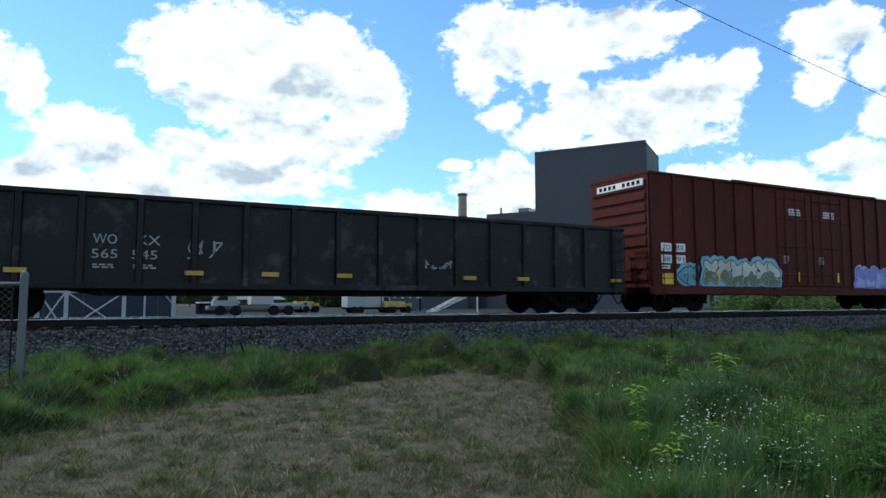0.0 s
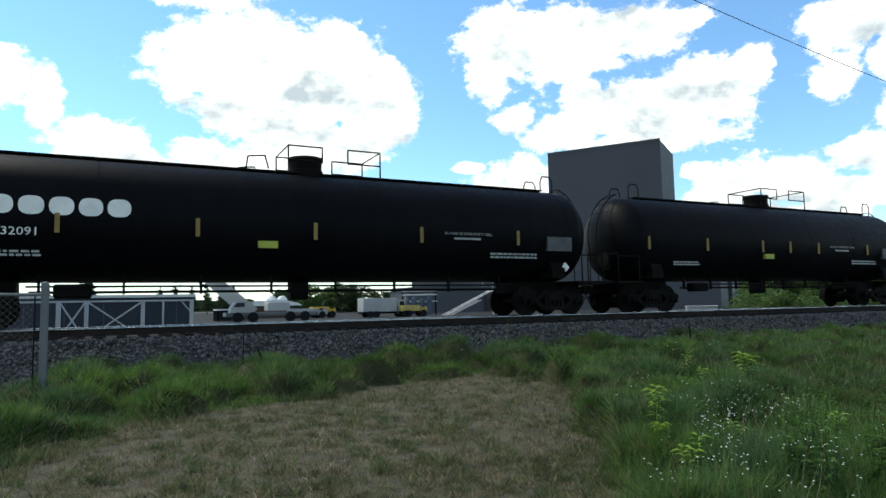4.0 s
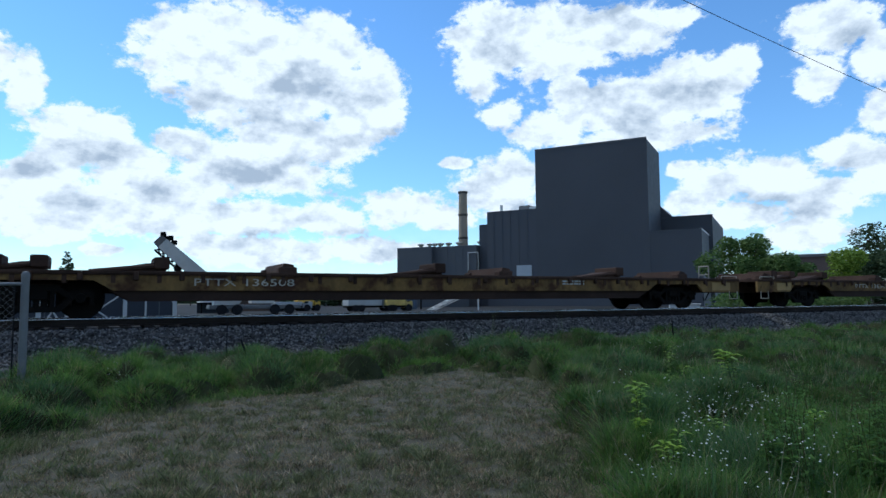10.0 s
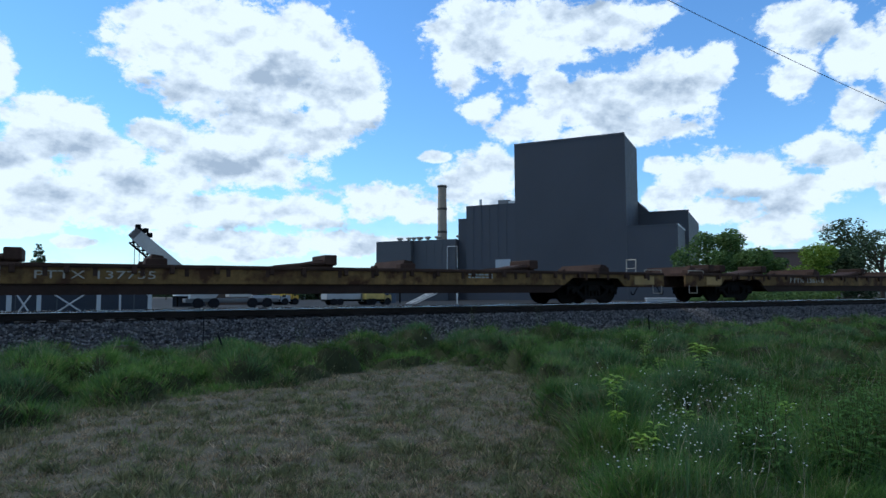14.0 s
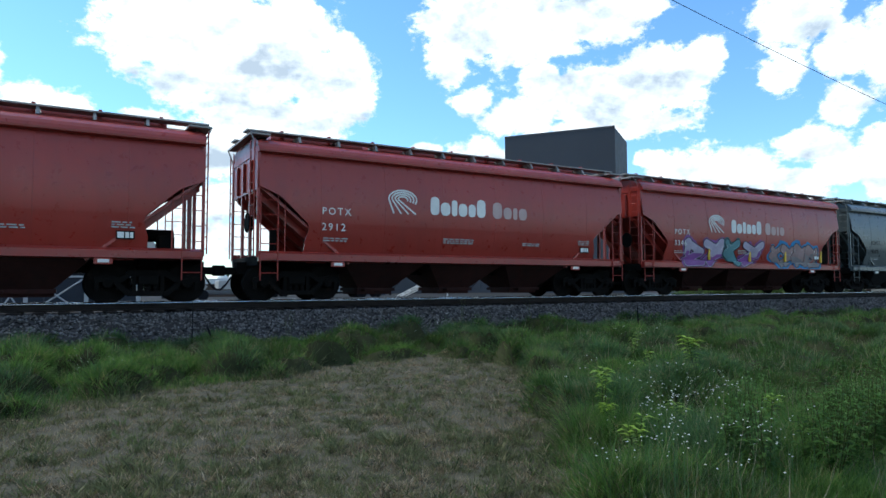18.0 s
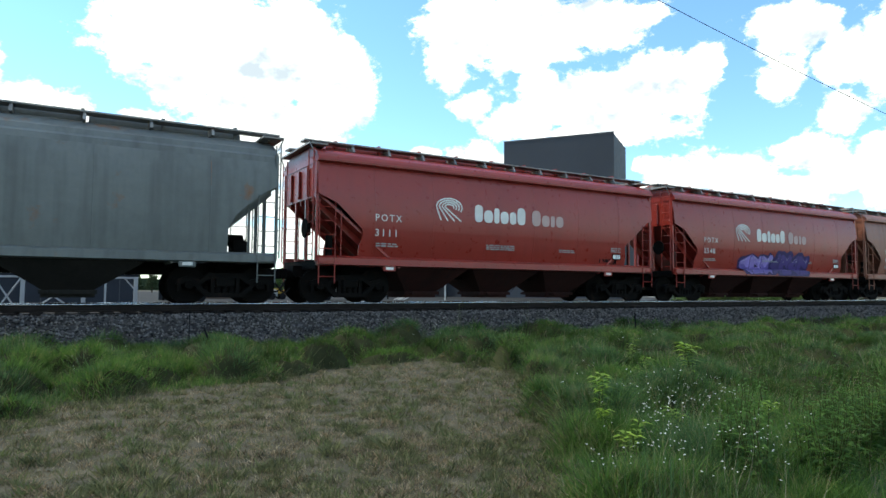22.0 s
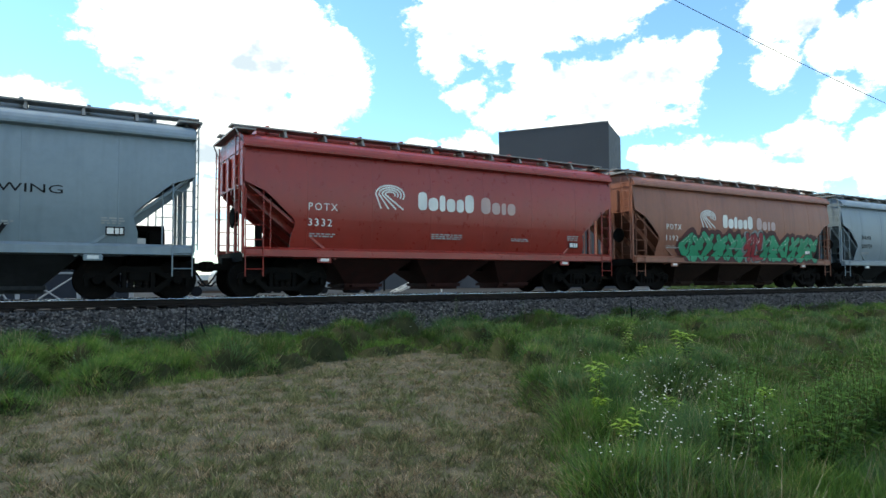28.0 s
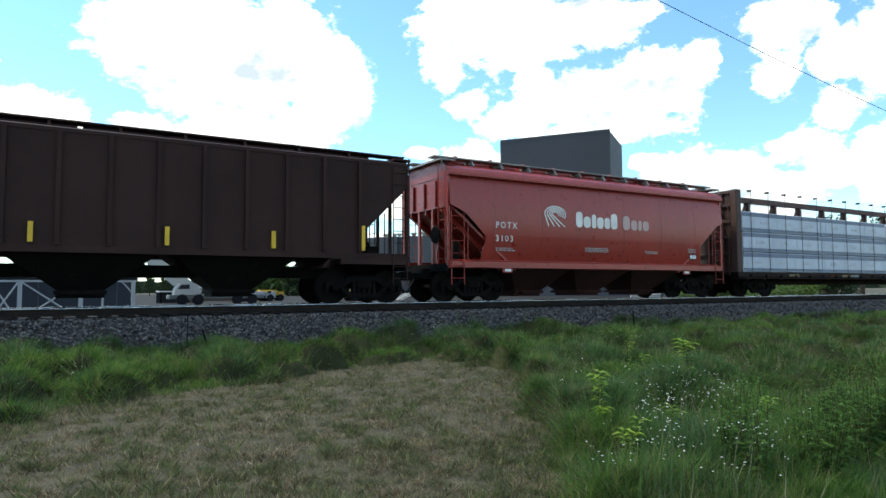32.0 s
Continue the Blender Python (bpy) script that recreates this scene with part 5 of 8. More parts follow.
    bars([(half - 1.6, 1.78, 0.16, 0.16), (half - 1.4, 1.78, 0.14, 0.16)], WHITE, car, y - 0.006)
    fine_print(half - 2.5, 2.45, 0.4, 7, GREY_LETTER, car, y, random.Random(7), 0.05)
    fine_print(half - 1.7, 2.45, 0.45, 4, GREY_LETTER, car, y, random.Random(8), 0.05)
    running_gear(car, (-(half - 2.2), half - 2.2), half + 0.35)


DIM = paint_of("worn_pale_lettering", (0.3, 0.28, 0.24))


def flat_car(left, right, number, seed):
    """Long low flat car for trailers: stepped yellow sills, folded hitches and bridge plates on the deck."""
    car = new_car("flat_car", "rusty yellow trailer flat car, empty, with folded hitches", left, right, "flat cars of the train")
    half, rng = (right - left) / 2, random.Random(seed)
    for side in (-1, 1):
        y0, y1 = (-1.38, -1.3) if side < 0 else (1.3, 1.38)
        p = [(-half, 0.62), (-half + 2.0, 0.62), (-half + 2.3, 0.9), (-half + 4.4, 0.9), (-half + 4.8, 0.66), (half - 4.8, 0.66), (half - 4.4, 0.9), (half - 2.3, 0.9),
             (half - 2.0, 0.62), (half, 0.62), (half, 1.04), (-half, 1.04)]
        part("side_sill", Shape().prism(p, y0, y1), FLAT_YELLOW, car)
        a, b = sorted((side * 1.2, side * 1.3))
        part("lower_sill", Shape().prism([(-half + 4.7, 0.68), (half - 4.7, 0.68), (half - 5.2, 0.4), (-half + 5.2, 0.4)], a, b), mat("dark_rusted_sill", (0.03, 0.019, 0.015), 0.8, 0, 0.3, 1.5, 0.3), car)
    d = Shape().box(-half, half, -1.42, 1.42, 1.03, 1.08)
    d.box(-half - 0.6, half + 0.6, -0.35, 0.35, 0.6, 1.03)
    for y in (-1.44, 1.4):
        d.rbox(-half + 0.05, half - 0.05, y, y + 0.05, 1.05, 1.13, 0.012)
    part("deck", d, FLAT_RUST, car)
    c = Shape()
    for i in range(26):
        x = -half + 0.8 + i * (2 * half - 1.6) / 25
        c.box(x - 0.05, x + 0.05, -1.4, 1.4, 0.84, 1.03)
    parts_of("cross_bearer", c, FLAT_RUST, car)
    br = Shape()
    for i in range(24):
        x = -half + 1.0 + i * (2 * half - 2.0) / 23 + rng.uniform(-0.2, 0.2)
        br.rbox(x - 0.06, x + 0.06, -1.46, -1.36, 0.9, 1.12, 0.02)
    parts_of("stake_pocket", br, FLAT_RUST, car)
    # folded trailer hitches
    for x in (-half + 1.9, -half + 3.0, -half + 5.5, 0.1, half - 6.0):
        x += rng.uniform(-0.25, 0.25)
        h = Shape()
        h.prism([(x - 1.2, 1.08), (x + 0.55, 1.08), (x + 0.55, 1.4), (x + 0.05, 1.36), (x - 1.2, 1.12)], -0.45, 0.45)
        h.rbox(x + 0.25, x + 0.62, -0.6, 0.6, 1.22, 1.52, 0.03)
        h.rod((x - 1.2, -0.5, 1.14), (x + 0.3, -0.5, 1.3), 0.06).rod((x - 1.2, 0.5, 1.14), (x + 0.3, 0.5, 1.3), 0.06)
        part("folded_hitch", h, FLAT_RUST, car)
    for x in (-half + 0.9, -half + 9.0, half - 3.0, half - 10.5):
        x += rng.uniform(-0.3, 0.3)
        b = Shape().prism([(x - 0.22, 1.08), (x + 0.22, 1.08), (x + 0.16, 1.36), (x - 0.1, 1.4)], -1.1, 1.1)
        b.rbox(x - 0.25, x + 0.25, -1.15, -0.8, 1.08, 1.3, 0.03).rbox(x - 0.25, x + 0.25, 0.8, 1.15, 1.08, 1.3, 0.03)
        part("wheel_chock_rack", b, FLAT_RUST, car)
    for side in (-1, 1):
        a, b = sorted((side * (half - 0.1), side * (half - 1.6)))
        part("bridge_plate", Shape().box(a, b, -1.3, -0.5, 1.09, 1.13).box(a, b, 0.5, 1.3, 1.09, 1.13), FLAT_RUST, car)
    g = Shape()
    for side in (-1, 1):
        x = side * (half - 0.15)
        g.path([(x, -1.4, 1.05), (x, -1.4, 1.22), (x - side * 0.85, -1.4, 1.22), (x - side * 0.85, -1.4, 1.05)], 0.014)
        g.path([(x, -1.41, 0.64), (x, -1.41, 0.36), (x - side * 0.45, -1.41, 0.36), (x - side * 0.45, -1.41, 0.64)], 0.016)
    x = half + 0.25
    g.path([(x, 0.25, 1.0), (x + 0.02, 0.25, 1.7), (x + 0.02, 0.75, 1.7), (x, 0.75, 1.0)], 0.025).path([(x, 0.25, 1.35), (x, 0.75, 1.35)], 0.018)
    part("grab_irons", g, mat("worn_pale_steel", (0.3, 0.27, 0.22), 0.6, 0.3, 0.25, 4, 0.05), car)
    lettering("PTTX", -half + 6.6, 0.78, 0.19, DIM, car, -1.388, "reporting_mark", width=1.0)
    lettering(number, -half + 7.85, 0.78, 0.19, DIM, car, -1.388, "car_number", width=1.25)
    fine_print(half - 8.6, 0.95, 0.9, 2, GREY_LETTER, car, -1.385, rng, 0.05)
    part("sill_patch", Shape().box(-half + 1.2, -half + 2.1, -1.384, -1.36, 0.68, 0.98), paint_of("dull_yellow_patch", (0.24, 0.15, 0.045)), car)
    part("sill_patch", Shape().box(half - 1.5, half - 0.5, -1.384, -1.36, 0.68, 0.98), paint_of("dull_yellow_patch", (0.24, 0.15, 0.045)), car)
    running_gear(car, (-(half - 3.25), half - 3.25), half + 0.5)


def stake_flat(left, right):
    car = new_car("stake_flat_car", "dark brown heavy flat car with upright side stakes, empty", left, right)
    half = (right - left) / 2
    PAINT = mat("dark_rust_brown_paint", (0.03, 0.019, 0.016), 0.7, 0, 0.3, 1.2, 0.2, streak=0.3)
    for y0, y1 in ((-1.5, -1.42), (1.42, 1.5)):
        part("side_sill", Shape().prism([(-half, 0.72), (-half + 5.6, 0.72), (-half + 6.6, 0.33), (half - 6.6, 0.33), (half - 5.6, 0.72), (half, 0.72), (half, 1.04), (-half, 1.04)], y0, y1), PAINT, car)
    part("deck", Shape().box(-half, half, -1.5, 1.5, 1.02, 1.09).box(-half - 0.4, half + 0.4, -0.35, 0.35, 0.6, 1.02), PAINT, car)
    for i in range(8):
        x = -half + 1.9 + i * 3.28
        for y in (-1.44, 1.44):
            part("stake", Shape().rbox(x - 0.055, x + 0.055, y - 0.055, y + 0.055, 1.05, 2.05, 0.01), STEEL_DARK, car)
            part("stake_pocket", Shape().rbox(x - 0.1, x + 0.1, min(y, y * 1.05), max(y, y * 1.05), 0.85, 1.12, 0.015), STEEL_DARK, car)
    lettering("GNWR", -half + 4.95, 0.72, 0.17, GREY_LETTER, car, -1.505, "reporting_mark", width=0.75)
    lettering("104688", -half + 6.1, 0.72, 0.17, GREY_LETTER, car, -1.505, "car_number", width=0.8)
    for x in (3.0, 10.5, 14.5, 18.6, 22.5, 26.0):
        part("reflective_strip", Shape().box(-half + x, -half + x + 0.7, -1.506, -1.49, 0.88, 0.96), paint_of("dull_yellow_strip", (0.4, 0.25, 0.04)), car)
    wr = random.Random(4)
    x = half - 9.6
    rows = []
    while x < half - 6.2:
        rows.append((x, 0.7, 0.13, 0.15))
        x += 0.19 if wr.random() < 0.8 else 0.4
    bars(rows, paint_of("dim_lettering", (0.12, 0.11, 0.1)), car, -1.505, "painted_name_blocks")
    running_gear(car, (-(half - 3.5), half - 3.5), half + 0.45)

# ================= ground, track =================


def ground_material():
    m = bpy.data.materials.new("mown_dry_verge")
    m.use_nodes = True
    N, L = m.node_tree.nodes, m.node_tree.links
    b = N["Principled BSDF"]
    b.inputs["Roughness"].default_value = 0.95
    co = N.new("ShaderNodeTexCoord")
    def nz(sc, d):
        n = N.new("ShaderNodeTexNoise")
        n.inputs["Scale"].default_value, n.inputs["Detail"].default_value = sc, d
        L.new(co.outputs["Object"], n.inputs["Vector"])
        return n.outputs[0]
    r = N.new("ShaderNodeValToRGB")
    e = r.color_ramp.elements
    e[0].position, e[0].color = 0.3, (0.026, 0.02, 0.01, 1)
    e[1].position, e[1].color = 0.72, (0.13, 0.1, 0.058, 1)
    k = r.color_ramp.elements.new(0.5)
    k.color = (0.057, 0.051, 0.029, 1)
    mx = N.new("ShaderNodeMath")
    mx.operation = "MULTIPLY_ADD"
    mx.inputs[1].default_value, mx.inputs[2].default_value = 0.55, 0.22
    L.new(nz(2.6, 8), mx.inputs[0])
    ad = N.new("ShaderNodeMath")
    ad.operation = "MULTIPLY_ADD"
    ad.inputs[1].default_value = 0.4
    L.new(nz(34, 6), ad.inputs[0])
    L.new(mx.outputs[0], ad.inputs[2])
    sb = N.new("ShaderNodeMath")
    sb.operation = "SUBTRACT"
    sb.inputs[1].default_value = 0.2
    L.new(ad.outputs[0], sb.inputs[0])
    L.new(sb.outputs[0], r.inputs[0])
    L.new(r.outputs[0], b.inputs["Base Color"])
    bp = N.new("ShaderNodeBump")
    bp.inputs["Strength"].default_value, bp.inputs["Distance"].default_value = 0.7, 0.05
    L.new(nz(30, 5), bp.inputs["Height"])
    L.new(bp.outputs[0], b.inputs["Normal"])
    return m


GROUND_MAT = ground_material()
s = Shape()
s.add([(-900, -600, -1.15), (1500, -600, -1.15), (1500, 1500, -1.15), (-900, 1500, -1.15)], [(0, 1, 2, 3)])
g = new("ground", s.mesh("ground", GROUND_MAT))
tagged(g, "dry mown verge of brown grass and bare earth", "ground", kind="structure")

BALLAST = mat("grey_ballast_bed", (0.05, 0.047, 0.046), 0.95, 0, 0.45, 5, 1.0, bump_scale=14)
s = Shape()
s.prism([(14.9, -1.16), (15.2, -1.1), (16.7, -0.33), (16.95, -0.27), (20.0, -0.27), (20.3, -0.33), (22.2, -1.1), (22.4, -1.16)], -760, 800, "x")
b = new("ballast_bed", s.mesh("ballast_bed", BALLAST))
tagged(b, "bank of grey crushed ballast under the track", "ballast", kind="structure")

track = thing("railway_track", "steel rails on dark wooden sleepers in ballast", "railway track", kind="structure")
for y in (17.765, 19.195):
    p = [(-0.075, -0.19), (0.075, -0.19), (0.075, -0.17), (0.012, -0.155), (0.012, -0.05), (0.037, -0.035), (0.037, -0.004), (0.028, 0.0), (-0.028, 0.0), (-0.037, -0.004), (-0.037, -0.035), (-0.012, -0.05), (-0.012, -0.155), (-0.075, -0.17)]
    part("rail", Shape().prism([(y + a, z) for a, z in p], -760, 800, "x"), RAIL_STEEL, track)
    part("rail_head", Shape().prism([(y - 0.0395, -0.013), (y - 0.0385, -0.006), (y - 0.03, 0.003), (y + 0.03, 0.003), (y + 0.0385, -0.006), (y + 0.0395, -0.02)], -760, 800, "x"), RAIL_TOP, track)
SLEEPER = mat("creosoted_sleeper_wood", (0.022, 0.018, 0.016), 0.9, 0, 0.35, 4, 0.5)
sl = Shape().rbox(-0.115, 0.115, -1.3, 1.3, -0.36, -0.19, 0.015).mesh("sleeper", SLEEPER)
for i in range(150):
    o = part("sleeper", sl, None, track)
    o.location = (-12 + i * 0.5, TRACK_Y, random.uniform(-0.008, 0.004))

YARD = mat("yard_asphalt", (0.032, 0.032, 0.032), 0.9, 0, 0.25, 0.6, 0.2)
yd = new("yard_paving", Shape().box(-120, 140, 26.5, 240, -1.2, -1.135).mesh("yard_paving", YARD))
tagged(yd, "worn dark asphalt of the works yard", "paving", kind="structure")

# loose stones on the shoulder
rng = np.random.default_rng(4)


def scatter_mesh(name, material, base_v, base_f, places, turns, scales, tilt=None):
    """Many small copies of one shape, joined: numpy, for what nobody could count."""
    bv, n, k = np.array(base_v), len(places), len(base_v)
    c, s_ = np.cos(turns), np.sin(turns)
    v = bv[None] * scales[:, None, :]
    x = v[..., 0] * c[:, None] - v[..., 1] * s_[:, None]
    y = v[..., 0] * s_[:, None] + v[..., 1] * c[:, None]
    z = v[..., 2]
    if tilt is not None:
        x = x + z * tilt[:, None, 0]
        y = y + z * tilt[:, None, 1]
    out = np.stack([x, y, z], -1) + places[:, None, :]
    me = bpy.data.meshes.new(name)
    sizes = {len(f) for f in base_f}
    m = sizes.pop()
    faces = (np.array(base_f)[None] + (np.arange(n) * k)[:, None, None]).reshape(-1, m)
    me.vertices.add(n * k)
    me.vertices.foreach_set("co", out.reshape(-1))
    me.loops.add(faces.size)
    me.loops.foreach_set("vertex_index", faces.ravel().astype(np.int32))
    me.polygons.add(len(faces))
    me.polygons.foreach_set("loop_start", (np.arange(len(faces)) * m).astype(np.int32))
    me.update(calc_edges=True)
    me.materials.append(material)
    return me


def island_mat(name, dark, light, rough=0.8, translucent=0.0, hue=None, patch=5.0):
    m = bpy.data.materials.new(name)
    m.use_nodes = True
    N, L = m.node_tree.nodes, m.node_tree.links
    b = N["Principled BSDF"]
    b.inputs["Roughness"].default_value, b.inputs["Specular IOR Level"].default_value = rough, 0.18
    geo = N.new("ShaderNodeNewGeometry")
    r = N.new("ShaderNodeValToRGB")
    r.color_ramp.elements[0].color, r.color_ramp.elements[1].color = (*dark, 1), (*light, 1)
    if hue:
        k = r.color_ramp.elements.new(0.95)
        k.color = (*light, 1)
        r.color_ramp.elements[2].color = (*hue, 1)
    co, nz, mx = N.new("ShaderNodeTexCoord"), N.new("ShaderNodeTexNoise"), N.new("ShaderNodeMath")
    L.new(co.outputs["Object"], nz.inputs["Vector"])
    nz.inputs["Scale"].default_value, nz.inputs["Detail"].default_value = patch, 3.0
    stretch = N.new("ShaderNodeMapRange")
    stretch.inputs["From Min"].default_value, stretch.inputs["From Max"].default_value = 0.3, 0.7
    stretch.inputs["To Min"].default_value, stretch.inputs["To Max"].default_value = -0.32, 0.32
    L.new(nz.outputs[0], stretch.inputs["Value"])
    mx.operation, mx.use_clamp = "ADD", True
    L.new(geo.outputs["Random Per Island"], mx.inputs[0])
    L.new(stretch.outputs[0], mx.inputs[1])
    L.new(mx.outputs[0], r.inputs[0])
    L.new(r.outputs[0], b.inputs["Base Color"])
    if translucent:
        t = N.new("ShaderNodeBsdfTranslucent")
        L.new(r.outputs[0], t.inputs["Color"])
        mx = N.new("ShaderNodeMixShader")
        mx.inputs[0].default_value = translucent
        L.new(b.outputs[0], mx.inputs[1])
        L.new(t.outputs[0], mx.inputs[2])
        L.new(mx.outputs[0], N["Material Output"].inputs[0])
    return m


STONE_MAT = island_mat("crushed_stone", (0.014, 0.013, 0.013), (0.19, 0.178, 0.172), 0.9)
n = 42000
px = rng.uniform(-6, 46, n)
py = rng.uniform(14.75, 17.6, n)
pz = np.interp(py, [14.9, 15.2, 16.7, 16.95, 18], [-1.14, -1.08, -0.32, -0.27, -0.27]) + rng.uniform(-0.015, 0.02, n)
OCTA_V = [(1, 0, 0.1), (-0.9, 0.2, 0), (0.1, 1, -0.1), (-0.1, -0.8, 0.15), (0.15, 0.1, 0.8), (0, 0, -0.7)]
OCTA_F = [(0, 2, 4), (2, 1, 4), (1, 3, 4), (3, 0, 4), (2, 0, 5), (1, 2, 5), (3, 1, 5), (0, 3, 5)]
st = new("ballast_stones", scatter_mesh("ballast_stones", STONE_MAT, OCTA_V, OCTA_F, np.stack([px, py, pz], 1), rng.uniform(0, 6.28, n), rng.uniform(0.02, 0.055, (n, 3))))
tagged(st, "loose grey crushed ballast stones on the shoulder", "ballast", kind="stuff")

# ================= grass =================
BLADE_V = [(-0.5, 0, 0), (0.5, 0, 0), (-0.36, 0.16, 0.55), (0.36, 0.16, 0.55), (0, 0.62, 1.0)]
BLADE_F = [(0, 1, 3), (0, 3, 2), (2, 3, 4)]


def mown(x, y):
    """1 inside the mown dry patch, 0 in the tall grass; a tongue that narrows towards the track."""
    left = np.interp(y, [2, 5, 7.5, 8.8, 9.6, 10.5, 10.9, 11.6, 12.3, 13], [-4.0, -2.8, -1.5, -0.7, -0.06, 0.9, 2.6, 3.9, 5.8, 7.3])
    right = np.interp(y, [2, 4.0, 4.5, 5.3, 6.2, 7.5, 8.8, 10.1, 11.2, 13], [3.15, 3.8, 4.15, 4.65, 5.15, 5.95, 7.0, 7.7, 7.7, 7.5])
    d = np.minimum(x - left, right - x) + (1.0 + 0.12 * np.clip(y - 8, 0, 5)) * (soft_noise(x, y, 0.8, 1) - 0.5) + 0.8 * (soft_noise(x, y, 0.25, 2) - 0.5)
    return np.clip(d / 0.6 + 0.5, 0, 1) * np.clip((12.75 + 0.9 * (soft_noise(x, y, 0.55, 16) - 0.5) - y) / 0.25, 0, 1)


def tall_region(x, y):
    w = (1 - mown(x, y)) * np.where(y < 15.25, 1, np.where(y < 15.7, 0.35, 0.0)) * np.where((x < -1.2) & (y > 12.8), 0.12, 1)
    leafy = np.exp(-(((x - 5.9) / 1.2) ** 2 + ((y - 3.1) / 0.7) ** 2))
    return w * np.clip(0.35 + 2.0 * mound_top(x, y), 0, 1) * (1 - 0.8 * leafy)


def mound(x, y, cell=1.0, seed=71):
    """Hummocks of rank grass: the height of the tallest one over a point, and which sort grows on it (0 to 1)."""
    r = np.random.default_rng(seed)
    ox, oy, rad, top, sort = r.random((5, 64, 64))
    x, y = np.asarray(x), np.asarray(y)
    # uneven outlines
    u = x + 0.3 * (soft_noise(x, y, 0.3, 72) - 0.5)
    v = y + 0.3 * (soft_noise(x, y, 0.3, 73) - 0.5)
    i, j = np.floor(u / cell).astype(int), np.floor(v / cell).astype(int)
    best, kind = np.zeros(x.shape), np.zeros(x.shape)
    for di in (-1, 0, 1):
        for dj in (-1, 0, 1):
            p, q = (i + di) % 64, (j + dj) % 64
            cx, cy = (i + di + 0.15 + 0.7 * ox[p, q]) * cell, (j + dj + 0.15 + 0.7 * oy[p, q]) * cell
            reach = cell * (0.4 + 0.28 * rad[p, q])
            d = np.clip(1 - ((u - cx) ** 2 + (v - cy) ** 2) / reach ** 2, 0, 1)
            h = (0.17 + 0.36 * top[p, q]) * d ** 0.55 * np.interp(cy, [9, 12], [1.0, 1.15])
            kind = np.where(h > best, sort[p, q], kind)
            best = np.maximum(best, h)
    return best, kind


def table(f, x0=-13.0, x1=50.0, y0=1.0, y1=17.0, step=0.05):
    """f(x, y) worked out once on a grid and read from it afterwards."""
    xs, ys = np.arange(x0, x1, step), np.arange(y0, y1, step)
    kept = f(*np.meshgrid(xs, ys, indexing="ij"))

    def read(x, y):
        u = np.clip((np.asarray(x) - x0) / step, 0, len(xs) - 1.001)
        v = np.clip((np.asarray(y) - y0) / step, 0, len(ys) - 1.001)
        i, j = u.astype(int), v.astype(int)
        a, b = u - i, v - j
        return (kept[i, j] * (1 - a) + kept[i + 1, j] * a) * (1 - b) + (kept[i, j + 1] * (1 - a) + kept[i + 1, j + 1] * a) * b
    return read


mown = table(mown)
mound_top, mound_sort = table(lambda x, y: mound(x, y)[0]), table(lambda x, y: mound(x, y)[1])


def wild(x, y):
    """1 where the grass was never mown, falling to 0 on the mown patch and the ballast."""
    return np.clip(1.0 - 1.3 * mown(x, y), 0, 1) * np.interp(y, [2.6, 3.6, 15.0, 15.6], [0.2, 1, 1, 0]) * np.where((x < -1.2) & (y > 12.8), 0.25, 1)


def lift(x, y):
    """How far the matted hummocks rise over the verge."""
    flat = np.exp(-(((x - 4.6) / 1.5) ** 2 + ((y - 4.0) / 1.3) ** 2))
    hollow = np.exp(-(((x - 8.8) / 1.4) ** 2 + ((y - 4.9) / 0.8) ** 2))
    bank = 0.16 * np.exp(-((y - 14.3) / 0.8) ** 2) * np.clip(soft_noise(x, y, 1.3, 14) * 1.6 - 0.2, 0, 1)
    return (mound_top(x, y) * (1 - 0.75 * flat) + bank) * (1 - 0.8 * hollow) * wild(x, y)


def tall_height(x, y):
    """Length of the blades: short and dense on the hummocks, long in the tall stand beside the mown patch."""
    stand = np.exp(-(((x - 4.7) / 1.3) ** 2 + ((y - 4.2) / 1.2) ** 2))
    h = 0.12 + 0.12 * soft_noise(x, y, 0.5, 5) + 0.1 * soft_noise(x, y, 1.7, 4) + 0.26 * stand * np.clip(1 - 1.4 * mown(x - 0.45, y), 0.1, 1)
    return h * np.clip(1.1 - mown(x, y), 0.3, 1)


lift = table(lift)
tall_region = table(tall_region)
SHORT_V, SHORT_F = [(-0.5, 0, 0), (0.5, 0, 0), (0.25, 0.35, 0.6), (0, 0.8, 1.0)], [(0, 1, 2), (0, 2, 3)]


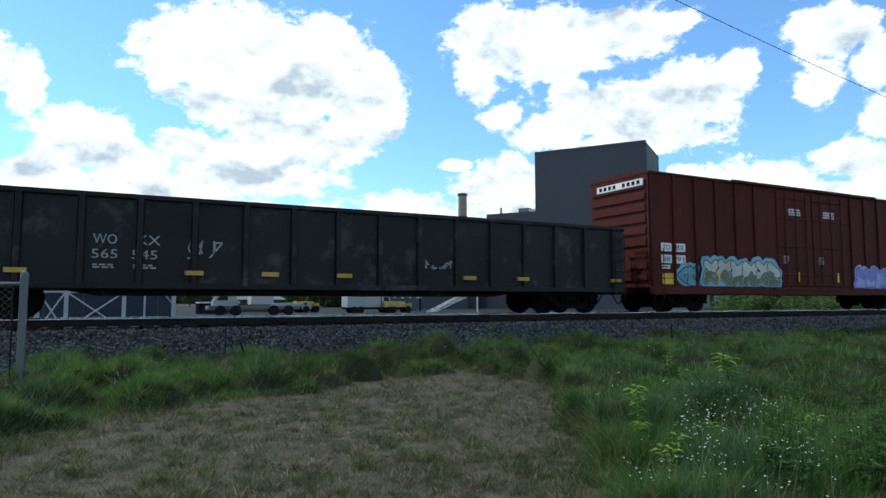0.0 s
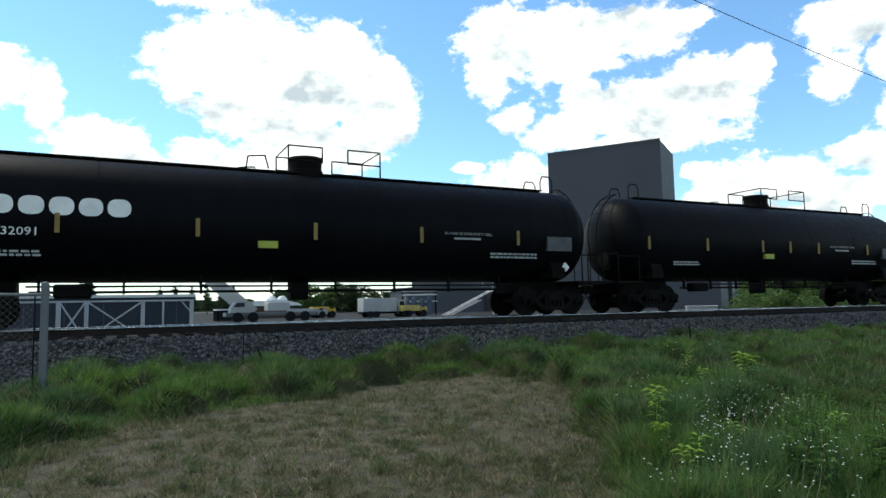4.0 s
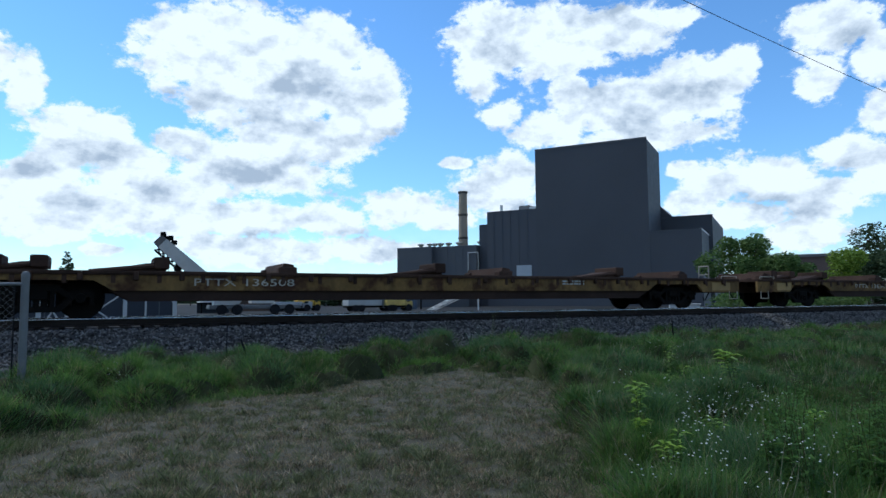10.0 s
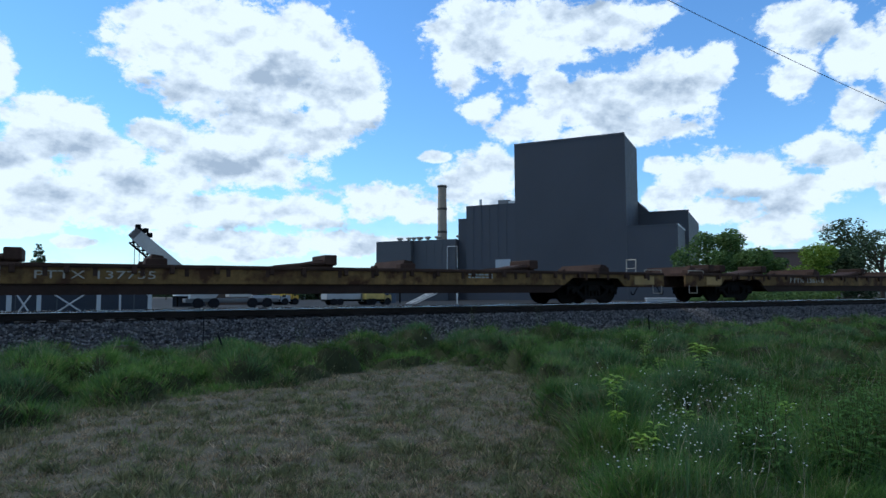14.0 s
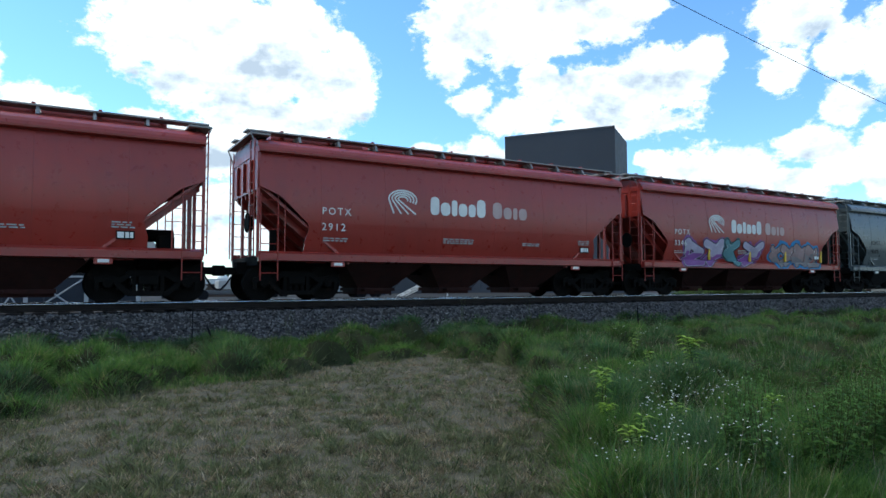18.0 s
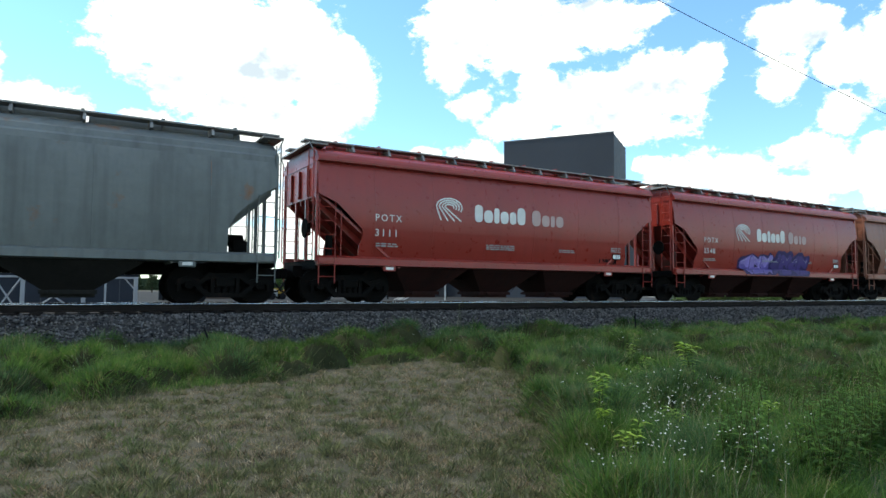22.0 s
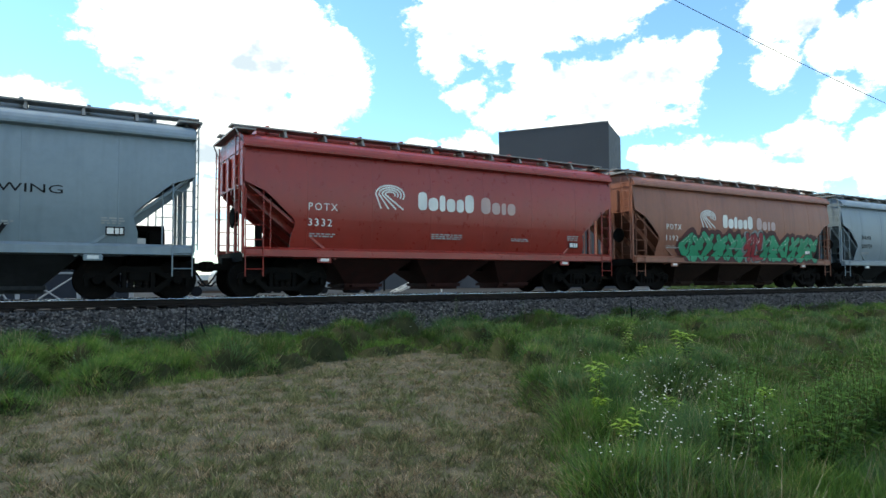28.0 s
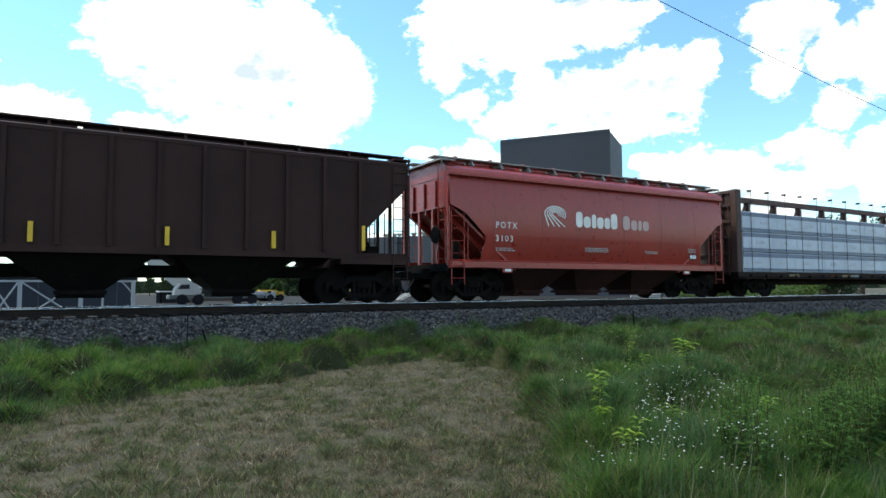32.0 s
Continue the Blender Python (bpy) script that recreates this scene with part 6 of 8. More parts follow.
def grass(name, label, n, region, height, width, material, clump=0.0, seed=1, per=26, flat=0.22, bend=1.0, area=(2.0, 15.8), shape=(BLADE_V, BLADE_F), spread=0.38):
    """Blades inside region(x, y) -> weight 0..1, gathered in tussocks that lean outwards; more of them near the eye."""
    r = np.random.default_rng(seed)
    tufts = max(1, n // per)
    m = tufts * 40
    ty = area[0] + (area[1] - area[0]) * r.uniform(0, 1, m) ** 1.1
    tx = r.uniform(0, 1, m) * (3.6 + 2.95 * ty) + (-0.6 * ty - 1.2)
    far = np.hypot(tx, ty)
    keep = r.uniform(0, 1, m) < region(tx, ty) / (1 + (far / 13) ** 2)
    tx, ty = tx[keep][:tufts], ty[keep][:tufts]
    k = len(tx)
    th = height(tx, ty) * r.uniform(0.7, 1.2, k)
    idx = np.repeat(np.arange(k), per)
    size = (0.05 + clump + 0.22 * th)[idx]
    q = np.sqrt(r.uniform(0, 1, len(idx)))
    ang = r.uniform(0, 6.28, len(idx))
    x, y = tx[idx] + size * q * np.cos(ang), ty[idx] + size * q * np.sin(ang)
    h = th[idx] * (1.05 - 0.35 * q) * r.uniform(0.5, 1.1, len(idx))
    z = np.interp(y, [0, 14.9, 15.2, 16.7], [-1.16, -1.16, -1.1, -0.36]) + lift(x, y) - 0.01
    wide = width * (1 + np.hypot(x, y) / 22)
    sc = np.stack([wide * r.uniform(0.7, 1.4, len(idx)), h * bend * r.uniform(0.1, 1.1, len(idx)), h], 1)
    tilt = np.stack([r.normal(0, flat, len(idx)), r.normal(0, flat, len(idx))], 1) + spread * np.stack([np.cos(ang), np.sin(ang)], 1) * q[:, None]
    # the blades of a hummock hang outwards, down its slope
    slope = np.stack([lift(x + 0.06, y) - lift(x - 0.06, y), lift(x, y + 0.06) - lift(x, y - 0.06)], 1) / 0.12
    tilt = tilt - 0.55 * np.clip(slope, -1.6, 1.6)
    ob = new(name, scatter_mesh(name, material, shape[0], shape[1], np.stack([x, y, z], 1), r.uniform(0, 6.28, len(idx)), sc, tilt))
    return tagged(ob, label, "grass", kind="stuff")


GREEN = island_mat("green_grass_blades", (0.044, 0.09, 0.019), (0.135, 0.255, 0.052), 0.65, 0.5, (0.26, 0.26, 0.1))
GREEN_BLUE = island_mat("blue_green_grass_blades", (0.037, 0.08, 0.03), (0.112, 0.2, 0.08), 0.65, 0.45, (0.2, 0.19, 0.1))
GREEN_DEEP = island_mat("deep_green_grass_blades", (0.02, 0.046, 0.011), (0.075, 0.142, 0.03), 0.65, 0.45, (0.15, 0.14, 0.05))
DRY = island_mat("dry_mown_grass", (0.045, 0.038, 0.022), (0.36, 0.28, 0.175), 0.85, 0.3, (0.4, 0.34, 0.24))
DRY_GREEN = island_mat("grey_green_mown_grass", (0.05, 0.06, 0.028), (0.185, 0.195, 0.092), 0.8, 0.35, (0.27, 0.25, 0.14))
OLIVE_BLADES = island_mat("olive_green_grass_blades", (0.045, 0.07, 0.025), (0.13, 0.17, 0.06), 0.6, 0.4, (0.22, 0.22, 0.1))
PALE = island_mat("pale_seed_stalks", (0.16, 0.15, 0.09), (0.34, 0.3, 0.2), 0.8, 0.25)
SHORT = (SHORT_V, SHORT_F)


def sort_between(lo, hi):
    """The tall grass on the hummocks of one sort, with a few strays on the others."""
    return lambda x, y: tall_region(x, y) * np.where((mound_sort(x, y) >= lo) & (mound_sort(x, y) < hi), 1.0, 0.12)


THATCH = mat("matted_grass_thatch", (0.03, 0.034, 0.014), 0.95, 0, 0.4, 4, 0.8)
gx, gy = np.meshgrid(np.arange(-9.5, 44.0, 0.1), np.arange(2.2, 15.9, 0.1))
nx, ny = gx.shape[1], gx.shape[0]
gz = np.interp(gy, [0, 14.9, 15.2, 16.7], [-1.17, -1.17, -1.11, -0.37]) + lift(gx, gy) * 0.96
gi = (np.arange(ny - 1)[:, None] * nx + np.arange(nx - 1)[None]).ravel()
thatch = bpy.data.meshes.new("matted_thatch")
thatch.from_pydata(np.stack([gx, gy, gz], -1).reshape(-1, 3).tolist(), [], np.stack([gi, gi + 1, gi + nx + 1, gi + nx], 1).tolist())
thatch.polygons.foreach_set("use_smooth", [True] * len(thatch.polygons))
thatch.materials.append(THATCH)
tagged(new("matted_thatch", thatch), "dark matted thatch under the grass hummocks", "grass", kind="stuff")

grass("tall_grass", "tall rank green grass in tussocks along the ballast", 150000, lambda x, y: sort_between(0.0, 0.42)(x, y) * np.where((x > 8.5) & (y < 9.5), 0.12, np.where(x > 8.5, 0.6, 1)), tall_height, 0.0042, GREEN, 0.04, 2, 40, 0.34, 1.2)
grass("tall_grass_deep", "deep green rank grass in low clumps", 120000, lambda x, y: sort_between(0.42, 0.74)(x, y) * np.where(x > 8.5, 1, 0.8), lambda x, y: tall_height(x, y) * np.where(x > 8.5, 0.95, 0.88), 0.005, GREEN_DEEP, 0.04, 22, 40, 0.34, 1.2)
grass("tall_grass_blueish", "bluish green rank grass in clumps", 110000, lambda x, y: np.maximum(sort_between(0.74, 1.01)(x, y) * np.where((x > 8.5) & (y < 9.5), 0.25, 1), tall_region(x, y) * 0.8 * ((x < 0.8) & (y < 11))), lambda x, y: tall_height(x, y) * 0.95, 0.0042, GREEN_BLUE, 0.04, 12, 40, 0.32, 1.2)
grass("undergrowth", "low dark green undergrowth between the tussocks", 90000, lambda x, y: (1 - mown(x, y)) * (y < 15.1), lambda x, y: 0.08 + 0.1 * soft_noise(x, y, 0.4, 15), 0.008, GREEN_DEEP, 0.1, 41, 24, 0.4, shape=SHORT)
grass("mown_grass", "short dry mown grass, brown and pale", 150000, lambda x, y: mown(x, y) * np.clip(0.05 + 1.3 * soft_noise(x, y, 0.22, 6), 0, 1), lambda x, y: 0.025 + 0.085 * soft_noise(x, y, 0.16, 7), 0.006, DRY, 0.0, 3, 9, 0.55, shape=SHORT)
grass("green_mown_grass", "short grey-green regrowth in the mown grass", 165000, lambda x, y: mown(x, y) * np.clip(1.1 * soft_noise(x, y, 0.16, 8) + 0.7 * soft_noise(x, y, 1.1, 18) - 0.25, 0, 1), lambda x, y: 0.03 + 0.15 * soft_noise(x, y, 0.15, 10) ** 2, 0.0055, DRY_GREEN, -0.02, 5, 14, 0.4, shape=SHORT)
grass("green_tussocks", "low green tussocks in the mown grass", 9000, lambda x, y: mown(x, y) * (soft_noise(x, y, 0.3, 11) > 0.55), lambda x, y: 0.05 + 0.12 * soft_noise(x, y, 0.2, 10), 0.005, OLIVE_BLADES, -0.01, 7, 26, 0.35, shape=SHORT)
grass("edge_grass", "thin half-tall grass where the mown patch ends", 45000, lambda x, y: np.exp(-((mown(x - 0.35, y) - 0.45) / 0.3) ** 2) * (y < 12.5), lambda x, y: 0.1 + 0.22 * soft_noise(x, y, 0.3, 27), 0.004, DRY_GREEN, 0.05, 27, 12, 0.3)
grass("seed_stalks", "pale dry seed stalks among the grass", 4200, tall_region, lambda x, y: tall_height(x, y) * 1.35 + 0.1, 0.0035, PALE, 0.25, 6, 4, 0.12, 0.4)
grass("dry_tuft", "bleached dry grass tufts at the edge of the mown patch", 2600, lambda x, y: np.exp(-((x + 0.35) ** 2 + (y - 8.4) ** 2) / 0.05) + 0.6 * np.exp(-((x - 0.9) ** 2 + (y - 7.6) ** 2) / 0.03), lambda x, y: 0.22 + 0 * x, 0.005, PALE, 0.04, 8, 24, 0.5)


# ---- broad-leaved weeds and flowers ----
WEED_YELLOW = island_mat("yellow_green_weed_leaves", (0.11, 0.2, 0.016), (0.24, 0.37, 0.04), 0.5, 0.4)
WEED_GREEN = island_mat("fresh_green_weed_leaves", (0.034, 0.078, 0.016), (0.105, 0.2, 0.045), 0.65, 0.5)
WEED_GREY = island_mat("grey_green_weed_leaves", (0.1, 0.14, 0.07), (0.2, 0.25, 0.13), 0.7, 0.3)
STEM = mat("green_brown_stem", (0.05, 0.06, 0.02), 0.8, 0, 0.3, 20, 0.05)
PETAL = island_mat("white_petals", (0.5, 0.5, 0.46), (0.78, 0.78, 0.74), 0.7, 0.2)
PLEAF_V = [(0, 0, 0), (-0.2, 0.4, 0.16), (0.2, 0.4, 0.16), (0, 0.45, 0.1), (0, 1.0, 0.0)]
PLEAF_F = [(0, 3, 1), (0, 2, 3), (1, 3, 4), (3, 2, 4)]


def weed(label, x, y, height, leaf, material, seed, stems=3, pairs=7, crown=False):
    """A leafy weed: a few stems, leaves in a spiral."""
    t = thing("weed", label, "plant", at=(x, y, -1.17 + float(lift(x, y))))
    r = np.random.default_rng(seed)
    places, turns, scales = [], [], []
    for s_ in range(stems):
        a = r.uniform(0, 6.28)
        top = Vector((math.cos(a) * 0.18 * height * r.uniform(0.2, 1.4), math.sin(a) * 0.18 * height * r.uniform(0.2, 1.4), height * r.uniform(0.7, 1.0)))
        part("stem", Shape().rod((0, 0, 0), top, 0.004, 5, 0.002), STEM, t)
        for i in range(pairs * 2):
            q = 0.15 + 0.85 * (i / (pairs * 2 - 1)) ** (0.45 if crown else 1.0)
            places.append(tuple(top * q))
            turns.append(i * 2.4 + r.uniform(-0.4, 0.4))
            k = leaf * r.uniform(0.7, 1.2) * ((0.35 + 0.85 * q) if crown else (1.15 - 0.6 * q))
            scales.append((k * (1.0 if crown else 0.62), k, k))
    part("leaves", scatter_mesh("leaves", material, PLEAF_V, PLEAF_F, np.array(places), np.array(turns), np.array(scales)), None, t)


for i, (x, y, hh, lf) in enumerate(((4.6, 4.75, 0.6, 0.15), (6.75, 5.35, 0.6, 0.17), (4.2, 3.95, 0.5, 0.12), (7.7, 6.9, 0.62, 0.1), (8.05, 7.65, 0.6, 0.1), (5.2, 4.35, 0.42, 0.11), (6.4, 4.22, 0.42, 0.12), (4.5, 4.6, 0.3, 0.12), (7.5, 7.0, 0.5, 0.1))):
    weed("yellow-green leafy weed among the tall grass", x, y, hh, lf * 0.85, WEED_YELLOW, 60 + i, 3, 7, True)
r_ = random.Random(12)
for i in range(26):
    a_, q_ = r_.uniform(0, 6.28), math.sqrt(r_.random())
    x, y = 5.55 + 1.2 * q_ * math.cos(a_), 3.0 + 0.75 * q_ * math.sin(a_)
    weed("fresh green leafy weed beside the grass", x, y, r_.uniform(0.5, 0.95), 0.15, WEED_GREEN, 80 + i, 5, 9)
for i, (x, y) in enumerate(((7.0, 4.2), (7.3, 4.5), (6.7, 4.4), (8.9, 6.0), (9.5, 6.3), (10.4, 6.8), (7.9, 5.5))):
    weed("fresh green leafy weed beside the grass", x, y, 0.75 - 0.05 * i, 0.11, WEED_GREEN, 140 + i, 3, 10)
for i, (x, y, hh) in enumerate(((11.3, 14.6, 0.8), (8.9, 14.3, 0.75), (9.2, 14.4, 0.6), (4.2, 14.0, 0.9), (7.5, 13.6, 0.5))):
    weed("tall grey-green weed at the edge of the ballast", x, y, hh, 0.08, WEED_GREY, 120 + i, 3, 9)
r_ = np.random.default_rng(31)
HEAD_V = [(1, 0, 0), (-1, 0, 0), (0, 1, 0), (0, -1, 0), (0, 0, 0.5), (0, 0, -0.4)]
HEAD_F = [(0, 2, 4), (2, 1, 4), (1, 3, 4), (3, 0, 4), (2, 0, 5), (1, 2, 5), (3, 1, 5), (0, 3, 5)]
stem_p, stem_s, head_p = [], [], []
for cx, cy, n_, sx in ((3.5, 3.1, 18, 0.14), (3.3, 2.85, 10, 0.12), (4.7, 4.25, 14, 0.2), (5.35, 4.55, 10, 0.16), (4.6, 3.65, 12, 0.14), (4.95, 3.55, 9, 0.18), (4.3, 2.95, 9, 0.22),
                       (3.4, 2.65, 8, 0.16), (4.2, 2.75, 8, 0.2), (6.1, 4.6, 10, 0.2), (8.4, 7.8, 10, 0.25), (4.65, 4.85, 6, 0.2), (2.8, 2.8, 5, 0.15), (3.4, 2.35, 8, 0.2), (3.0, 2.35, 5, 0.2),
                       (4.4, 3.3, 8, 0.6), (7.9, 13.6, 60, 0.35), (0.2, 10.6, 12, 0.4)):
    for _ in range(n_):
        x, y = cx + r_.normal(0, sx), cy + r_.normal(0, sx * 0.8)
        hh = r_.uniform(0.54, 0.68) if cy < 10 else r_.uniform(0.3, 0.5)
        up = -1.17 + float(lift(x, y))
        stem_p.append((x, y, up))
        stem_s.append((0.004, 0.02, hh))
        for _ in range(r_.integers(1, 4)):
            head_p.append((x + r_.normal(0, 0.03), y + r_.normal(0, 0.03) + 0.01, up + hh + r_.normal(0, 0.015)))
n_ = len(stem_p)
fl = new("white_wildflowers", scatter_mesh("white_wildflowers", PETAL, HEAD_V, HEAD_F, np.array(head_p), r_.uniform(0, 6.28, len(head_p)), r_.uniform(0.005, 0.0095, (len(head_p), 1)) * np.ones((1, 3))))
tagged(fl, "small white wildflower heads over the grass", "flowers", kind="stuff")
fs = new("wildflower_stems", scatter_mesh("wildflower_stems", GREEN_BLUE, BLADE_V, BLADE_F, np.array(stem_p), r_.uniform(0, 6.28, n_), np.array(stem_s)))
tagged(fs, "thin grey-green wildflower stems", "flowers", kind="stuff")

# ================= the works behind the track =================
DARK_CLAD = mat("dark_grey_cladding", (0.05, 0.053, 0.062), 0.65, 0.0, 0.12, 0.15, 0.05, bump_scale=3)
DARK_CLAD2 = mat("mid_grey_cladding", (0.06, 0.063, 0.07), 0.65, 0.0, 0.12, 0.15, 0.05)
CONCRETE = mat("stained_concrete", (0.3, 0.27, 0.22), 0.85, 0, 0.2, 0.4, 0.2, streak=0.4)
PALE_METAL = mat("pale_sheet_metal", (0.55, 0.55, 0.53), 0.5, 0.2, 0.12, 0.5, 0.05)

# the tower's near corner, its front runs back to the left, its flank to the right
CORNER = Vector((85.4, 84.4, 0))
FRONT = Vector((-0.572, 0.82, 0)).normalized()
FLANK = Vector((0.82, 0.572, 0)).normalized()


def block(name, parent, f0, f1, k0, k1, z0, z1, material):
    """A box of the works: f along the front, k along the flank, from the tower's corner."""
    pts = [CORNER + FRONT * f + FLANK * k for f, k in ((f0, k0), (f1, k0), (f1, k1), (f0, k1))]
    return part(name, Shape().prism([(p.x, p.y) for p in pts], z0, z1, "z"), material, parent)


works = thing("factory", "dark grey sheet-clad factory with a tall blank tower", "factory")
TOP = 28.9
block("tower", works, 0, 21, 0, 13.6, -1.2, TOP, DARK_CLAD)
block("middle_hall", works, 21, 31.3, 0.02, 22, -1.2, 17.7, DARK_CLAD)
block("stair_block", works, 31.3, 33.7, 1.5, 14, -1.2, 15.4, DARK_CLAD)
block("low_hall", works, 33.7, 43.3, 0.0, 24, -1.2, 11.2, DARK_CLAD2)
block("low_hall", works, 43.3, 51.6, -1.2, 24, -1.2, 11.2, DARK_CLAD2)
block("front_annexe", works, -8.7, 0.0, -0.02, 13, -1.2, 12.0, DARK_CLAD)
block("rear_hall", works, -9.3, 6, 14.02, 40, -1.2, 15.9, DARK_CLAD)
# swept gusset between the tower's flank and the rear hall
pts = []
for i in range(9):
    t = i / 8
    pts.append((0.1 - 3.2 * t, 18.4 - 2.5 * math.sin(t * math.pi / 2)))
sg = Shape()
v = []
for k in (14.04, 24.0):
    for f_, z_ in pts + [(-3.1, 15.8), (0.1, 15.8)]:
        p = CORNER + FRONT * f_ + FLANK * k
        v.append((p.x, p.y, z_))
n_ = len(pts) + 2
sg.add(v, [tuple(range(n_)), tuple(reversed(range(n_, 2 * n_)))] + [(i, (i + 1) % n_, n_ + (i + 1) % n_, n_ + i) for i in range(n_)])
part("swept_roof", sg, DARK_CLAD, works)
block("parapet", works, 0.0, 21.0, -0.06, 0.25, TOP, TOP + 0.35, DARK_CLAD2)
block("parapet", works, -8.76, 0.0, -0.06, 0.2, 12.0, 12.2, DARK_CLAD2)
block("parapet", works, -8.78, -8.5, -0.02, 13.0, 12.0, 12.25, PALE_METAL)
block("parapet", works, -9.4, 5.0, 13.96, 14.2, 15.9, 16.2, DARK_CLAD2)
block("corner_trim", works, -0.06, 0.1, -0.05, 0.1, -1.2, TOP, DARK_CLAD2)
block("loading_door", works, 22.0, 25.1, -0.1, 0.05, 3.0, 6.8, mat("pale_grey_door", (0.3, 0.32, 0.34), 0.5, 0, 0.1, 1, 0.03))
# cladding seams, proud of the sheets
for f_ in np.arange(1.75, 21, 1.75):
    block("cladding_seam", works, f_ - 0.015, f_ + 0.015, -0.005, 0.0, -1.2, TOP, DARK_CLAD)
for f_ in np.arange(22.8, 31, 1.75):
    block("cladding_seam", works, f_ - 0.03, f_ + 0.03, -0.02, 0.02, -1.2, 17.7, DARK_CLAD)
for f_ in np.arange(35, 43, 1.75):
    block("cladding_seam", works, f_ - 0.03, f_ + 0.03, -0.035, 0.0, -1.2, 11.2, DARK_CLAD2)
# roof units
block("roof_unit", works, 21.4, 23.4, 3, 5, 17.7, 18.6, PALE_METAL)
block("roof_unit", works, 23.4, 25.6, 3, 5, 17.7, 18.9, mat("grey_roof_plant", (0.16, 0.16, 0.16), 0.6, 0.2, 0.2, 1, 0.1))
block("roof_unit", works, 26.6, 28.4, 3, 5, 17.7, 18.1, PALE_METAL)


def at_works(f_, k, z=0.0):
    p = CORNER + FRONT * f_ + FLANK * k
    return Vector((p.x, p.y, z))


p = at_works(29.4, 3)
part("roof_vent", Shape().rod((p.x, p.y, 17.6), (p.x, p.y, 19.3), 0.28, 10), PALE_METAL, works)
for f_, w in ((48.8, 1.0), (46.6, 0.8), (45.4, 0.9), (44.0, 1.2), (42.0, 1.0), (39.5, 1.1), (34.6, 1.0)):
    p = at_works(f_, 4)
    v_ = Shape().lathe([(11.1, 0.25 * w), (11.7, 0.25 * w), (11.75, 0.4 * w), (12.1, 0.75 * w), (12.25, 0.72 * w), (12.35, 0.3 * w)], (p.x, p.y, 0), "z", 14)
    part("roof_ventilator", v_, mat("weathered_tan_metal", (0.4, 0.36, 0.3), 0.6, 0.1, 0.15, 1, 0.05), works)
lad = Shape()
p0, p1 = at_works(33.2, -0.3), at_works(35.4, -0.3)
lad.rod((p0.x, p0.y, 3.0), (p0.x, p0.y, 9.7), 0.06).rod((p1.x, p1.y, 3.0), (p1.x, p1.y, 9.7), 0.06)
lad.rod((p0.x, p0.y, 9.7), (p1.x, p1.y, 9.7), 0.07)
part("pipe_frame", lad, PALE_METAL, works)

chim = thing("chimney", "tall tan factory chimney stack with dark bands", "chimney", at=(73.6, 130.7, 0))
TAN = mat("tan_chimney_render", (0.3, 0.25, 0.19), 0.85, 0, 0.15, 0.3, 0.15, streak=0.35)
part("stack", Shape().lathe([(-1.2, 1.25), (10, 1.12), (24.6, 0.98), (25.2, 1.0), (25.4, 0.95)], (0, 0, 0), "z", 24), TAN, chim, smooth=True)
for z in (14.2, 19.6, 24.9):
    part("band", Shape().lathe([(z, 1.09), (z + 0.15, 1.14), (z + 0.4, 1.14), (z + 0.5, 1.07)], (0, 0, 0), "z", 24), mat("dark_band_iron", (0.07, 0.06, 0.05), 0.7, 0, 0.2, 2, 0.1), chim)

# steel gantry frame with cross braces, a low dark shed behind it
WHITE_STEEL = mat("white_painted_steel", (0.36, 0.37, 0.37), 0.5, 0, 0.12, 2, 0.05)
gan = thing("gantry_frame", "white steel lattice frame with crossed braces", "steel frame", at=(0, 40, 0))
for x, r in ((-5.6, 0.06), (-3.05, 0.11), (-1.74, 0.1), (1.03, 0.1), (2.07, 0.05), (3.58, 0.1)):
    part("post", Shape().rbox(x - r, x + r, -r, r, -1.16, 0.95, 0.015), WHITE_STEEL, gan)
part("top_chord", Shape().rbox(-6.0, 3.7, -0.06, 0.06, 0.86, 0.96, 0.015), WHITE_STEEL, gan)
for a, b in ((-3.0, -1.8), (-1.7, 1.0)):
    for z0, z1 in ((-1.1, 0.88), (0.88, -1.1)):
        part("brace", Shape().rod((a, -0.05, z0), (b, -0.05, z1), 0.045, 6), WHITE_STEEL, gan)
part("brace", Shape().rod((3.5, 0, 0.3), (3.0, 0, 0.9), 0.04, 6), WHITE_STEEL, gan)

shed = thing("low_shed", "long low dark shed with a pale roof edge", "shed")
DARKB = mat("blue_black_sheet", (0.035, 0.04, 0.05), 0.7, 0, 0.15, 0.5, 0.1)
part("wall", Shape().box(-30, 4.7, 52, 60, -1.2, 1.05), DARKB, shed)
part("roof", Shape().box(-30.4, 4.9, 51.7, 60.3, 1.3, 1.5), PALE_METAL, shed)
part("fascia", Shape().box(-30.2, 4.8, 51.85, 52.1, 1.05, 1.3), DARKB, shed)
for x in np.arange(-18, 4, 2.4):
    part("sheet_joint", Shape().box(x - 0.03, x + 0.03, 51.96, 52.0, -1.2, 1.05), DARK_CLAD2, shed)

# mobile crane
crane = thing("mobile_crane", "white mobile crane with its boom raised over the yard", "crane")
CW = mat("white_crane_paint", (0.36, 0.345, 0.32), 0.5, 0, 0.15, 1, 0.05)
tip, foot = Vector((5.1, 74.8, 6.7)), Vector((12.9, 73.9, -0.3))
ax = (foot - tip).normalized()
upv = Vector((0, 0, 1)) - ax * ax.z
upv.normalize()
sd = ax.cross(upv)


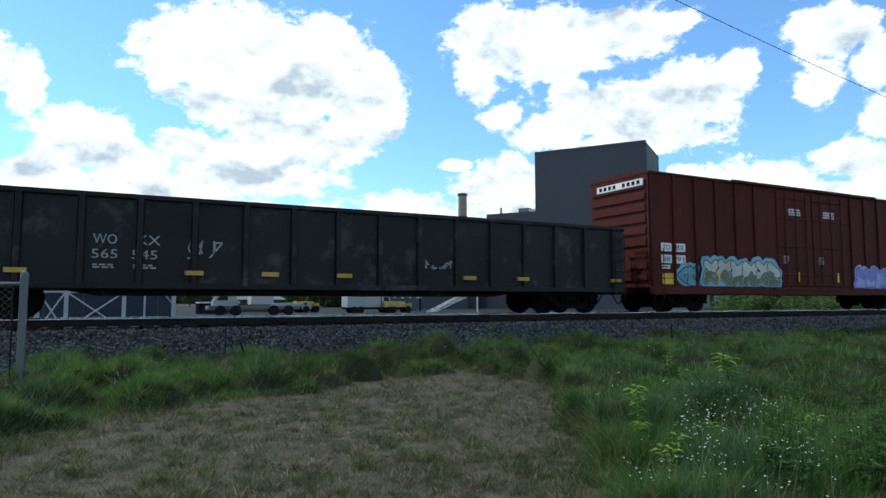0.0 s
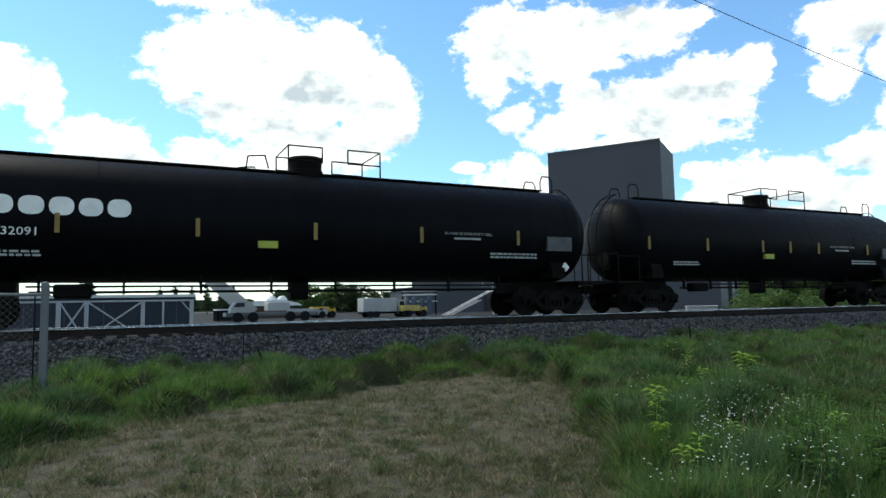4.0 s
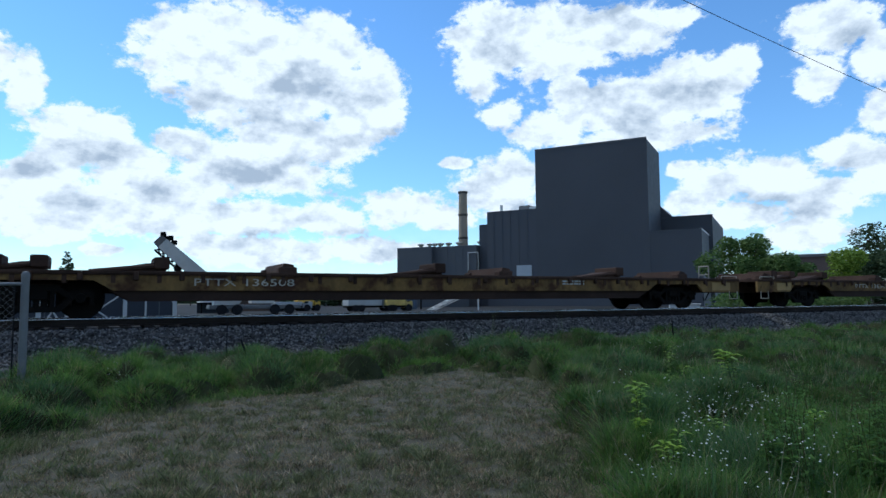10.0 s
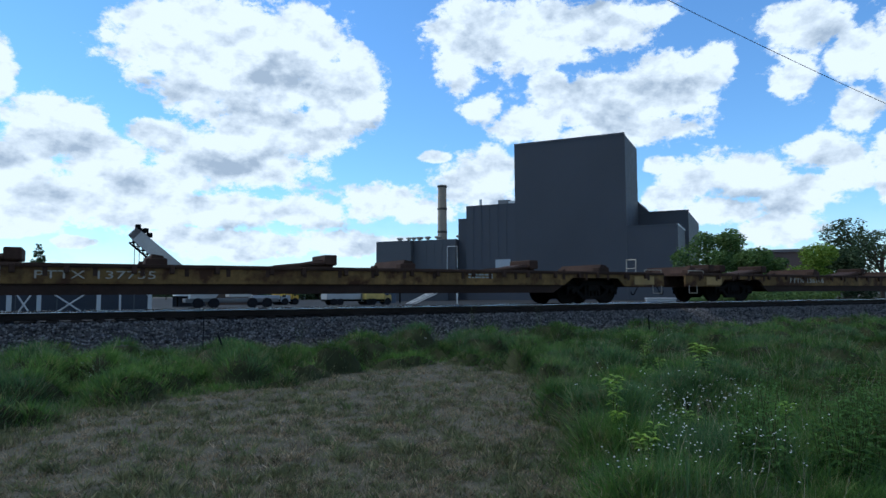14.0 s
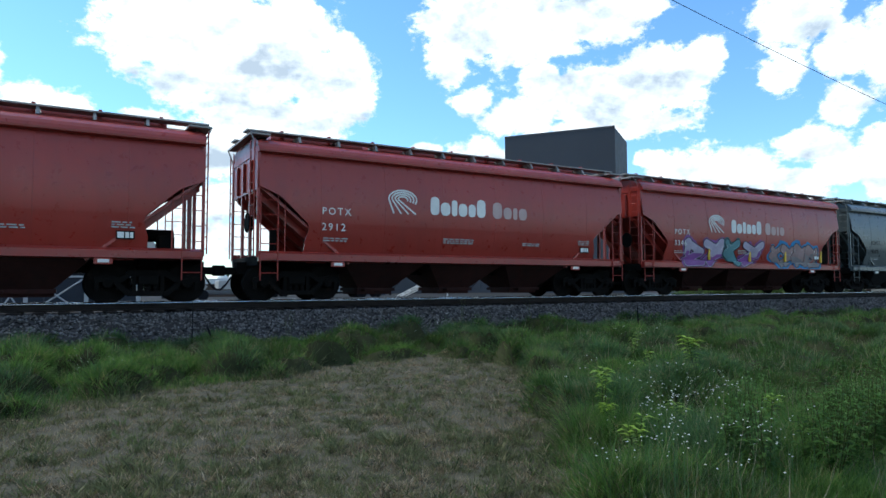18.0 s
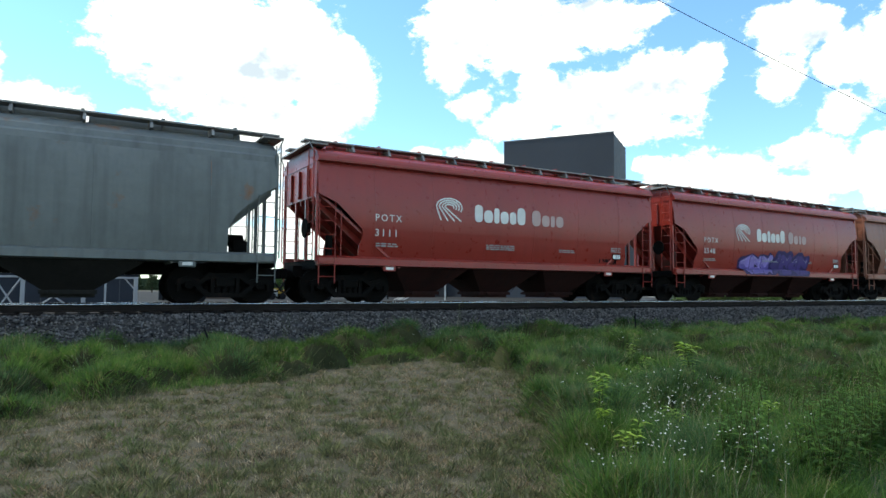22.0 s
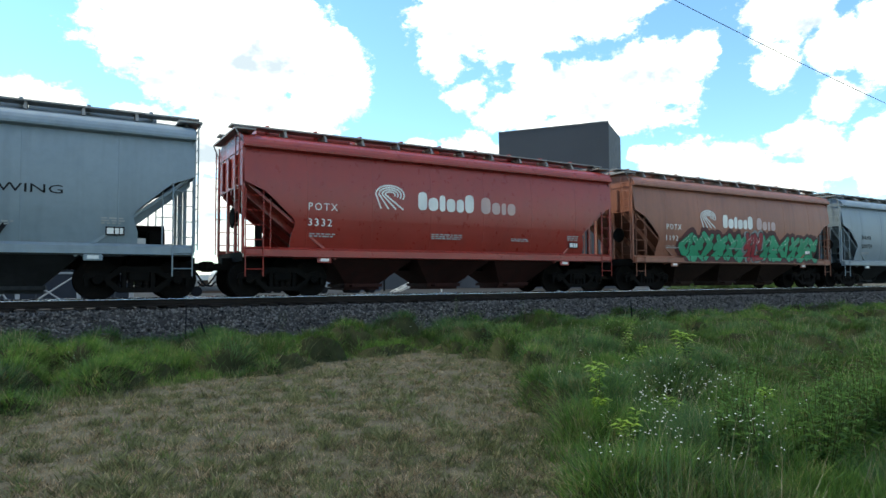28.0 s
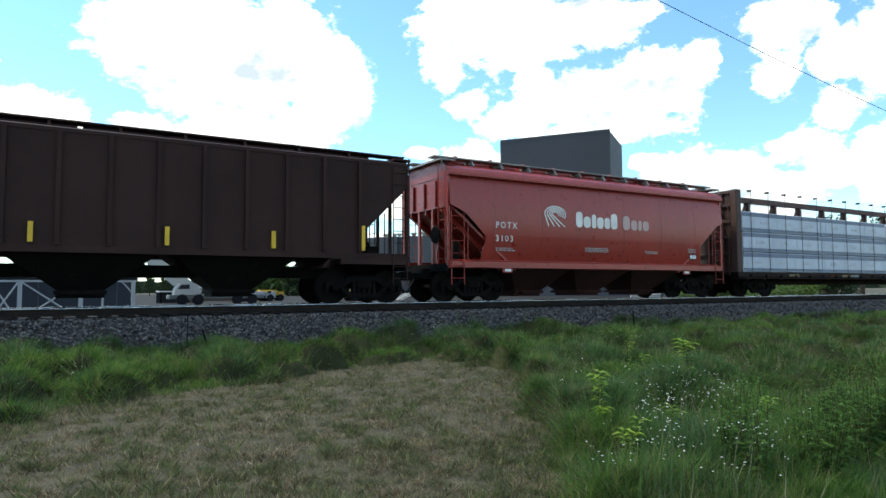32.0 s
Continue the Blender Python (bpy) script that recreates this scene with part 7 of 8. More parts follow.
def boom_box(a, b, w, h0, h1):
    v = []
    for q, hh in ((a, h0), (b, h1)):
        c_ = tip + ax * q
        for sy, sz in ((-1, -1), (1, -1), (1, 1), (-1, 1)):
            v.append(tuple(c_ + sd * w * sy + upv * hh * sz))
    return Shape().add(v, [(0, 1, 2, 3), (7, 6, 5, 4), (0, 4, 5, 1), (1, 5, 6, 2), (2, 6, 7, 3), (3, 7, 4, 0)])


L_ = (foot - tip).length
part("boom", boom_box(0.3, L_, 0.5, 0.62, 0.8), CW, crane)
part("boom_head", boom_box(-0.35, 0.9, 0.45, 0.55, 0.72), mat("grimy_boom_head", (0.11, 0.1, 0.095), 0.7, 0, 0.3, 2, 0.2), crane)
for q, u_ in ((-0.3, 0.75), (0.5, 0.95), (1.1, 0.85)):
    c_ = tip + ax * q + upv * u_
    part("boom_fitting", Shape().rbox(c_.x - 0.28, c_.x + 0.28, c_.y - 0.3, c_.y + 0.3, c_.z - 0.25, c_.z + 0.25, 0.08), STEEL_DARK, crane)
bl = boom_box(2.0, 5.6, 0.02, 0.24, 0.28)
part("boom_lettering", Shape().add([tuple(Vector(p_) - sd * 0.52) for p_ in bl.v], bl.f), paint_of("faded_red_lettering", (0.3, 0.06, 0.05)), crane)
jib = Shape()
for i in range(8):
    q0, q1 = tip + ax * (0.2 + i * 0.6), tip + ax * (0.8 + i * 0.6)
    lo0, lo1 = q0 - upv * 1.05, q1 - upv * 1.05
    jib.rod(lo0, lo1, 0.1).rod(q0 - upv * 0.5, lo1, 0.07).rod(lo0, q1 - upv * 0.5, 0.07).rod(q0 - upv * 0.5 + sd * 0.4, lo1 + sd * 0.4, 0.06)
part("lattice_jib", jib, STEEL_DARK, crane)
part("sheave", Shape().lathe([(-0.12, 0.4), (0.12, 0.4)], tuple(tip + ax * 0.1 + upv * 0.5), "y", 14), STEEL_DARK, crane)
part("sheave", Shape().lathe([(-0.12, 0.35), (0.12, 0.35)], tuple(tip + ax * 3.2 - upv * 1.0), "y", 14), STEEL_DARK, crane)
for q, z in ((0.0, 3.6), (0.6, 3.9), (1.2, 4.4)):
    c_ = tip + ax * q
    part("hoist_rope", Shape().rod((c_.x, c_.y, c_.z - 0.6), (c_.x, c_.y, z - 1.2), 0.035, 5), STEEL_DARK, crane)
part("hook_block", Shape().rbox(tip.x - 0.2, tip.x + 0.2, tip.y - 0.15, tip.y + 0.15, 2.1, 2.6, 0.05), STEEL_DARK, crane)
part("boom_ram", Shape().rod((12.3, 73.6, -0.3), (9.6, 74.0, 2.0), 0.16, 10), CW, crane)
part("carrier", Shape().rbox(9.8, 19.5, 71.6, 74.2, -0.55, -0.1, 0.08), mat("grey_carrier_paint", (0.1, 0.1, 0.1), 0.6, 0, 0.2, 1, 0.05), crane)
cabs = Shape().prism([(10.2, -0.1), (12.6, -0.1), (12.6, 1.0), (11.9, 1.15), (10.8, 1.1), (10.3, 0.5)], 71.5, 73.0)
cb_ = part("cab", cabs, CW, crane)
part("cab_window", Shape().prism([(10.55, 0.5), (11.7, 0.5), (11.7, 0.98), (10.9, 0.95)], 71.46, 71.5), GLASS_DARK, cb_)
part("counterweight", Shape().rbox(14.2, 16.6, 71.8, 74.0, 0.0, 0.95, 0.08), CW, crane)
for x in (11.0, 12.6, 16.6, 18.2):
    part("wheel", Shape().lathe([(71.45, 0.5), (71.5, 0.56), (71.85, 0.56), (71.9, 0.5)], (x, 0, -0.6), "y", 18), BLACK_LETTER, crane)


def vehicle(name, label, at, length, height, width, body, cab=True, rz=0.0):
    """A parked truck: chassis, box or bed, cab with windows, wheels."""
    t = thing(name, label, "truck", at=at, rz=rz)
    part("chassis", Shape().rbox(0, length, -width / 2 + 0.2, width / 2 - 0.2, 0.5, 0.75, 0.04), STEEL_DARK, t)
    part("box_body", Shape().rbox(0, length * 0.72, -width / 2, width / 2, 0.75, height, 0.06), body, t)
    if cab:
        c_ = part("cab", Shape().prism([(length * 0.74, 0.45), (length, 0.45), (length, 1.25), (length * 0.93, 1.35), (length * 0.88, height * 0.9), (length * 0.74, height * 0.9)], -width / 2 + 0.05, width / 2 - 0.05), body, t)
        part("window", Shape().prism([(length * 0.78, 1.35), (length * 0.9, 1.35), (length * 0.87, height * 0.82), (length * 0.78, height * 0.82)], -width / 2 + 0.02, -width / 2 + 0.05), GLASS_DARK, c_)
    for x in (length * 0.15, length * 0.28, length * 0.86):
        for y in (-width / 2 + 0.12, width / 2 - 0.35):
            part("wheel", Shape().lathe([(y - 0.12, 0.4), (y - 0.1, 0.47), (y + 0.12, 0.47), (y + 0.14, 0.4)], (x, 0, 0.47), "y", 16), BLACK_LETTER, t)
    return t


vehicle("trailer_truck", "white box truck parked in the yard", (27.5, 79.8, -1.15), 6.4, 2.5, 2.4, mat("dusty_white_truck_paint", (0.32, 0.32, 0.31), 0.5, 0, 0.15, 1, 0.03))
vehicle("yellow_truck", "small yellow and white truck parked in the yard", (32.3, 78.4, -1.15), 3.6, 1.5, 2.0, paint_of("dull_truck_yellow", (0.42, 0.3, 0.08)))
vehicle("flatbed_truck", "grey flatbed truck parked by a low building", (19.8, 86.5, -1.15), 5.0, 1.3, 2.2, mat("grey_vehicle_paint", (0.25, 0.26, 0.27), 0.4, 0, 0.1, 1, 0.02))
vehicle("yellow_loader", "yellow site vehicle beside a brown building", (23.2, 88.0, -1.15), 3.2, 1.5, 2.0, paint_of("site_yellow", (0.45, 0.27, 0.03)))

house = thing("low_building", "brown low building with a wide white roof", "building")
part("wall", Shape().box(15.6, 22.4, 93.5, 104, -1.2, 0.7), mat("brown_wall_boards", (0.1, 0.07, 0.055), 0.8, 0, 0.2, 1, 0.1), house)
part("roof", Shape().prism([(14.9, 0.62), (23.2, 0.62), (22.6, 1.0), (20.5, 1.45), (16, 1.25)], 92.8, 104.5), mat("white_sheet_roof", (0.62, 0.62, 0.6), 0.5, 0, 0.08, 0.5, 0.03), house)
for x in (19.5, 21.0):
    part("roof_dome", Shape().lathe([(1.1, 0.8), (1.6, 0.75), (2.0, 0.45), (2.1, 0.05)], (x, 96, 0), "z", 14), mat("white_sheet_roof", (0.62, 0.62, 0.6)), house)
lean = thing("lean_to", "small shelter with a pale roof in the yard", "shelter")
part("roof", Shape().box(10.0, 13.8, 81, 84, 0.15, 0.3), PALE_METAL, lean)
for x in (10.2, 13.6):
    part("post", Shape().box(x - 0.08, x + 0.08, 81.2, 81.36, -1.2, 0.15), STEEL_DARK, lean)
part("wall", Shape().box(10.0, 13.8, 83.8, 84, -1.2, 0.15), DARKB, lean)
grey = thing("grey_warehouse", "wide dark grey warehouse behind the yard", "warehouse")
part("wall", Shape().box(46, 62, 108, 116, -1.2, 3.2), DARK_CLAD2, grey)
part("roof", Shape().prism([(45.6, 3.2), (62.4, 3.2), (62.4, 3.5), (54, 4.0), (45.6, 3.5)], 107.7, 116.3), DARK_CLAD, grey)

conv = thing("conveyor", "inclined pale steel conveyor against the factory wall", "conveyor")
for dy in (0, 1.0):
    part("rail", Shape().rod((39.9, 80.7 + dy, -1.25), (46.4, 77.1 + dy, 2.5), 0.07, 6), PALE_METAL, conv)
    part("rail", Shape().rod((40.5, 80.7 + dy, -1.35), (44.6, 78.3 + dy, 0.9), 0.06, 6), PALE_METAL, conv)
for i in range(8):
    t_ = i / 8
    part("rung", Shape().rod((39.9 + 6.5 * t_, 80.7 - 3.6 * t_, -1.25 + 3.75 * t_), (39.9 + 6.5 * t_, 81.7 - 3.6 * t_, -1.25 + 3.75 * t_), 0.06, 5), PALE_METAL, conv)
part("leg", Shape().rod((45.9, 77.4, -1.16), (45.9, 77.4, 2.3), 0.1, 6), PALE_METAL, conv)
tanks = thing("pipe_rack", "rack of dark pipes and vessels beside the factory", "pipe rack")
for i, x in enumerate((39.0, 40.0, 41.2, 42.2)):
    part("vessel", Shape().lathe([(-1.2, 0.42), (1.0 + 0.3 * (i % 2), 0.42), (1.4 + 0.3 * (i % 2), 0.2)], (x, 91.5 - i * 0.4, 0), "z", 12), mat("dull_blue_steel", (0.06, 0.075, 0.1), 0.6, 0.2, 0.2, 1, 0.1), tanks)
for z in (0.9, 1.9, 2.5):
    part("pipe", Shape().rod((38.4, 92.0, z), (43.4, 90.0, z), 0.1, 8), PALE_METAL, tanks)
for x, y in ((38.5, 92.0), (43.2, 90.1)):
    part("column", Shape().box(x - 0.1, x + 0.1, y - 0.1, y + 0.1, -1.2, 2.7), STEEL_DARK, tanks)
wall_low = thing("concrete_block_wall", "low pale concrete wall behind the track", "wall")
part("slab", Shape().rbox(-0.85, 0.85, -0.2, 0.2, -1.3, -0.02, 0.03), mat("pale_concrete", (0.42, 0.42, 0.41), 0.85, 0, 0.12, 1, 0.1), wall_low)
part("cap", Shape().rbox(-0.9, 0.9, -0.25, 0.25, -0.03, 0.05, 0.03), mat("pale_concrete", (0.42, 0.42, 0.41)), wall_low)
wall_low.location, wall_low.rotation_euler[2] = (30.6, 27.6, 0), radians(-40)
brick = thing("long_low_building", "long brown low building behind trees", "building")
part("wall", Shape().box(0, 10.5, -5, 0, -1.2, 6.0), mat("brown_brick_wall", (0.13, 0.09, 0.075), 0.85, 0, 0.15, 1, 0.1), brick)
part("roof", Shape().box(-0.3, 10.8, -5.3, 0.3, 6.0, 6.4), mat("grey_roof_edge", (0.14, 0.13, 0.13), 0.8, 0, 0.15, 1, 0.1), brick)
brick.location, brick.rotation_euler[2] = (88.6, 65.5, 0), radians(-57)

# ================= trees =================
LEAF_V = [(-0.5, 0.0, -0.25), (0.45, 0.1, -0.3), (0.4, -0.1, 0.3), (-0.35, 0.15, 0.35)]
LEAF_F = [(0, 1, 2, 3)]


def crown_mesh(name, material, n, clumps, leaf, seed):
    """Leaves gathered in clumps: clumps are (x, y, z, radius)."""
    r = np.random.default_rng(seed)
    cl = np.array(clumps)
    w = cl[:, 3] ** 2
    pick = r.choice(len(cl), n, p=w / w.sum())
    d = r.normal(0, 1, (n, 3))
    d /= np.linalg.norm(d, axis=1)[:, None]
    rad = cl[pick, 3] * r.uniform(0.2, 1, n) ** 0.45
    p = cl[pick, :3] + d * rad[:, None] * (1, 1, 0.75)
    sc = np.stack([leaf * r.uniform(0.6, 1.4, n)] * 2 + [leaf * r.uniform(0.4, 1.3, n)], 1)
    tilt = r.normal(0, 0.8, (n, 2))
    return scatter_mesh(name, material, LEAF_V, LEAF_F, p, r.uniform(0, 6.28, n), sc, tilt)


BARK = mat("grey_brown_bark", (0.07, 0.055, 0.042), 0.9, 0, 0.3, 3, 0.6)
LEAF_MID = island_mat("mid_green_leaves", (0.04, 0.08, 0.022), (0.14, 0.21, 0.06), 0.6, 0.4, patch=1.2)
LEAF_DARK = island_mat("dark_green_leaves", (0.022, 0.04, 0.018), (0.075, 0.105, 0.045), 0.7, 0.3, patch=1.2)
LEAF_LIGHT = island_mat("yellow_green_leaves", (0.08, 0.14, 0.015), (0.2, 0.28, 0.04), 0.6, 0.4)


def tree(label, at, height, spread, seed, material, leaves, leaf, low=0.3, sparse=False, name="tree"):
    t = thing(name, label, "tree" if name == "tree" else "bush", at=at)
    r = random.Random(seed)
    trunk = Shape().rod((0, 0, 0), (0.05 * spread, 0, height * 0.55), 0.055 * height * 0.5, 8, 0.03 * height * 0.5)
    part("trunk", trunk, BARK, t)
    clumps = []
    for i in range(16 if not sparse else 22):
        a, z = r.uniform(0, 6.28), r.uniform(low, 0.95) * height
        out = spread * r.uniform(0.25, 0.9) * (1.0 - 0.55 * abs(z / height - 0.55))
        e = (out * math.cos(a), out * math.sin(a), z)
        s0 = (0.0, 0.0, min(height * 0.5, z * 0.6))
        part("limb", Shape().rod(s0, e, 0.009 * height, 5, 0.003 * height), BARK, t)
        clumps.append((*e, spread * r.uniform(0.16, 0.3) if sparse else spread * r.uniform(0.28, 0.46)))
        for _ in range(2):
            q = (e[0] + r.uniform(-1, 1) * spread * 0.3, e[1] + r.uniform(-1, 1) * spread * 0.3, min(height, e[2] + r.uniform(-0.1, 0.12) * height))
            clumps.append((*q, spread * (0.12 if sparse else 0.22)))
    part("crown", crown_mesh("crown", material, leaves, clumps, leaf, seed), None, t)
    return t


tree("broad green tree behind the track", (50.3, 38.0, -1.15), 7.0, 4.0, 1, LEAF_MID, 14000, 0.2, 0.25)
tree("green tree beside the broad one", (52.4, 36.0, -1.15), 4.6, 2.6, 2, LEAF_MID, 9000, 0.19)
tree("light green shrubby tree behind the track", (57.0, 34.8, -1.15), 5.2, 3.2, 3, LEAF_LIGHT, 9000, 0.18, 0.15)
tree("tall dark green tree with an open crown", (67.5, 33.6, -1.15), 9.6, 5.6, 4, LEAF_DARK, 7500, 0.19, 0.4, True)
tree("dark green tree under the tall one", (62.0, 34.6, -1.15), 5.6, 3.2, 5, LEAF_DARK, 8000, 0.2, 0.1)
tree("round green bush beside the track", (33.5, 25.6, -1.15), 1.9, 2.0, 6, LEAF_MID, 4500, 0.12, 0.1, name="bush")
tree("round green bush beside the track", (37.5, 25.0, -1.15), 1.6, 2.2, 7, LEAF_MID, 4500, 0.12, 0.1, name="bush")
tree("round green bush beside the track", (42.5, 25.6, -1.15), 1.8, 2.4, 8, LEAF_MID, 4500, 0.12, 0.1, name="bush")
for i, (x, y, hh, sp) in enumerate(((40, 153, 6.5, 4), (44, 154, 5.8, 4), (47.5, 151, 6.6, 4.2), (51, 152, 6.2, 4), (34, 156, 5.2, 4), (57, 150, 5.5, 4))):
    tree("green tree at the back of the yard", (x, y, -1.15), hh, sp, 20 + i, LEAF_MID if i < 2 else LEAF_DARK, 2200, 0.45, 0.08)


def conifer(at, height, seed):
    t = thing("conifer", "dark conifer on the skyline", "tree", "skyline conifers", at=at)
    part("trunk", Shape().rod((0, 0, 0), (0, 0, height), 0.02 * height, 6, 0.004 * height), BARK, t)
    r, clumps = random.Random(seed), []
    for i in range(16):
        z = height * (0.2 + 0.8 * i / 15)
        w = 0.24 * height * (1 - 0.9 * i / 15) + 0.1
        for k in range(4):
            a = r.uniform(0, 6.28)
            clumps.append((w * 0.7 * math.cos(a), w * 0.7 * math.sin(a), z - 0.05 * height * r.random(), w * 0.35 + 0.08))
    part("crown", crown_mesh("crown", LEAF_DARK, 2600, clumps, 0.035 * height, seed), None, t)


for i, (x, y, hh) in enumerate(((-5.5, 119.9, 9.4), (-14, 150, 8), (-20, 150, 8.2), (17, 190, 7.6), (21, 190, 7.9), (24.5, 190, 7.3), (28, 190, 8.0), (12.5, 190, 7.8), (9, 190, 7.4))):
    conifer((x, y, -1.15), hh, 40 + i)

r_ = random.Random(9)
pts = []
far = Shape()
x = -420.0
while x < 760:
    w = r_.uniform(6, 16)
    hgt = 3.6 + r_.uniform(0, 2.6)
    far.prism([(x, -1.5), (x + w, -1.5), (x + w, hgt * 0.8), (x + w * 0.75, hgt * r_.uniform(0.9, 1)), (x + w * 0.5, hgt), (x + w * 0.2, hgt * r_.uniform(0.85, 1))], 330 + r_.uniform(-8, 8), 336)
    x += w * 0.93
fw = new("far_woods", far.mesh("far_woods", mat("far_tree_line", (0.03, 0.045, 0.025), 0.95, 0, 0.35, 0.3, 0.8)))
tagged(fw, "distant dark tree line behind the yard", "woods", kind="stuff")

# ================= fence, stakes, wire =================
fence = thing("chain_link_fence", "galvanised chain-link fence with a round end post", "fence")
GALV = mat("dull_galvanised_steel", (0.13, 0.135, 0.14), 0.6, 0.2, 0.2, 3, 0.1)
FX, FY = -1.06, 11.55
part("end_post", Shape().lathe([(-1.16, 0.055), (0.78, 0.055), (0.82, 0.06), (0.86, 0.04), (0.875, 0.01)], (FX, FY, 0), "z", 16), GALV, fence, smooth=True)
part("tension_bar", Shape().rod((FX - 0.13, FY, -1.1), (FX - 0.13, FY, 0.66), 0.012, 6), BLACK_LETTER, fence)
part("top_rail", Shape().rod((FX, FY, 0.68), (FX - 6.0, FY - 0.2, 0.68), 0.025, 10), GALV, fence)
part("line_post", Shape().rod((FX - 3.0, FY - 0.1, -1.16), (FX - 3.0, FY - 0.1, 0.72), 0.03, 10), GALV, fence)
net = Shape()
for i in range(-18, 60):
    for sgn in (1, -1):
        x0 = FX - 0.13 - i * 0.1
        a = Vector((x0, FY, -1.1))
        b = Vector((x0 - sgn * 1.76, FY, 0.66))
        ts = [0.0, 1.0]
        lo, hi = FX - 6.0, FX - 0.13
        dx = b.x - a.x
        t0, t1 = sorted(((lo - a.x) / dx, (hi - a.x) / dx))
        t0, t1 = max(0, t0), min(1, t1)
        if t1 - t0 > 0.02:
            net.rod(a.lerp(b, t0), a.lerp(b, t1), 0.0018, 3, caps=False)
tagged(part("wire_mesh", net, GALV, fence), kind="stuff")

wire = thing("overhead_wire", "thin black overhead cable", "cable")
w0, w1 = Vector((18.98, 16.27, 11.24)), Vector((35.81, 17.83, 10.46))
pts = [w0 + (w1 - w0) * t_ + Vector((0, 0, -0.012 * (t_ * 17) * (1 - t_))) for t_ in np.linspace(-2, 3.5, 24)]
cv = []
for p_ in pts:
    cv += [tuple(p_ + Vector((0, 0.017 * math.cos(a_), 0.017 * math.sin(a_)))) for a_ in (0, 1.57, 3.14, 4.71)]
cf = [(4 * i + k, 4 * i + (k + 1) % 4, 4 * i + 4 + (k + 1) % 4, 4 * i + 4 + k) for i in range(len(pts) - 1) for k in range(4)]
part("cable", Shape().add(cv, cf), BLACK_LETTER, wire)
for name, label, base, top, r in (("dark_stake", "short dark leaning stake in the grass", (2.75, 13.7, -1.1), (2.5, 13.65, -0.42), 0.025),
                                  ("dark_stake", "short dark leaning stake in the grass", (14.6, 13.6, -1.1), (14.45, 13.5, -0.25), 0.025),
                                  ("thin_stake", "thin upright dark stem in the grass", (2.3, 14.2, -1.1), (2.3, 14.2, 0.05), 0.013)):
    t = thing(name, label, "stake")
    part("shaft", Shape().rod(base, top, r, 6, r * 0.8), BLACK_LETTER, t)
    part("tip", Shape().rod(top, (top[0] + (top[0] - base[0]) * 0.06, top[1], top[2] + 0.04), r * 0.8, 6, r * 0.3), BLACK_LETTER, t)

# ================= the cars in their order =================
gondola(-4.7, 15.98)
box_car(17.19, 35.72)
TEAL = mat("teal_wrap_film", (0.02, 0.15, 0.2), 0.36, 0, 0.22, 2, 0.6, bump_scale=3.5)
WRAP_WHITE = mat("white_wrap_film", (0.4, 0.43, 0.47), 0.35, 0, 0.1, 2, 0.3, bump_scale=6)
RED_WRAP = mat("red_wrap_film", (0.26, 0.018, 0.03), 0.4, 0, 0.12, 2, 0.3, bump_scale=6)
PANEL_GREY = mat("pale_print_panel", (0.38, 0.34, 0.33), 0.4, 0, 0.1, 3, 0.1)
PALE_TEAL = mat("pale_teal_print", (0.2, 0.48, 0.5), 0.4, 0, 0.1, 3, 0.1)
WHITE_BLUE = mat("blue_white_wrap_film", (0.42, 0.47, 0.55), 0.4, 0, 0.15, 2, 0.3, bump_scale=6)
WRAP_NAVY = mat("dark_band_print", (0.1, 0.13, 0.2), 0.4, 0, 0.2, 3, 0.1)
centerbeam(37.11, 59.5, "brown centre-beam car loaded with teal and white wrapped lumber", CAR_BROWN, wrapped_lumber(TEAL, WRAP_WHITE, PALE_TEAL, "teal", ((0.0, 0.488), (0.507, 1.0))), 1, "GTW ")
tank_car(60.72, 80.6, "black tank car with full-length roof handrails and spray tags", True, "", "", 1)
tank_car(81.57, 100.9, "black tank car with large white block lettering", False, "big", "PROX 32091", 2)
tank_car(102.2, 118.83, "plain black tank car, shorter than its neighbours", False, "", "", 3)
tank_car(120.23, 139.35, "black tank car with large white block lettering", False, "big", "PROX 32100", 4)
centerbeam(140.47, 162.74, "maroon centre-beam car loaded with bare pale lumber", CAR_MAROON, bare_lumber, 2, "NOKL 732 152")
c = centerbeam(164.21, 186.69, "dark green centre-beam car loaded with red and white wrapped lumber", CAR_DKGREEN, wrapped_lumber(RED_WRAP, WRAP_WHITE, PANEL_GREY, "red", ((0.0, 0.505), (0.508, 1.0)), True), 3)
centerbeam(187.82, 210.0, "brown centre-beam car loaded with red and white wrapped lumber", CAR_BROWN, wrapped_lumber(RED_WRAP, WRAP_WHITE, PANEL_GREY, "red", ((0.0, 0.553), (0.587, 1.0))), 4, "ITLW 4 99")
for i, (a, num) in enumerate(((211.3, "136508"), (239.0, "136347"), (266.6, "142082"), (294.5, "137735"), (322.3, "136146"))):
    flat_car(a, a + 26.6, num, i)
stake_flat(350.2, 377.1)
BLACK_S, WHITE_S = paint_of("black_spray", (0.015, 0.015, 0.015)), paint_of("white_spray", (0.6, 0.6, 0.58))


YELLOW_S = paint_of("yellow_spray", (0.5, 0.36, 0.03))
INDIGO_S = paint_of("indigo_spray", (0.025, 0.012, 0.09))


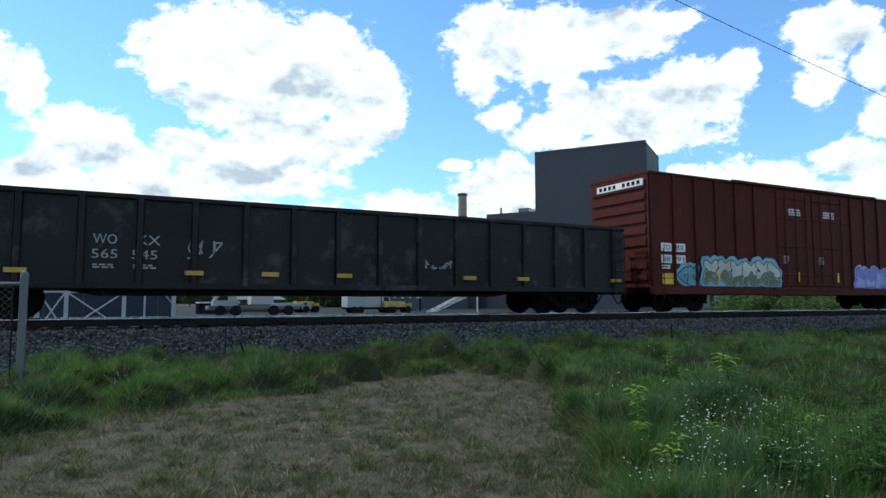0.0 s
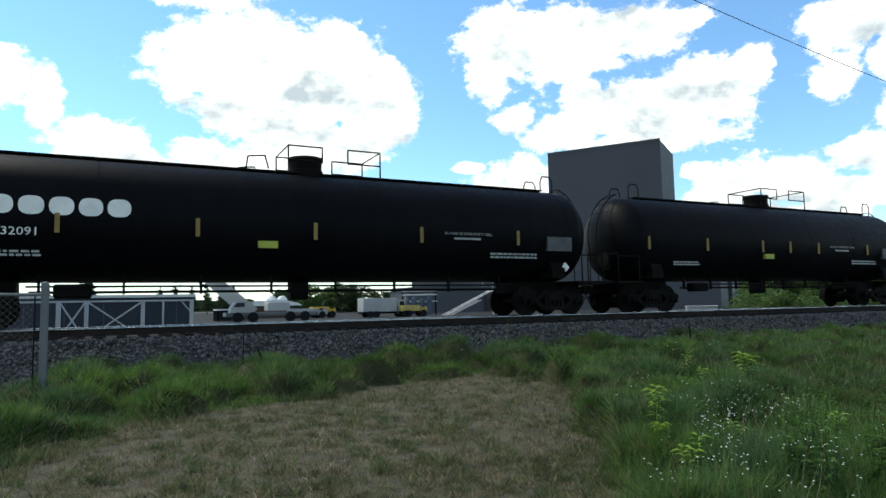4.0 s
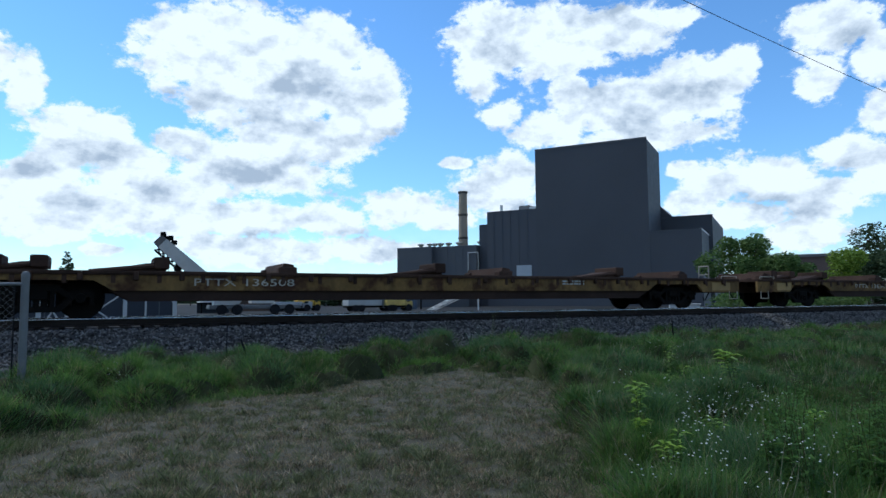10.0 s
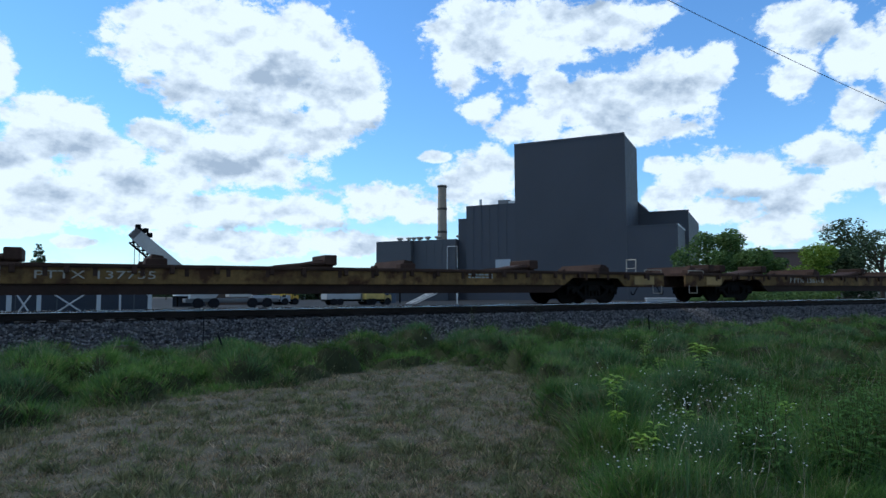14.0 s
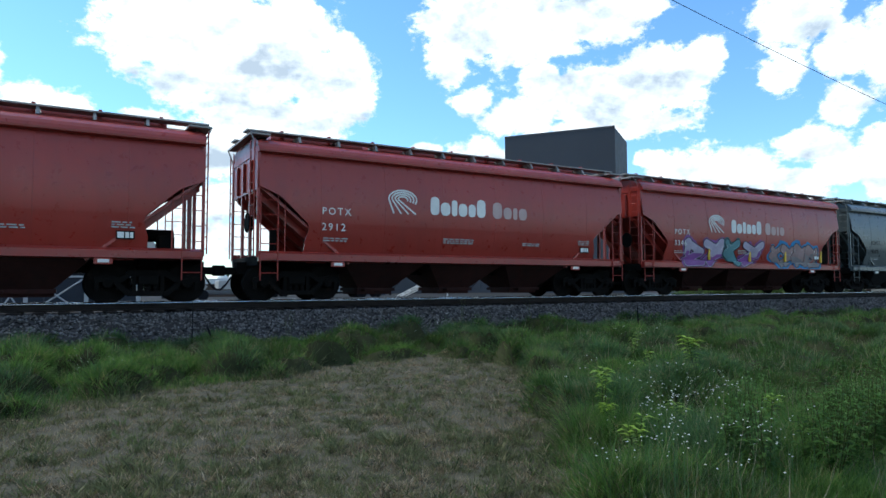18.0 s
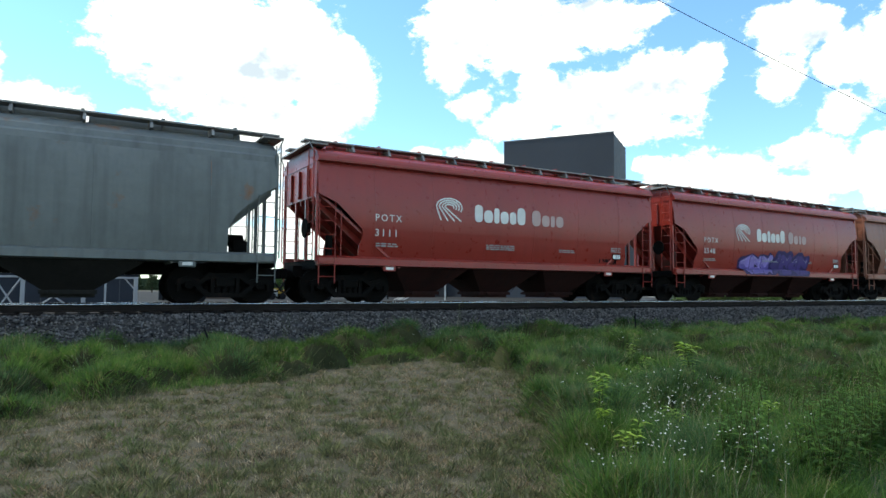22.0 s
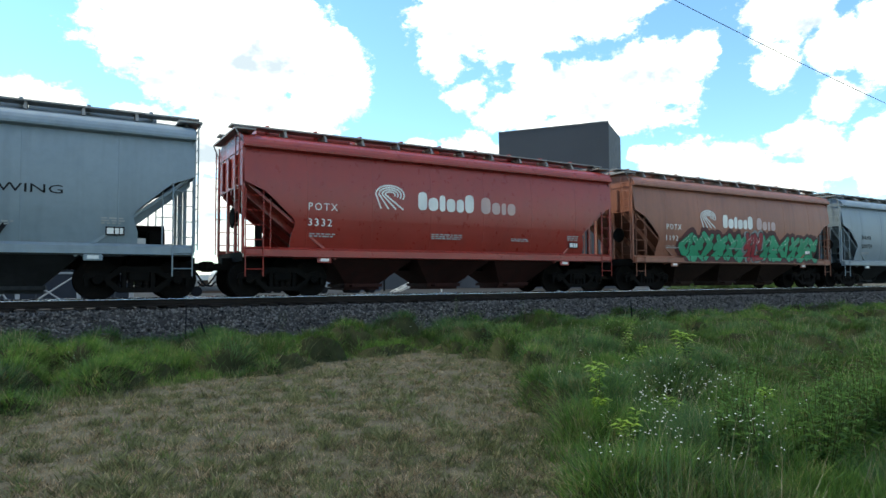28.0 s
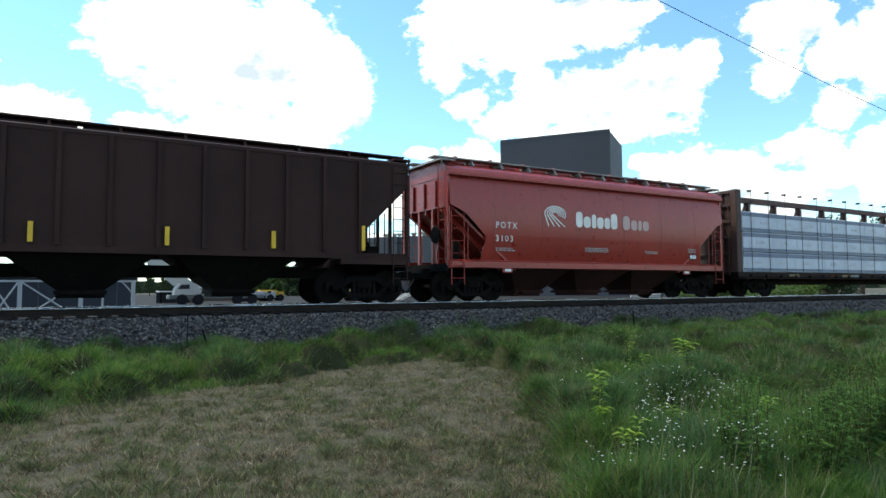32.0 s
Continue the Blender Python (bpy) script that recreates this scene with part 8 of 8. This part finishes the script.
def s3346(c):
    lilac, purple, teal = paint_of("lilac_white_spray", (0.4, 0.35, 0.44)), paint_of("purple_spray", (0.2, 0.07, 0.24)), paint_of("teal_grey_spray", (0.1, 0.22, 0.24))
    spray(c, -4.3, -1.75, 1.12, 2.3, lilac, BLACK_S, purple, 31, hopper_skin, 2, purple, 0.5)
    spray(c, -1.85, -0.95, 1.14, 2.25, teal, BLACK_S, paint_of("dark_teal_spray", (0.03, 0.1, 0.12)), 57, hopper_skin, 1, None, 0.4, 0.018)
    spray(c, -0.85, 0.6, 1.12, 2.3, lilac, BLACK_S, purple, 58, hopper_skin, 1, purple, 0.5, 0.012)
    spray(c, 1.2, 4.75, 1.12, 2.2, paint_of("grey_pink_spray", (0.3, 0.2, 0.19)), BLACK_S, paint_of("bright_blue_spray", (0.03, 0.2, 0.42)), 32, hopper_skin, 4, paint_of("grey_spray_shade", (0.2, 0.18, 0.18)), 1.0)
    for x, z0, z1 in ((3.75, 1.4, 2.0), (6.35, 1.35, 1.9), (8.85, 1.4, 1.85), (11.6, 1.4, 2.35)):
        part("reflective_strip", Shape().box(-6.525 + x, -6.525 + x + 0.1, side_y(1.7) - 0.04, side_y(1.7) + 0.02, z0, z1), YELLOW, c)


def s3479(c):
    scrawl(c, -1.4, 1.8, 1.85, 2.25, paint_of("tan_spray", (0.36, 0.16, 0.08)), 33, side_y(2.0), 7, 0.035)
    scrawl(c, -3.4, -1.6, 1.6, 1.9, paint_of("olive_spray", (0.25, 0.17, 0.04)), 34, side_y(1.7), 6, 0.025)


def s3111(c):
    scrawl(c, 4.0, 4.9, 1.35, 1.7, BLACK_LETTER, 51, side_y(1.5), 4, 0.025)


def s2548(c):
    spray(c, -2.4, -0.2, 1.14, 2.0, paint_of("lavender_spray", (0.27, 0.2, 0.52)), INDIGO_S, INDIGO_S, 35, hopper_skin, 3, paint_of("violet_spray_shade", (0.13, 0.09, 0.33)), 0.7)
    spray(c, -0.3, 2.3, 1.12, 2.05, paint_of("deep_violet_spray", (0.06, 0.035, 0.17)), INDIGO_S, INDIGO_S, 47, hopper_skin, 4, None, 1.3, 0.012)


def s1843(c):
    spray(c, -1.9, 2.2, 1.2, 2.0, paint_of("cream_spray", (0.5, 0.46, 0.33)), BLACK_S, paint_of("dark_green_spray", (0.03, 0.07, 0.045)), 36, hopper_skin, 4, None, 0.8)
    spray(c, 0.1, 0.75, 1.25, 1.95, YELLOW_S, BLACK_S, BLACK_S, 48, hopper_skin, 1, None, 0.3, 0.025)
    scrawl(c, 3.0, 4.1, 1.5, 2.1, paint_of("dark_red_line", (0.12, 0.03, 0.03)), 52, side_y(1.7), 5, 0.02)


def s1407(c):
    spray(c, -3.4, -0.2, 1.15, 1.7, paint_of("faded_teal_spray", (0.16, 0.28, 0.24)), BLACK_S, paint_of("pale_tan_spray", (0.42, 0.25, 0.17)), 37, hopper_skin, 6, None, 0.5)
    spray(c, 0.2, 3.6, 1.15, 1.7, paint_of("cream_spray", (0.5, 0.46, 0.33)), BLACK_S, paint_of("pale_tan_spray", (0.42, 0.25, 0.17)), 38, hopper_skin, 7, None, 0.5)


def s822(c):
    scrawl(c, -1.8, 2.7, 1.4, 2.0, BLACK_LETTER, 39, side_y(1.7), 8, 0.045)
    part("brand_name_blocks", NAME_DARK, None, c).location = (-2.0, side_y(3.0) - 0.005, 2.75)
    lettering("GROWING", 1.5, 2.42, 0.2, BLACK_LETTER, c, side_y(2.5), "painted_word", width=2.2)


def s1192(c):
    spray(c, -4.1, 0.2, 1.14, 2.35, paint_of("emerald_spray", (0.04, 0.27, 0.14)), BLACK_S, paint_of("dark_red_spray", (0.07, 0.015, 0.015)), 41, hopper_skin, 6, None, 1.6)
    spray(c, 0.1, 1.2, 1.14, 2.4, paint_of("crimson_spray", (0.25, 0.02, 0.03)), BLACK_S, paint_of("grey_spray", (0.2, 0.2, 0.2)), 42, hopper_skin, 2, None, 1.0, 0.025)
    spray(c, 1.2, 5.3, 1.14, 2.35, paint_of("emerald_spray", (0.04, 0.27, 0.14)), BLACK_S, paint_of("dark_red_spray", (0.07, 0.015, 0.015)), 43, hopper_skin, 6, None, 1.6)


def s3487(c):
    part("brand_name_blocks", NAME_DARK, None, c).location = (-1.75, -1.612, 2.72)
    lettering("GROW NG", 0.9, 2.32, 0.26, BLACK_LETTER, c, -1.61, "painted_word", width=1.75)
    lettering("Wholesale", -1.0, 2.22, 0.2, GREY_DARK, c, -1.61, "painted_word", width=1.25)
    fine_print(3.6, 2.35, 1.1, 5, GREY_DARK, c, -1.6, random.Random(6), 0.04)
    fine_print(-0.2, 1.85, 0.9, 3, paint_of("faded_rust_print", (0.2, 0.14, 0.11)), c, -1.59, random.Random(7), 0.05)
    fine_print(0.95, 2.18, 1.7, 1, GREY_DARK, c, -1.605, random.Random(8), 0.08)


GREY_DARK = paint_of("faded_dark_lettering", (0.09, 0.09, 0.085))
SPRAYS = {"3346": s3346, "3479": s3479, "2548": s2548, "1843": s1843, "1407": s1407, "3111": s3111, "200822": s822, "1192": s1192, "3487": s3487}
RED_LABEL = "red covered hopper with white block lettering and pale emblem"
PEACH_LABEL = "faded salmon covered hopper with pale lettering"
for left, right, key, mark, number, kind in (
        (378.02, 391.15, "red", "POTX", "2117", 1), (392.51, 405.49, "red", "POTX", "2912", 1), (406.70, 419.56, "red", "POTX", "3346", 1),
        (420.87, 433.83, "slate", "POTX", "4080", 0), (434.91, 447.99, "red", "POTX", "3479", 1), (449.22, 462.13, "slate", "POTX", "4123", 0),
        (463.21, 479.65, "acf", "ACFX 49432", "", 0), (480.73, 493.85, "red", "POTX", "3111", 1), (495.15, 508.08, "red", "POTX", "2548", 1),
        (509.11, 522.12, "peach", "POTX", "1843", 1), (523.38, 536.54, "grey", "SHQX", "3487", 0), (538.0, 551.1, "red", "POTX", "3026", 1),
        (552.5, 565.6, "red", "POTX", "3994", 1), (566.8, 579.8, "peach", "POTX", "1407", 1), (580.93, 593.95, "red", "", "", 1),
        (595.25, 608.32, "blue", "NAHX", "200822", 0), (609.51, 622.58, "red", "POTX", "3332", 1), (623.76, 636.83, "peach", "POTX", "1192", 1),
        (638.02, 651.08, "blue", "NAHX", "200729", 0), (652.39, 665.45, "red", "POTX", "2719", 1), (666.75, 683.55, "dark", "", "", 0),
        (684.9, 701.7, "dark", "", "", 0), (703.13, 716.17, "red", "POTX", "3103", 1)):
    label = {"red": RED_LABEL, "peach": PEACH_LABEL, "slate": "slate-grey covered hopper with black lettering", "acf": "long weathered pale grey covered hopper with rust streaks",
             "grey": "olive-grey covered hopper with a bright roof and dark lettering", "blue": "pale blue-grey covered hopper with dark lettering", "dark": "long dark brown ribbed covered hopper"}[key]
    h = hopper(left, right, key, label)
    if key == "dark":
        y = -1.57
        for txt, x, z in (("GA", 3.05, 2.7), ("CX", 3.95, 2.7), ("469" if left > 680 else "470", 3.0, 2.3), ("734" if left > 680 else "031", 4.0, 2.3)):
            lettering(txt, -8.38 + x, z, 0.2, GOLD_LETTER, h, y, "car_number" if z < 2.5 else "reporting_mark", width=0.42 if z > 2.5 else 0.55)
        if left > 680:
            for x, z0, z1 in ((1.47, 1.5, 2.3), (4.65, 1.5, 1.95), (7.3, 1.5, 1.95), (10.1, 1.5, 1.95), (12.7, 1.5, 1.95), (15.25, 1.5, 2.2)):
                part("reflective_strip", Shape().box(-8.38 + x, -8.38 + x + 0.1, -1.66, -1.56, z0, z1), YELLOW, h)
        continue
    if key == "acf":
        lettering("ACFX  49432", -8.22 + 1.9, 2.25, 0.2, BLACK_LETTER, h, -1.61, "reporting_mark", width=2.1)
        continue
    SPRAYS.get(number, lambda c: None)(h)
    hopper_marks(h, mark, number, WHITE if key in ("red", "peach") else BLACK_LETTER, bool(kind), int(left), out=0.035 if key == "grey" else 0.0)
centerbeam(717.25, 739.6, "brown centre-beam car loaded with white and blue wrapped lumber", CAR_BROWN, wrapped_lumber(WHITE_BLUE, WRAP_NAVY, WRAP_WHITE, "teal", ((0.0, 0.545), (0.565, 1.0)), rows=3), 7)


# ================= what moves =================


def rolled_at(t):
    ts, ds = zip(*ROLLED)
    i = min(max(0, int(np.searchsorted(ts, t)) - 1), len(ts) - 2)
    return ds[i] + (ds[i + 1] - ds[i]) * (t - ts[i]) / (ts[i + 1] - ts[i])


def motions():
    for car, middle in CARS:
        walk(car, [(t, pose(middle - d, TRACK_Y, 0)) for t, d in ROLLED])
    places = {car.name: middle for car, middle in CARS}
    for w, car, dx in WHEELSETS:
        start = places[car.name] + dx
        # turning is keyed while the wheel rolls past
        t_in = max(0.0, (start - 52) / 21.7)
        t_out = min(32.0, (start + 8) / 21.7)
        if t_in >= t_out:
            continue
        rows = []
        for f in range(int(t_in * FPS), int(t_out * FPS) + 1):
            t = f / FPS
            rows.append((t, pose(w.location.x, 0, WHEEL_R, 0, -math.degrees(rolled_at(t) / WHEEL_R) % 360, 0)))
        rows = [(0, rows[0][1])] * (rows[0][0] > 0) + rows + [(32, rows[-1][1])] * (rows[-1][0] < 32)
        walk(w, rows)


motions()
